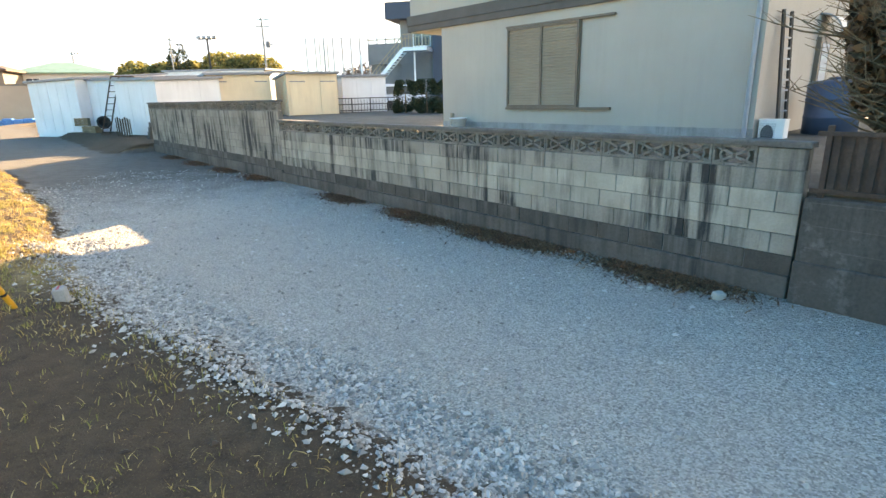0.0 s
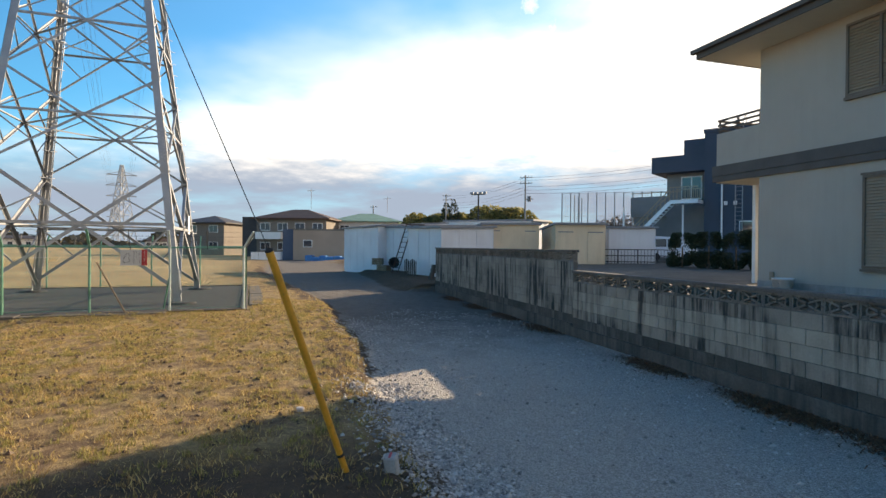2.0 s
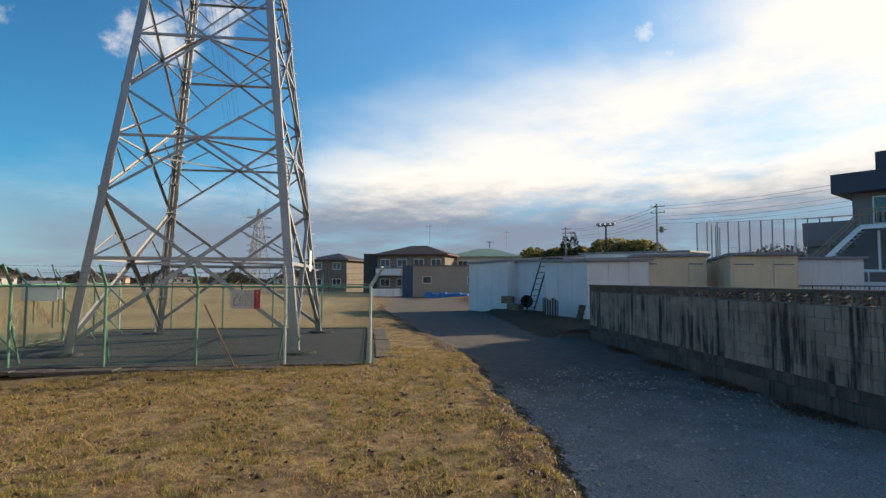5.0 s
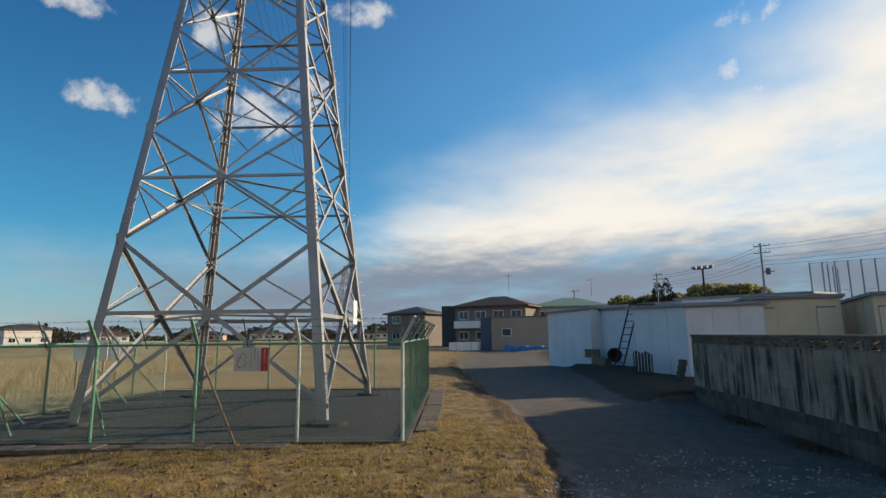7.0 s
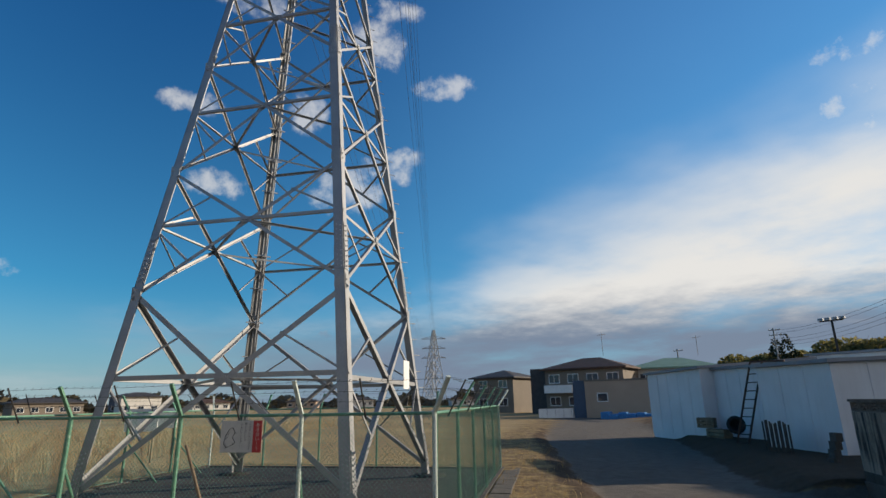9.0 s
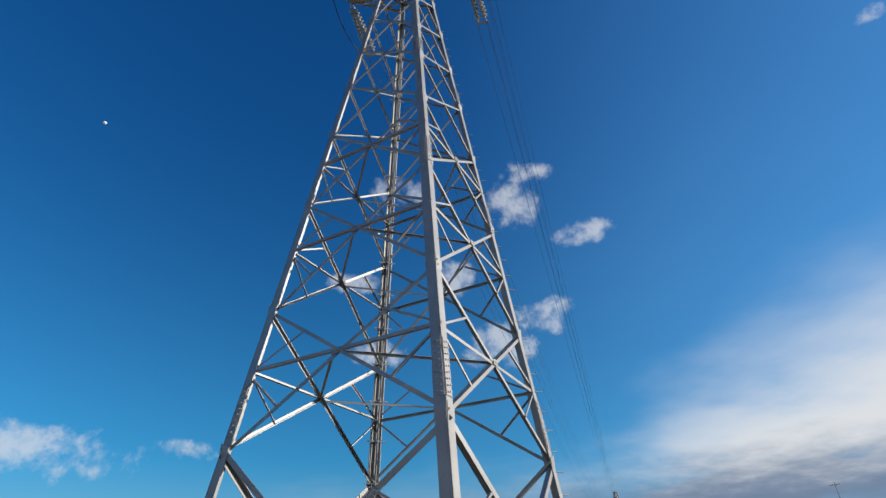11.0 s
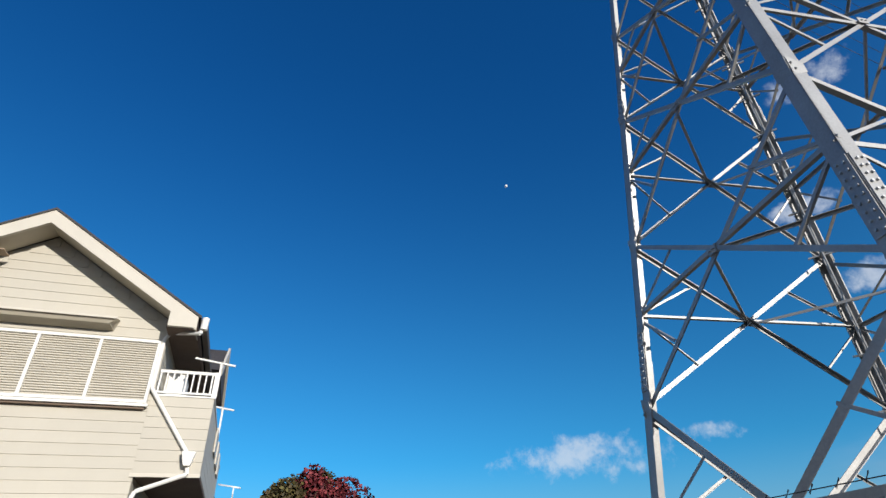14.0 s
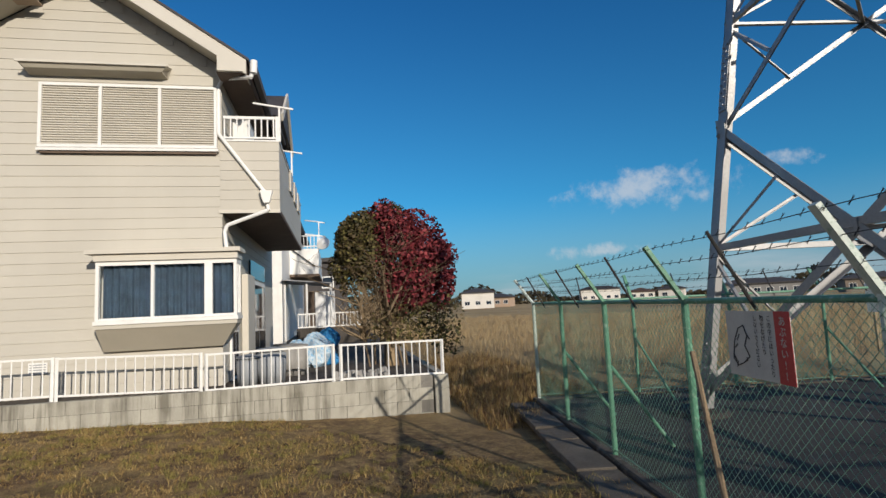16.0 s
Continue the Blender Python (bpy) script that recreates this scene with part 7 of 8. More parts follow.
def utility_pole(p, h, label, arms=2, drum=True):
    p = Vector(p)
    root = thing("utility_pole", label, "utility pole", "utility poles", at=p)
    part("pole", Shape().rod(p - Vector((0, 0, 0.5)), p + Vector((0, 0, h)), 0.19, 10, 0.12), CONCRETE, root)
    for k in range(arms):
        z = h - 0.4 - 1.0 * k
        a = part("crossarm", Shape().bar(p + Vector((-1.0, 0.2, z)), p + Vector((1.2, 0.2, z)), 0.1), BLACKROD, root)
        for x in (-0.9, -0.3, 0.5, 1.1):
            part("pin_insulator", Shape().rod(p + Vector((x, 0.2, z + 0.05)), p + Vector((x, 0.2, z + 0.3)), 0.06, 6), CERAMIC, a)
    if drum:
        part("transformer", Shape().rod(p + Vector((0.7, 0, h - 4.6)), p + Vector((0.7, 0, h - 3.7)), 0.33, 12), GREYWALL, root)
        part("bracket", Shape().bar(p + Vector((0, 0, h - 4.2)), p + Vector((1.5, 0, h - 4.2)), 0.1), BLACKROD, root)


utility_pole((-27.7, 92.3, 0), 14.3, "tall concrete utility pole with a transformer")
utility_pole((-56.3, 121.7, 0), 14.6, "concrete utility pole with crossarms far off", 2, False)
utility_pole((-75.0, 118.0, 0), 12.0, "concrete utility pole with crossarms far off", 1, False)
wires = Shape()
for dz in (0, -0.5, -1.6, -2.2, -2.8):
    catenary(wires, Vector((-27.7, 92.3, 13.9 + dz)), Vector((-56.3, 121.7, 14.1 + dz)), 0.9, 0.02, 12)
    catenary(wires, Vector((-27.7, 92.3, 13.9 + dz)), Vector((10.0, 74.0, 14.4 + dz)), 0.9, 0.02, 12)
solid("street_wires", wires, WIREM, "dark sagging service wires between utility poles", "power line")


def lamp_mast(p, h):
    p = Vector(p)
    root = thing("floodlight_mast", "dark floodlight mast with twin lamp heads", "floodlight", at=p)
    part("mast", Shape().rod(p, p + Vector((0, 0, h)), 0.12, 8), BLACKROD, root)
    part("crossbar", Shape().bar(p + Vector((-1.1, 0, h)), p + Vector((1.1, 0, h)), 0.12), BLACKROD, root)
    for x in (-1.0, -0.35, 0.35, 1.0):
        part("lamp_head", Shape().box(Matrix.Translation(p), x - 0.25, x + 0.25, -0.2, 0.2, h + 0.07, h + 0.35, 0.05), GREYPLASTIC, root)


lamp_mast((-29.3, 73.7, 0), 9.3)


def net_screen():
    root = thing("driving_net", "tall netting on slim poles round a sports ground", "net", at=(-17, 128, 0))
    a, b = Vector((-28.8, 126.8, 0)), Vector((-5.5, 129.4, 0))
    pts = [a.lerp(b, k / 12) for k in range(13)] + [a + Vector((2, 14 * k / 3, 0)) for k in range(1, 4)]
    for p in pts:
        part("net_pole", Shape().rod(p, p + Vector((0, 0, 14.4)), 0.14, 6), STEEL, root)
    for z in (4, 9, 14.3):
        part("cable", Shape().rod(a + Vector((0, 0, z)), b + Vector((0, 0, z)), 0.04, 4), STEEL, root)
    net = Shape()
    for k in range(90):
        p = a.lerp(b, k / 89)
        net.rod(p + Vector((0, 0, 1)), p + Vector((0, 0, 14.3)), 0.012, 3)
    for k in range(40):
        net.rod(a + Vector((0, 0, 1 + k * 0.34)), b + Vector((0, 0, 1 + k * 0.34)), 0.012, 3)
    part("netting", net, STEEL, root)


net_screen()


# ---- far pylon ----
def far_pylon(p, h, w):
    root = thing("far_pylon", "distant grey lattice power pylon", "pylon", at=p)
    p = Vector(p)
    body = Shape()
    R = lambda z: w / 2 * (1 - z / h * 0.9)
    zs = [h * (1 - 0.82 ** k) / (1 - 0.82 ** 9) for k in range(10)]
    C = lambda k, z: p + Vector((R(z) * (1, 1, -1, -1)[k % 4], R(z) * (1, -1, -1, 1)[k % 4], z))
    for k in range(4):
        body.bar(C(k, 0), C(k, h), 0.35)
        for z0, z1 in zip(zs, zs[1:]):
            body.bar(C(k, z0), C(k + 1, z1), 0.2).bar(C(k + 1, z0), C(k, z1), 0.2).bar(C(k, z1), C(k + 1, z1), 0.18)
    part("body", body, STEEL, root)
    for z in (0.62, 0.75, 0.88):
        part("cross_arm", Shape().bar(p + ACROSS * 7 + Vector((0, 0, h * z)), p - ACROSS * 7 + Vector((0, 0, h * z)), 0.4).bar(p + ACROSS * 7 + Vector((0, 0, h * z)), p + Vector((0, 0, h * z + 2)), 0.25).bar(p - ACROSS * 7 + Vector((0, 0, h * z)), p + Vector((0, 0, h * z + 2)), 0.25), STEEL, root)


far_pylon((-274.2, 187.3, 0), 43, 11)
far_pylon((-480, 322, 0), 42, 11)


# ---- trees and woods farther off ----
def round_tree(p, r, h, rng, label, leaf, n=900, size=0.5):
    root = thing("tree", label, "tree", "far trees", at=p)
    p = Vector(p)
    part("trunk", Shape().rod(p - Vector((0, 0, 0.3)), p + Vector((0, 0, h * 0.55)), r * 0.06, 7, r * 0.03), BARK, root)
    part("limb_mass", branches(rng, p + Vector((0, 0, h * 0.25)), p + Vector((0, 0, h * 0.8)), 14, r * 0.45, r * 0.05), BARK, root)
    part("crown", leaf_cloud(rng, n, p + Vector((0, 0, h * 0.58)), (r, r, h * 0.42), size, shell=0.55), leaf, root)


rng_far = random.Random(31)
for x, y, r, h in ((-72, 138, 6, 10.5), (-66, 139, 5.5, 11.2), (-60, 138, 4.5, 11.5), (-50, 137, 7.5, 12.5), (-44, 138, 7, 12), (-76, 140, 5, 9.5), (-39, 150, 6, 8.5)):
    round_tree((x, y, 0), r, h, rng_far, "rounded yellow-green tree beyond the sheds", WOODSLEAF, 4200, 0.85)
for x, y, h in ((-58.5, 132, 12.8), (-61.5, 133, 12.2)):
    round_tree((x, y, 0), 1.7, h * 1.1, rng_far, "narrow dark conifer beyond the sheds", HEDGELEAF, 700, 0.6)
for x, y, r, h in ((-14, 138, 6, 10), (-19, 140, 5, 9), (-8, 136, 6, 9.5)):
    round_tree((x, y, 0), r, h, rng_far, "bare brown winter tree behind the netting", BAREWOOD, 900, 0.7)
for x, y, r, h in ((-93, 84, 3.5, 7.5), (-78, 74, 2.4, 4.5), (-100, 86, 4, 6)):
    round_tree((x, y, 0), r, h, rng_far, "bare brown winter tree at the field's edge", BAREWOOD, 800, 0.5)


def woods():
    """A far belt of trees all round the fields."""
    rng = random.Random(17)
    sh = Shape()
    for k in range(20000):
        a = rng.uniform(-0.4, 3.6)            # around the west and south
        rr = rng.uniform(230, 330)
        c = Vector((-15 - rr * math.sin(a) * 1.0, 12 + rr * math.cos(a), 0))
        hill = 2.2 + 3.6 * (0.5 + 0.5 * math.sin(a * 9)) * (0.5 + 0.5 * math.sin(a * 23 + 1)) + 1.5 * math.sin(a * 57)
        c.z = rng.random() ** 0.8 * max(2.2, hill * 1.45)
        u = Vector((rng.gauss(0, 1), rng.gauss(0, 1), rng.gauss(0, 1))).normalized()
        v = u.orthogonal().normalized()
        s = rng.uniform(0.7, 1.7)
        sh.add([c - u * s, c + v * s * 0.7, c + u * s, c - v * s * 0.7], [(0, 1, 2, 3)])
    solid("woods", sh, FARLEAF, "low belt of distant winter woods", "woods", kind="stuff")


woods()
rng_h = random.Random(40)
FAR_HOUSES = ((-128, -84, 9, PALEWALL, ROOFTILE), (-150, -92, 8, BEIGEWALL, ROOFTILE), (-195, -81, 14, PALEWALL, ROOFTILE), (-188, -60, 8, PALEWALL, ROOFBROWN), (-150, -22, 16, GREYWALL, ROOFTILE), (-163, 0, 14, BROWNWALL, ROOFTILE),
              (-178, 22, 10, PALEWALL, ROOFTILE), (-205, 45, 12, PALEWALL, ROOFBROWN), (-215, 80, 11, BEIGEWALL, ROOFTILE), (-220, 105, 13, PALEWALL, ROOFTILE), (-205, 150, 12, PALEWALL, ROOFBROWN), (-190, 20, 9, BLUETANK, ROOFTILE), (-172, -45, 7, PALEWALL, ROOFTILE))
for x, y, w, wl_, rf_ in FAR_HOUSES:
    a = math.atan2(-(x + 12), y - 10) + rng_h.uniform(-0.3, 0.3)
    far_house("distant_house", (x, y), (math.cos(a), math.sin(a)), w, 7, rng_h.choice((2.9, 3.2, 4.6)), 1.2, wl_, rf_, "distant low house beyond the dry field", True, 1)
# long pipe-frame greenhouse and white sheets standing in the field
for (x, y) in ((-27.0, 9.6), (-29.6, 10.6)):
    m = frame2((x, y), (0.62, 0.78))
    b = thing("field_board", "white board standing on posts in the field", "board", "field boards", at=m.translation)
    part("panel", Shape().box(m, 0, 1.1, 0, 0.03, 1.05, 1.75), WHITEPAINT, b)
    for xx in (0.1, 0.95):
        part("post", Shape().box(m, xx, xx + 0.05, 0.032, 0.08, 0.1, 1.7), WOOD, b)


# ---- next house row beyond the siding house ----
def white_row_house():
    m = HN
    root = thing("white_row_house", "white two-storey house end beyond the siding house", "house", at=HN @ Vector((3.9, 24, 0.8)))
    part("wall", Shape().box(m, 3.90, 12, 21.5, 36, 0.5, 6.2), WHITEPAINT, root)
    part("roof", Shape().box(m, 3.5, 12.5, 21.0, 36.5, 6.204, 6.4), ROOFTILE, root)
    bal = part("balcony", Shape().box(m, 2.62, 3.89, 25.0, 31, 3.62, 4.76), WHITEPAINT, root)
    part("balcony_floor", Shape().box(m, 2.60, 3.89, 24.98, 31.02, 3.50, 3.616), DARKBROWN, bal)
    for z in (4.85, 5.32):
        part("balcony_rail", Shape().box(m, 2.62, 3.89, 25.0, 25.05, z, z + 0.05), WHITEPAINT, bal)
    for k in range(9):
        part("baluster", Shape().box(m, 2.64 + k * 0.15, 2.67 + k * 0.15, 25.0, 25.04, 4.762, 5.32), WHITEPAINT, bal)
    part("pole_post", Shape().box(m, 2.56, 2.61, 25.0, 25.05, 4.7, 6.0), WHITEPAINT, bal)
    for z in (5.35, 5.98):
        part("clothes_pole_arm", Shape().bar(m @ Vector((2.30, 25.02, z - 0.05)), m @ Vector((3.2, 25.02, z + 0.08)), 0.05), WHITEPAINT, bal)
    dish = Shape().lathe(m @ pose(2.42, 24.9, 5.0, 70, 0, 20), [(0.02, 0.10), (0.18, 0.05), (0.30, -0.02), (0.31, -0.05), (0.16, 0.02), (0.02, 0.06)], 16)
    part("satellite_dish", dish, WHITEPAINT, bal, "small white satellite dish")
    part("downpipe", Shape().rod(m @ Vector((3.75, 24.9, 4.7)), m @ Vector((2.78, 24.9, 3.95)), 0.03, 6), BLACKROD, root)
    part("awning", Shape().add([m @ Vector(p) for p in ((3.89, 21.2, 3.16), (2.05, 21.2, 2.98), (2.05, 24.4, 2.98), (3.89, 24.4, 3.16), (3.89, 21.2, 3.20), (2.05, 21.2, 3.02), (2.05, 24.4, 3.02), (3.89, 24.4, 3.20))], [(3, 2, 1, 0), (4, 5, 6, 7), (0, 1, 5, 4), (1, 2, 6, 5), (2, 3, 7, 6), (3, 0, 4, 7)]), SHEDROOF, root)
    for x in (2.1, 3.0, 3.8):
        part("awning_post", Shape().bar(m @ Vector((x, 21.3, 0.8)), m @ Vector((x, 21.3, 3.0)), 0.06), WHITEPAINT, root)
    # the doorway is a dark panel, the opening's dimness put into its colour
    part("doorway", Shape().box(m, 2.74, 3.10, 21.9, 21.95, 0.8, 2.72), DARKBROWN, root)
    part("screen", Shape().box(m, 1.95, 2.70, 21.8, 21.86, 0.8, 2.70), SHEDWHITE, root)


def far_dark_house():
    root = thing("dark_house", "dark grey house end behind the yards", "house", at=HN @ Vector((4, 42, 0.5)))
    part("wall", Shape().box(HN, 1.0, 12, 42, 50, 0.3, 5.6), ROOFTILE, root)
    part("roof", Shape().box(HN, 0.6, 12.4, 41.6, 50.4, 5.604, 5.9), ROOFTILE, root)
    w = part("window", Shape().box(HN, 2.0, 2.9, 41.94, 41.996, 3.6, 4.5), WHITEPAINT, root)
    part("pane", Shape().box(HN, 2.08, 2.82, 41.93, 41.938, 3.68, 4.42), DARKGLASS, w)


far_dark_house()
white_row_house()
rw = thing("garden_railing", "white garden railing farther along the yards", "railing", at=HN @ Vector((2, 20.0, 0.8)))
for z in (1.38, 1.84):
    part("rail", Shape().box(HN, 1.0, 3.25, 20.0, 20.04, z, z + 0.045), WHITEPAINT, rw)
for k in range(18):
    part("baluster", Shape().box(HN, 1.02 + k * 0.13, 1.045 + k * 0.13, 20.005, 20.035, 1.426, 1.838), WHITEPAINT, rw)
part("base_wall", Shape().box(HN, 0.95, 3.3, 19.96, 20.10, 0.7, 1.36), DARKWALL, rw, "dark low wall")


# ---- guy wire with its yellow cover, survey peg ----
def guy_wire():
    base, top = Vector((-3.606, 4.26, 0.06)), Vector((-3.58, 3.40, 1.73))
    d = (top - base).normalized()
    root = thing("guy_wire", "black guy wire with a worn yellow plastic cover", "guy wire", at=base)
    side = d.orthogonal().normalized()
    up = d.cross(side)
    cover = Shape()
    n, r = 16, 0.024
    m = Matrix.Translation(base) @ d.to_track_quat("Z", "Y").to_matrix().to_4x4()
    L = (top - base).length
    cover.lathe(m, [(r, -0.1), (r, 0.02), (r * 1.02, L * 0.5), (r, L - 0.03), (r * 0.96, L), (r * 0.75, L), (r * 0.72, L - 0.05)], n)
    c = part("cover", cover, YELLOW, root, "worn yellow plastic tube", smooth=True)
    for t in (0.16, 0.48, 0.76):
        part("bolt_hole", Shape().lathe(m @ pose(0, 0, L * t) , [(r * 1.015, -0.008), (r * 1.04, 0), (r * 1.015, 0.008)], n), YELLOW, c)
    part("band", Shape().lathe(m @ pose(0, 0, 0.20), [(r * 1.01, -0.012), (r * 1.08, -0.012), (r * 1.08, 0.012), (r * 1.01, 0.012)], n), TYRE, c)
    part("cap", Shape().lathe(m @ pose(0, 0, L), [(r * 1.03, -0.012), (r * 1.04, 0.0), (r * 0.45, 0.010), (0.006, 0.016)], n), TYRE, c, "black rubber cap")
    part("wire", Shape().rod(top + d * 0.005, top + Vector((-0.42, -0.10, 0.90)) * 9.0, 0.0030, 8), WIREM, root)


guy_wire()
pg = thing("survey_peg", "grey concrete boundary peg with a red mark", "peg", at=(-3.30, 4.41, 0.06))
m = pose(-3.30, 4.41, float(ground_height(np.array([-3.30]), np.array([4.41]))[0]) - 0.01, 6, -8, 20)
part("body", Shape().box(m, -0.05, 0.05, -0.05, 0.05, -0.1, 0.13, 0.012), CONCRETE, pg)
part("mark", Shape().box(m, -0.01, 0.01, -0.04, 0.04, 0.131, 0.134), SIGNRED, pg)


# ---- loose ground cover ----
def scatter_blades(name, n, place, height, width, lean, mat, label, seed):
    """Joined blades of grass: place(k) gives arrays x, y; every blade is a bent strip of two quads."""
    rs = np.random.RandomState(seed)
    x, y = place(rs, n)
    n = len(x)
    z = ground_height(x, y) - 0.01
    h = height[0] + (height[1] - height[0]) * rs.rand(n) ** 1.6
    a, b = rs.rand(n) * 2 * np.pi, rs.rand(n) * 2 * np.pi
    l = lean[0] + (lean[1] - lean[0]) * rs.rand(n)
    w = width * (0.6 + 0.8 * rs.rand(n))
    dx, dy = np.cos(b) * l * h, np.sin(b) * l * h
    wx, wy = np.cos(a) * w / 2, np.sin(a) * w / 2
    up = np.sqrt(np.maximum(0.02, 1 - np.minimum(l, 0.98) ** 2)) * h
    base = np.stack([x, y, z], 1)
    W = np.stack([wx, wy, np.zeros(n)], 1)
    mid_ = base + np.stack([dx * 0.35, dy * 0.35, up * 0.6], 1)
    tip = base + np.stack([dx, dy, up], 1)
    V = np.stack([base - W, base + W, mid_ + W * 0.8, mid_ - W * 0.8, tip], 1).reshape(-1, 3)
    i = np.arange(n)[:, None] * 5
    me = bpy.data.meshes.new(name)
    faces = (i + np.array([[0, 1, 2, 3]])).tolist() + (i + np.array([[3, 2, 4]])).tolist()
    me.from_pydata(V.tolist(), [], faces)
    me.materials.append(mat)
    return tagged(new(name, me), label, "grass", kind="stuff")


def clear_of_things(x, y):
    """Off the lane, out of the compound and off the yards."""
    s, d, off, right = lane_mask(x, y)
    tx, ty = x + 18.1, y - 11.6
    inside = np.maximum(np.abs(tx + ty), np.abs(tx - ty)) / 1.414 < 4.55
    c_s, c_d = (x - H2_C.x) * H2_U.x + (y - H2_C.y) * H2_U.y, (x - H2_C.x) * H2_N.x + (y - H2_C.y) * H2_N.y
    yard = (c_d > 9.08) & (c_s > -0.05)
    return (off > 0.1) & ~inside & ~yard


def sown(x, y, rs):
    """Few blades grow on the trodden soil at the lane's near end."""
    s = (x - WALL_O.x) * WALL_A.x + (y - WALL_O.y) * WALL_A.y
    return rs.rand(len(x)) < 0.16 + 0.84 * smooth(s, -7.2, -4.6)


def in_plot(x0, x1, y0, y1, clump, thr):
    def place(rs, n):
        x, y = x0 + (x1 - x0) * rs.rand(n), y0 + (y1 - y0) * rs.rand(n)
        c = np.sin(x * 2.3 + np.sin(y * 1.7) * 2) + np.sin(y * 2.9 + np.sin(x * 1.3) * 2) + 0.8 * np.sin(x * 6.1 + y * 4.3)
        keep = clear_of_things(x, y) & sown(x, y, rs) & (c * clump + rs.randn(n) * 0.6 > thr)
        return x[keep], y[keep]
    return place


scatter_blades("dry_grass", 200000, in_plot(-15, 2.5, -1.5, 14, 0.8, 0.35), (0.03, 0.11), 0.007, (0.7, 0.99), STRAW, "short dry straw-coloured grass on the plot", 1)
scatter_blades("green_grass", 170000, in_plot(-15, 1.5, 0.5, 13, 1.1, 1.25), (0.02, 0.085), 0.006, (0.1, 0.7), GREENGRASS, "sparse yellow-green grass tufts on the plot", 2)
def in_tufts(x0, x1, y0, y1, tufts, spread):
    def place(rs, n):
        cx, cy = x0 + (x1 - x0) * rs.rand(tufts), y0 + (y1 - y0) * rs.rand(tufts)
        k = rs.randint(0, tufts, n)
        x, y = cx[k] + rs.randn(n) * spread, cy[k] + rs.randn(n) * spread
        keep = clear_of_things(x, y) & sown(x, y, rs)
        return x[keep], y[keep]
    return place


scatter_blades("grass_tuft", 130000, in_tufts(-15, 1.5, 0.0, 14, 3600, 0.032), (0.025, 0.085), 0.0065, (0.1, 0.75), GREENGRASS, "low yellow-green grass tufts on the plot", 12)
scatter_blades("straw_tuft", 150000, in_tufts(-15, 1.5, 0.0, 14, 5200, 0.055), (0.03, 0.095), 0.007, (0.4, 0.95), STRAW, "low clumps of dry straw on the plot", 13)
scatter_blades("straw_bits", 26000, in_plot(-6.5, 1.5, -0.5, 6.5, 0.4, 0.1), (0.02, 0.09), 0.005, (0.93, 0.995), STRAW, "short bits of straw lying on trodden soil", 9)
scatter_blades("dry_grass_strip", 22000, in_plot(-24, -9, 9, 26, 0.5, 0.2), (0.05, 0.18), 0.008, (0.3, 0.95), STRAW, "dry weeds between the lane and the mesh fence", 3)


def field_near(rs, n):
    x, y = -60 + 46 * rs.rand(n), -26 + 66 * rs.rand(n)
    tx, ty = x + 18.1, y - 11.6
    q = np.maximum(np.abs(tx + ty), np.abs(tx - ty)) / 1.414
    s, d, off, right = lane_mask(x, y)
    c_s, c_d = (x - H2_C.x) * H2_U.x + (y - H2_C.y) * H2_U.y, (x - H2_C.x) * H2_N.x + (y - H2_C.y) * H2_N.y
    keep = (q > 4.9) & (off > 3.2) & ~((c_s > -0.3) & (c_d > 8)) & (c_d > 11.0) & (rs.rand(n) < np.clip(1.3 - np.hypot(x + 20, y - 8) / 60, 0.25, 1))
    return x[keep], y[keep]


scatter_blades("reed_grass", 120000, field_near, (0.15, 0.55), 0.011, (0.1, 0.6), REED, "tall dry golden grass in the field", 4)


def brush_near(rs, n):
    s, d = -0.1 - 2.4 * rs.rand(n), 7.6 + 9 * rs.rand(n)
    p = np.stack([H2_C.x + H2_U.x * s + H2_N.x * d, H2_C.y + H2_U.y * s + H2_N.y * d], 1)
    keep = clear_of_things(p[:, 0], p[:, 1])
    return p[keep, 0], p[keep, 1]


scatter_blades("dry_weeds", 16000, brush_near, (0.06, 0.36), 0.008, (0.2, 0.9), STRAW, "pale dry weeds between yard wall and fence", 14)
scatter_blades("dead_weeds", 13000, brush_near, (0.04, 0.34), 0.009, (0.2, 0.95), DEADLEAF, "dead brown weeds between yard wall and fence", 5)


def stones(name, n, place, size, label, seed, mat=STONE):
    rs = np.random.RandomState(seed)
    x, y = place(rs, n)
    n = len(x)
    z = ground_height(x, y)
    o = np.array([[1, 0, 0], [-1, 0, 0], [0, 1, 0], [0, -1, 0], [0, 0, 1], [0, 0, -1]], float)
    s = size[0] + (size[1] - size[0]) * rs.rand(n) ** 2.5
    V = o[None] * (0.6 + 0.8 * rs.rand(n, 6, 1)) + rs.randn(n, 6, 3) * 0.18
    V = V * (s[:, None, None] * np.array([1.0, 0.85, 0.6]))
    a = rs.rand(n) * 6.28
    R = np.stack([np.stack([np.cos(a), -np.sin(a)], 1), np.stack([np.sin(a), np.cos(a)], 1)], 1)
    V[:, :, :2] = np.einsum("nij,nkj->nki", R, V[:, :, :2])
    V += np.stack([x, y, z + s * 0.2], 1)[:, None]
    f = np.array([[0, 2, 4], [2, 1, 4], [1, 3, 4], [3, 0, 4], [2, 0, 5], [1, 2, 5], [3, 1, 5], [0, 3, 5]])
    me = bpy.data.meshes.new(name)
    me.from_pydata(V.reshape(-1, 3).tolist(), [], (np.arange(n)[:, None, None] * 6 + f[None]).reshape(-1, 3).tolist())
    me.materials.append(mat)
    return tagged(new(name, me), label, "gravel", kind="stuff")


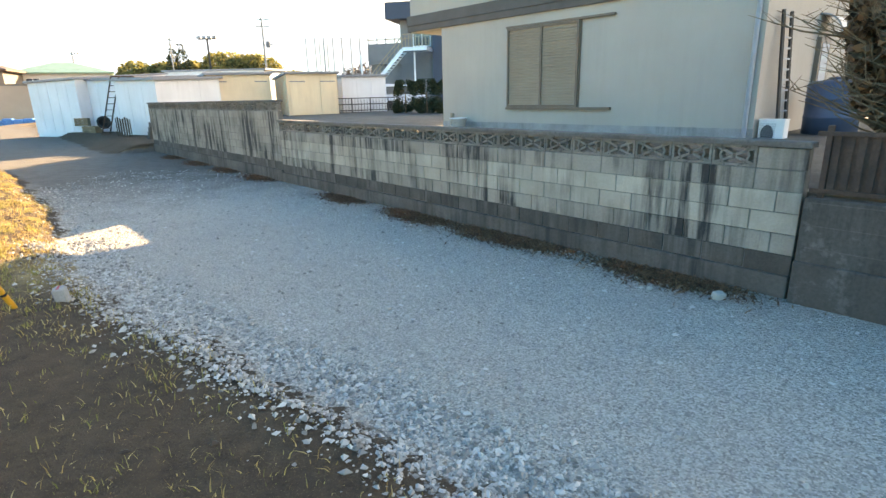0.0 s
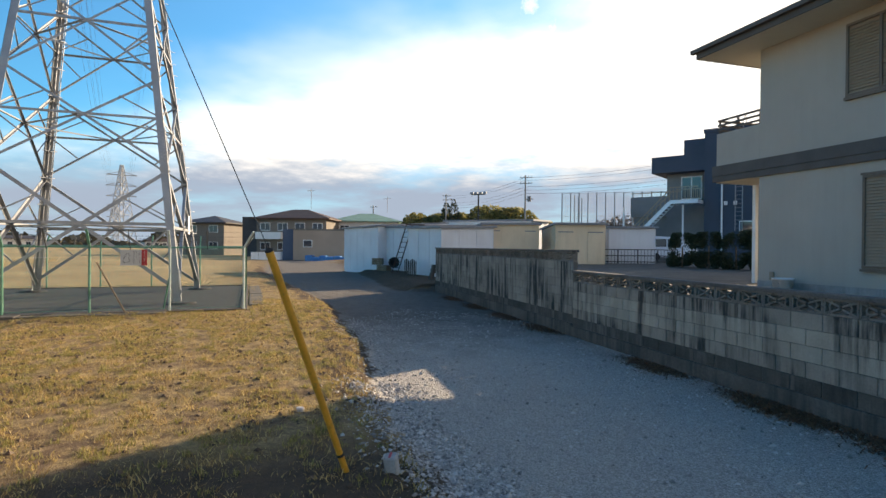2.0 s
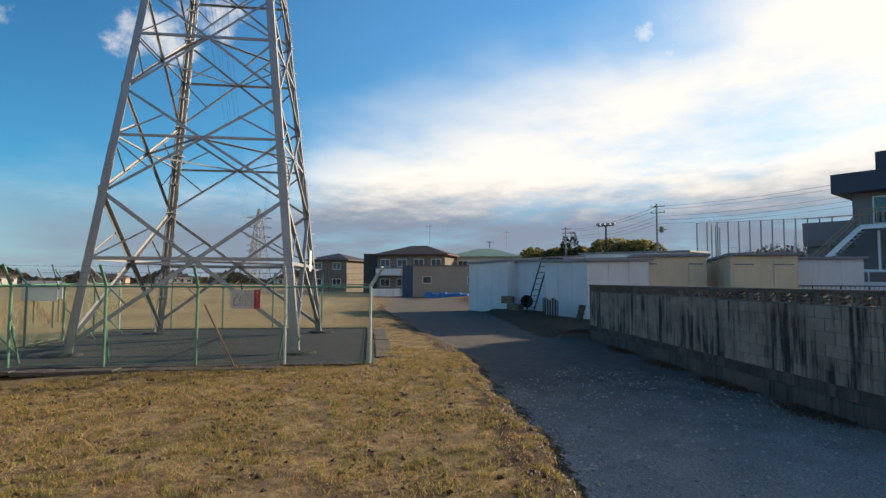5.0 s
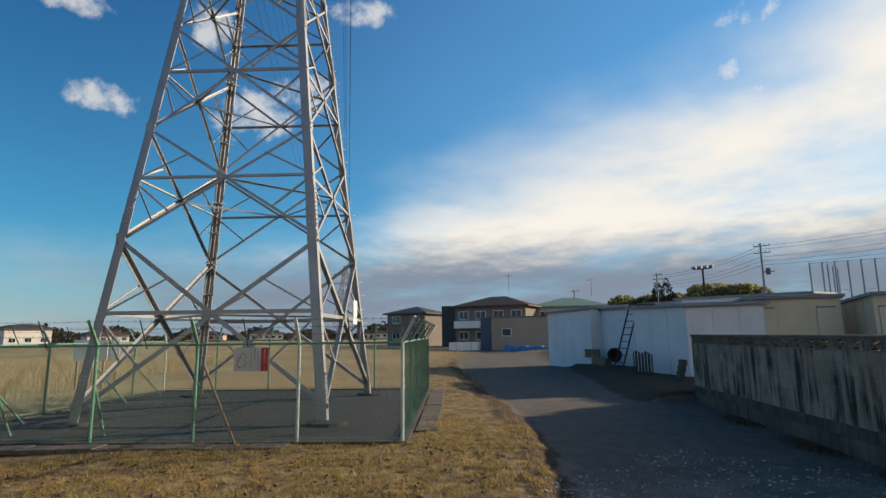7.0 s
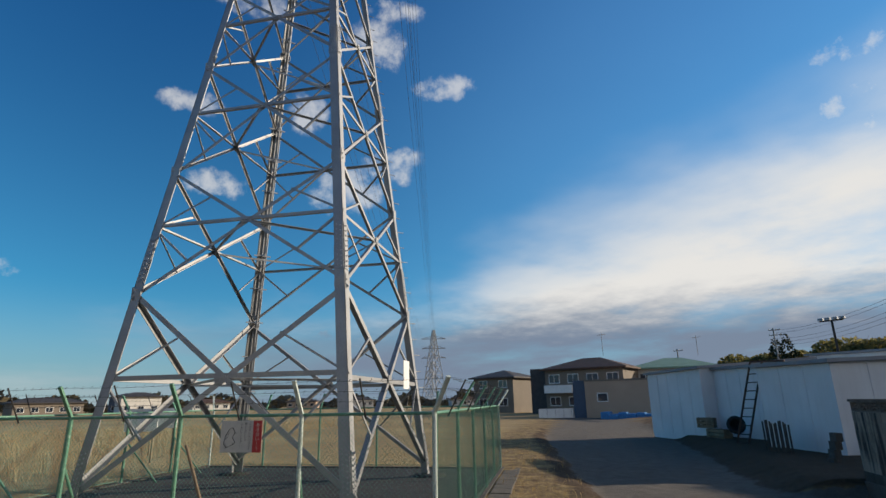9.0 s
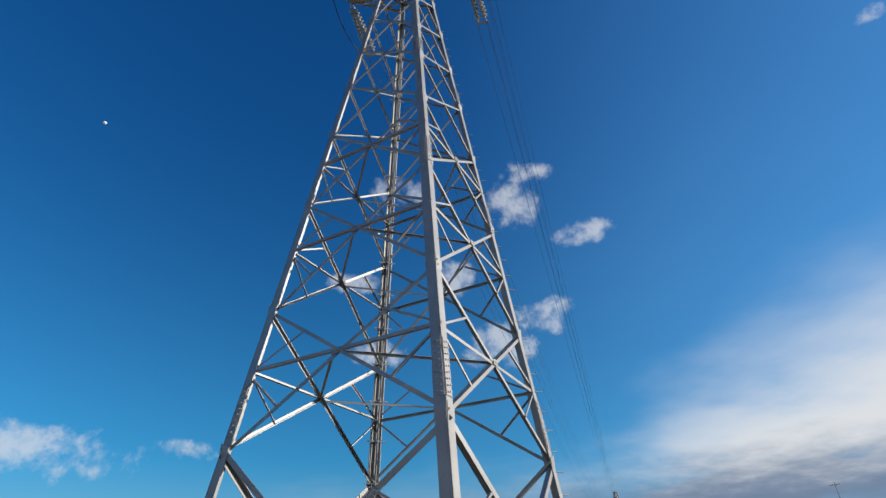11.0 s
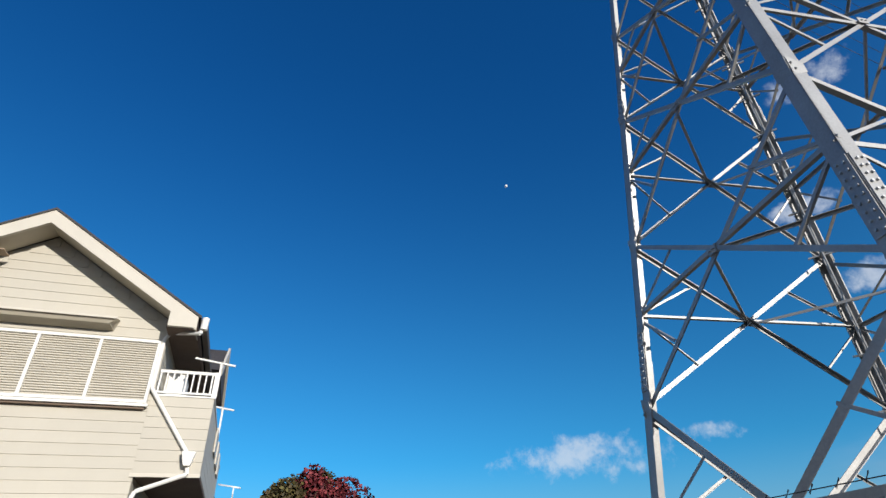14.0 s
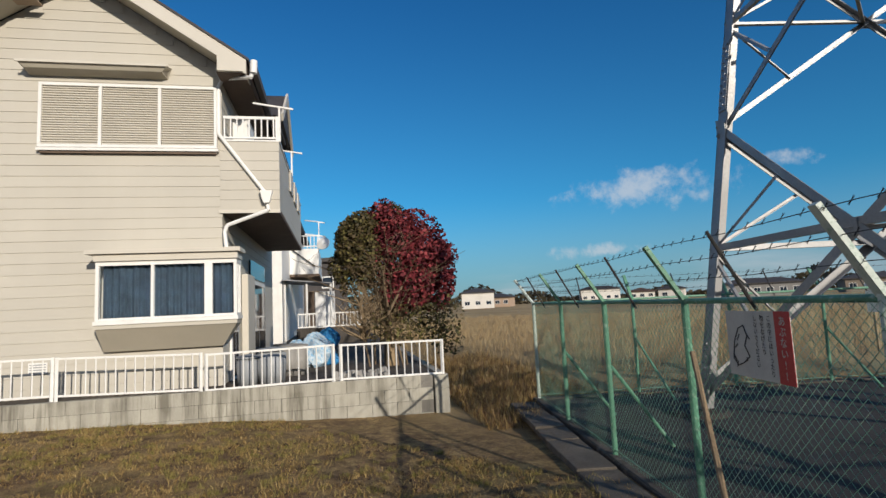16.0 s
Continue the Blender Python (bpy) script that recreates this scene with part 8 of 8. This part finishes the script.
def lane_stones(rs, n):
    x, y = -9 + 13 * rs.rand(n), 0.8 + 14 * rs.rand(n)
    s, d, off, right = lane_mask(x, y)
    keep = (off < 0.25) & (d > 0.05) & (rs.rand(n) < np.where(off > -0.5, 1.0, 0.22))
    return x[keep], y[keep]


def edge_stones(rs, n):
    s, t = -10.5 + 7.5 * rs.rand(n), rs.randn(n) * 0.22
    d = np.interp(s, (-16, -11, -9, -7, -5.5, -3, -0.3), (3.3, 3.5, 3.85, 4.3, 4.5, 4.6, 4.4)) + t - 0.05
    return WALL_O.x + WALL_A.x * s + WALL_B.x * d, WALL_O.y + WALL_A.y * s + WALL_B.y * d


stones("lane_gravel", 70000, lane_stones, (0.006, 0.028), "pale blue-grey crushed stone on the lane", 6)
stones("edge_gravel", 11000, edge_stones, (0.007, 0.030), "coarse pale crushed stone heaped along the lane's edge", 7)


CLOD = leaf_material("soil_clod", (0.045, 0.027, 0.018), (0.085, 0.052, 0.033), (0.14, 0.09, 0.055))
stones("soil_clods", 26000, in_plot(-15, 1.5, -0.5, 13, 0.5, 0.2), (0.008, 0.040), "dark crumbs and clods of soil among the grass", 15, CLOD)
stones("edge_chippings", 3000, edge_stones, (0.005, 0.014), "fine pale chippings along the lane's edge", 16)


def leaf_litter(rs, n):
    c = np.array([-9.3, -8.9, -7.4, -7.0, -6.6, -5.3, -5.0, -2.9, 1.0, 3.2, 5.5, 8.0])
    s = c[rs.randint(0, len(c), n)] + rs.randn(n) * 0.34
    d = 0.06 + np.abs(rs.randn(n)) * 0.19
    return WALL_O.x + WALL_A.x * s + WALL_B.x * d, WALL_O.y + WALL_A.y * s + WALL_B.y * d


scatter_blades("leaf_litter", 42000, leaf_litter, (0.03, 0.11), 0.018, (0.80, 0.97), LITTER, "dead leaves and pine litter along the wall's foot", 8)
rng_s = random.Random(3)
for s, d, q in ((-9.75, 0.42, 0.055), (-9.2, 0.6, 0.03), (-4.4, 5.5, 0.04), (-7.9, 2.7, 0.03), (-6.8, 1.9, 0.025)):
    p = lane(s, d)
    m = pose(p.x, p.y, float(ground_height(np.array([p.x]), np.array([p.y]))[0]) - 0.01, 8, 5, rng_s.random() * 90)
    solid("loose_stone", Shape().box(m, -q, q, -q * 0.8, q * 0.8, 0, q * 1.3, q * 0.3), STONE, "loose pale stone lying on the gravel", "stone", "loose stones")
# ---- the daytime moon ----
moon = Shape().lathe(Matrix.Translation(Vector((-8.7, 10.0, 2.1)) + Vector((-0.7188, -0.3080, 0.6233)) * 3600), [(10.0 * math.sin(math.pi * k / 10), -10.0 * math.cos(math.pi * k / 10)) for k in range(11)], 18)
solid("moon", moon, WHITEPAINT, "pale half moon in the daytime sky", "moon", smooth=True)
pieces_wall()
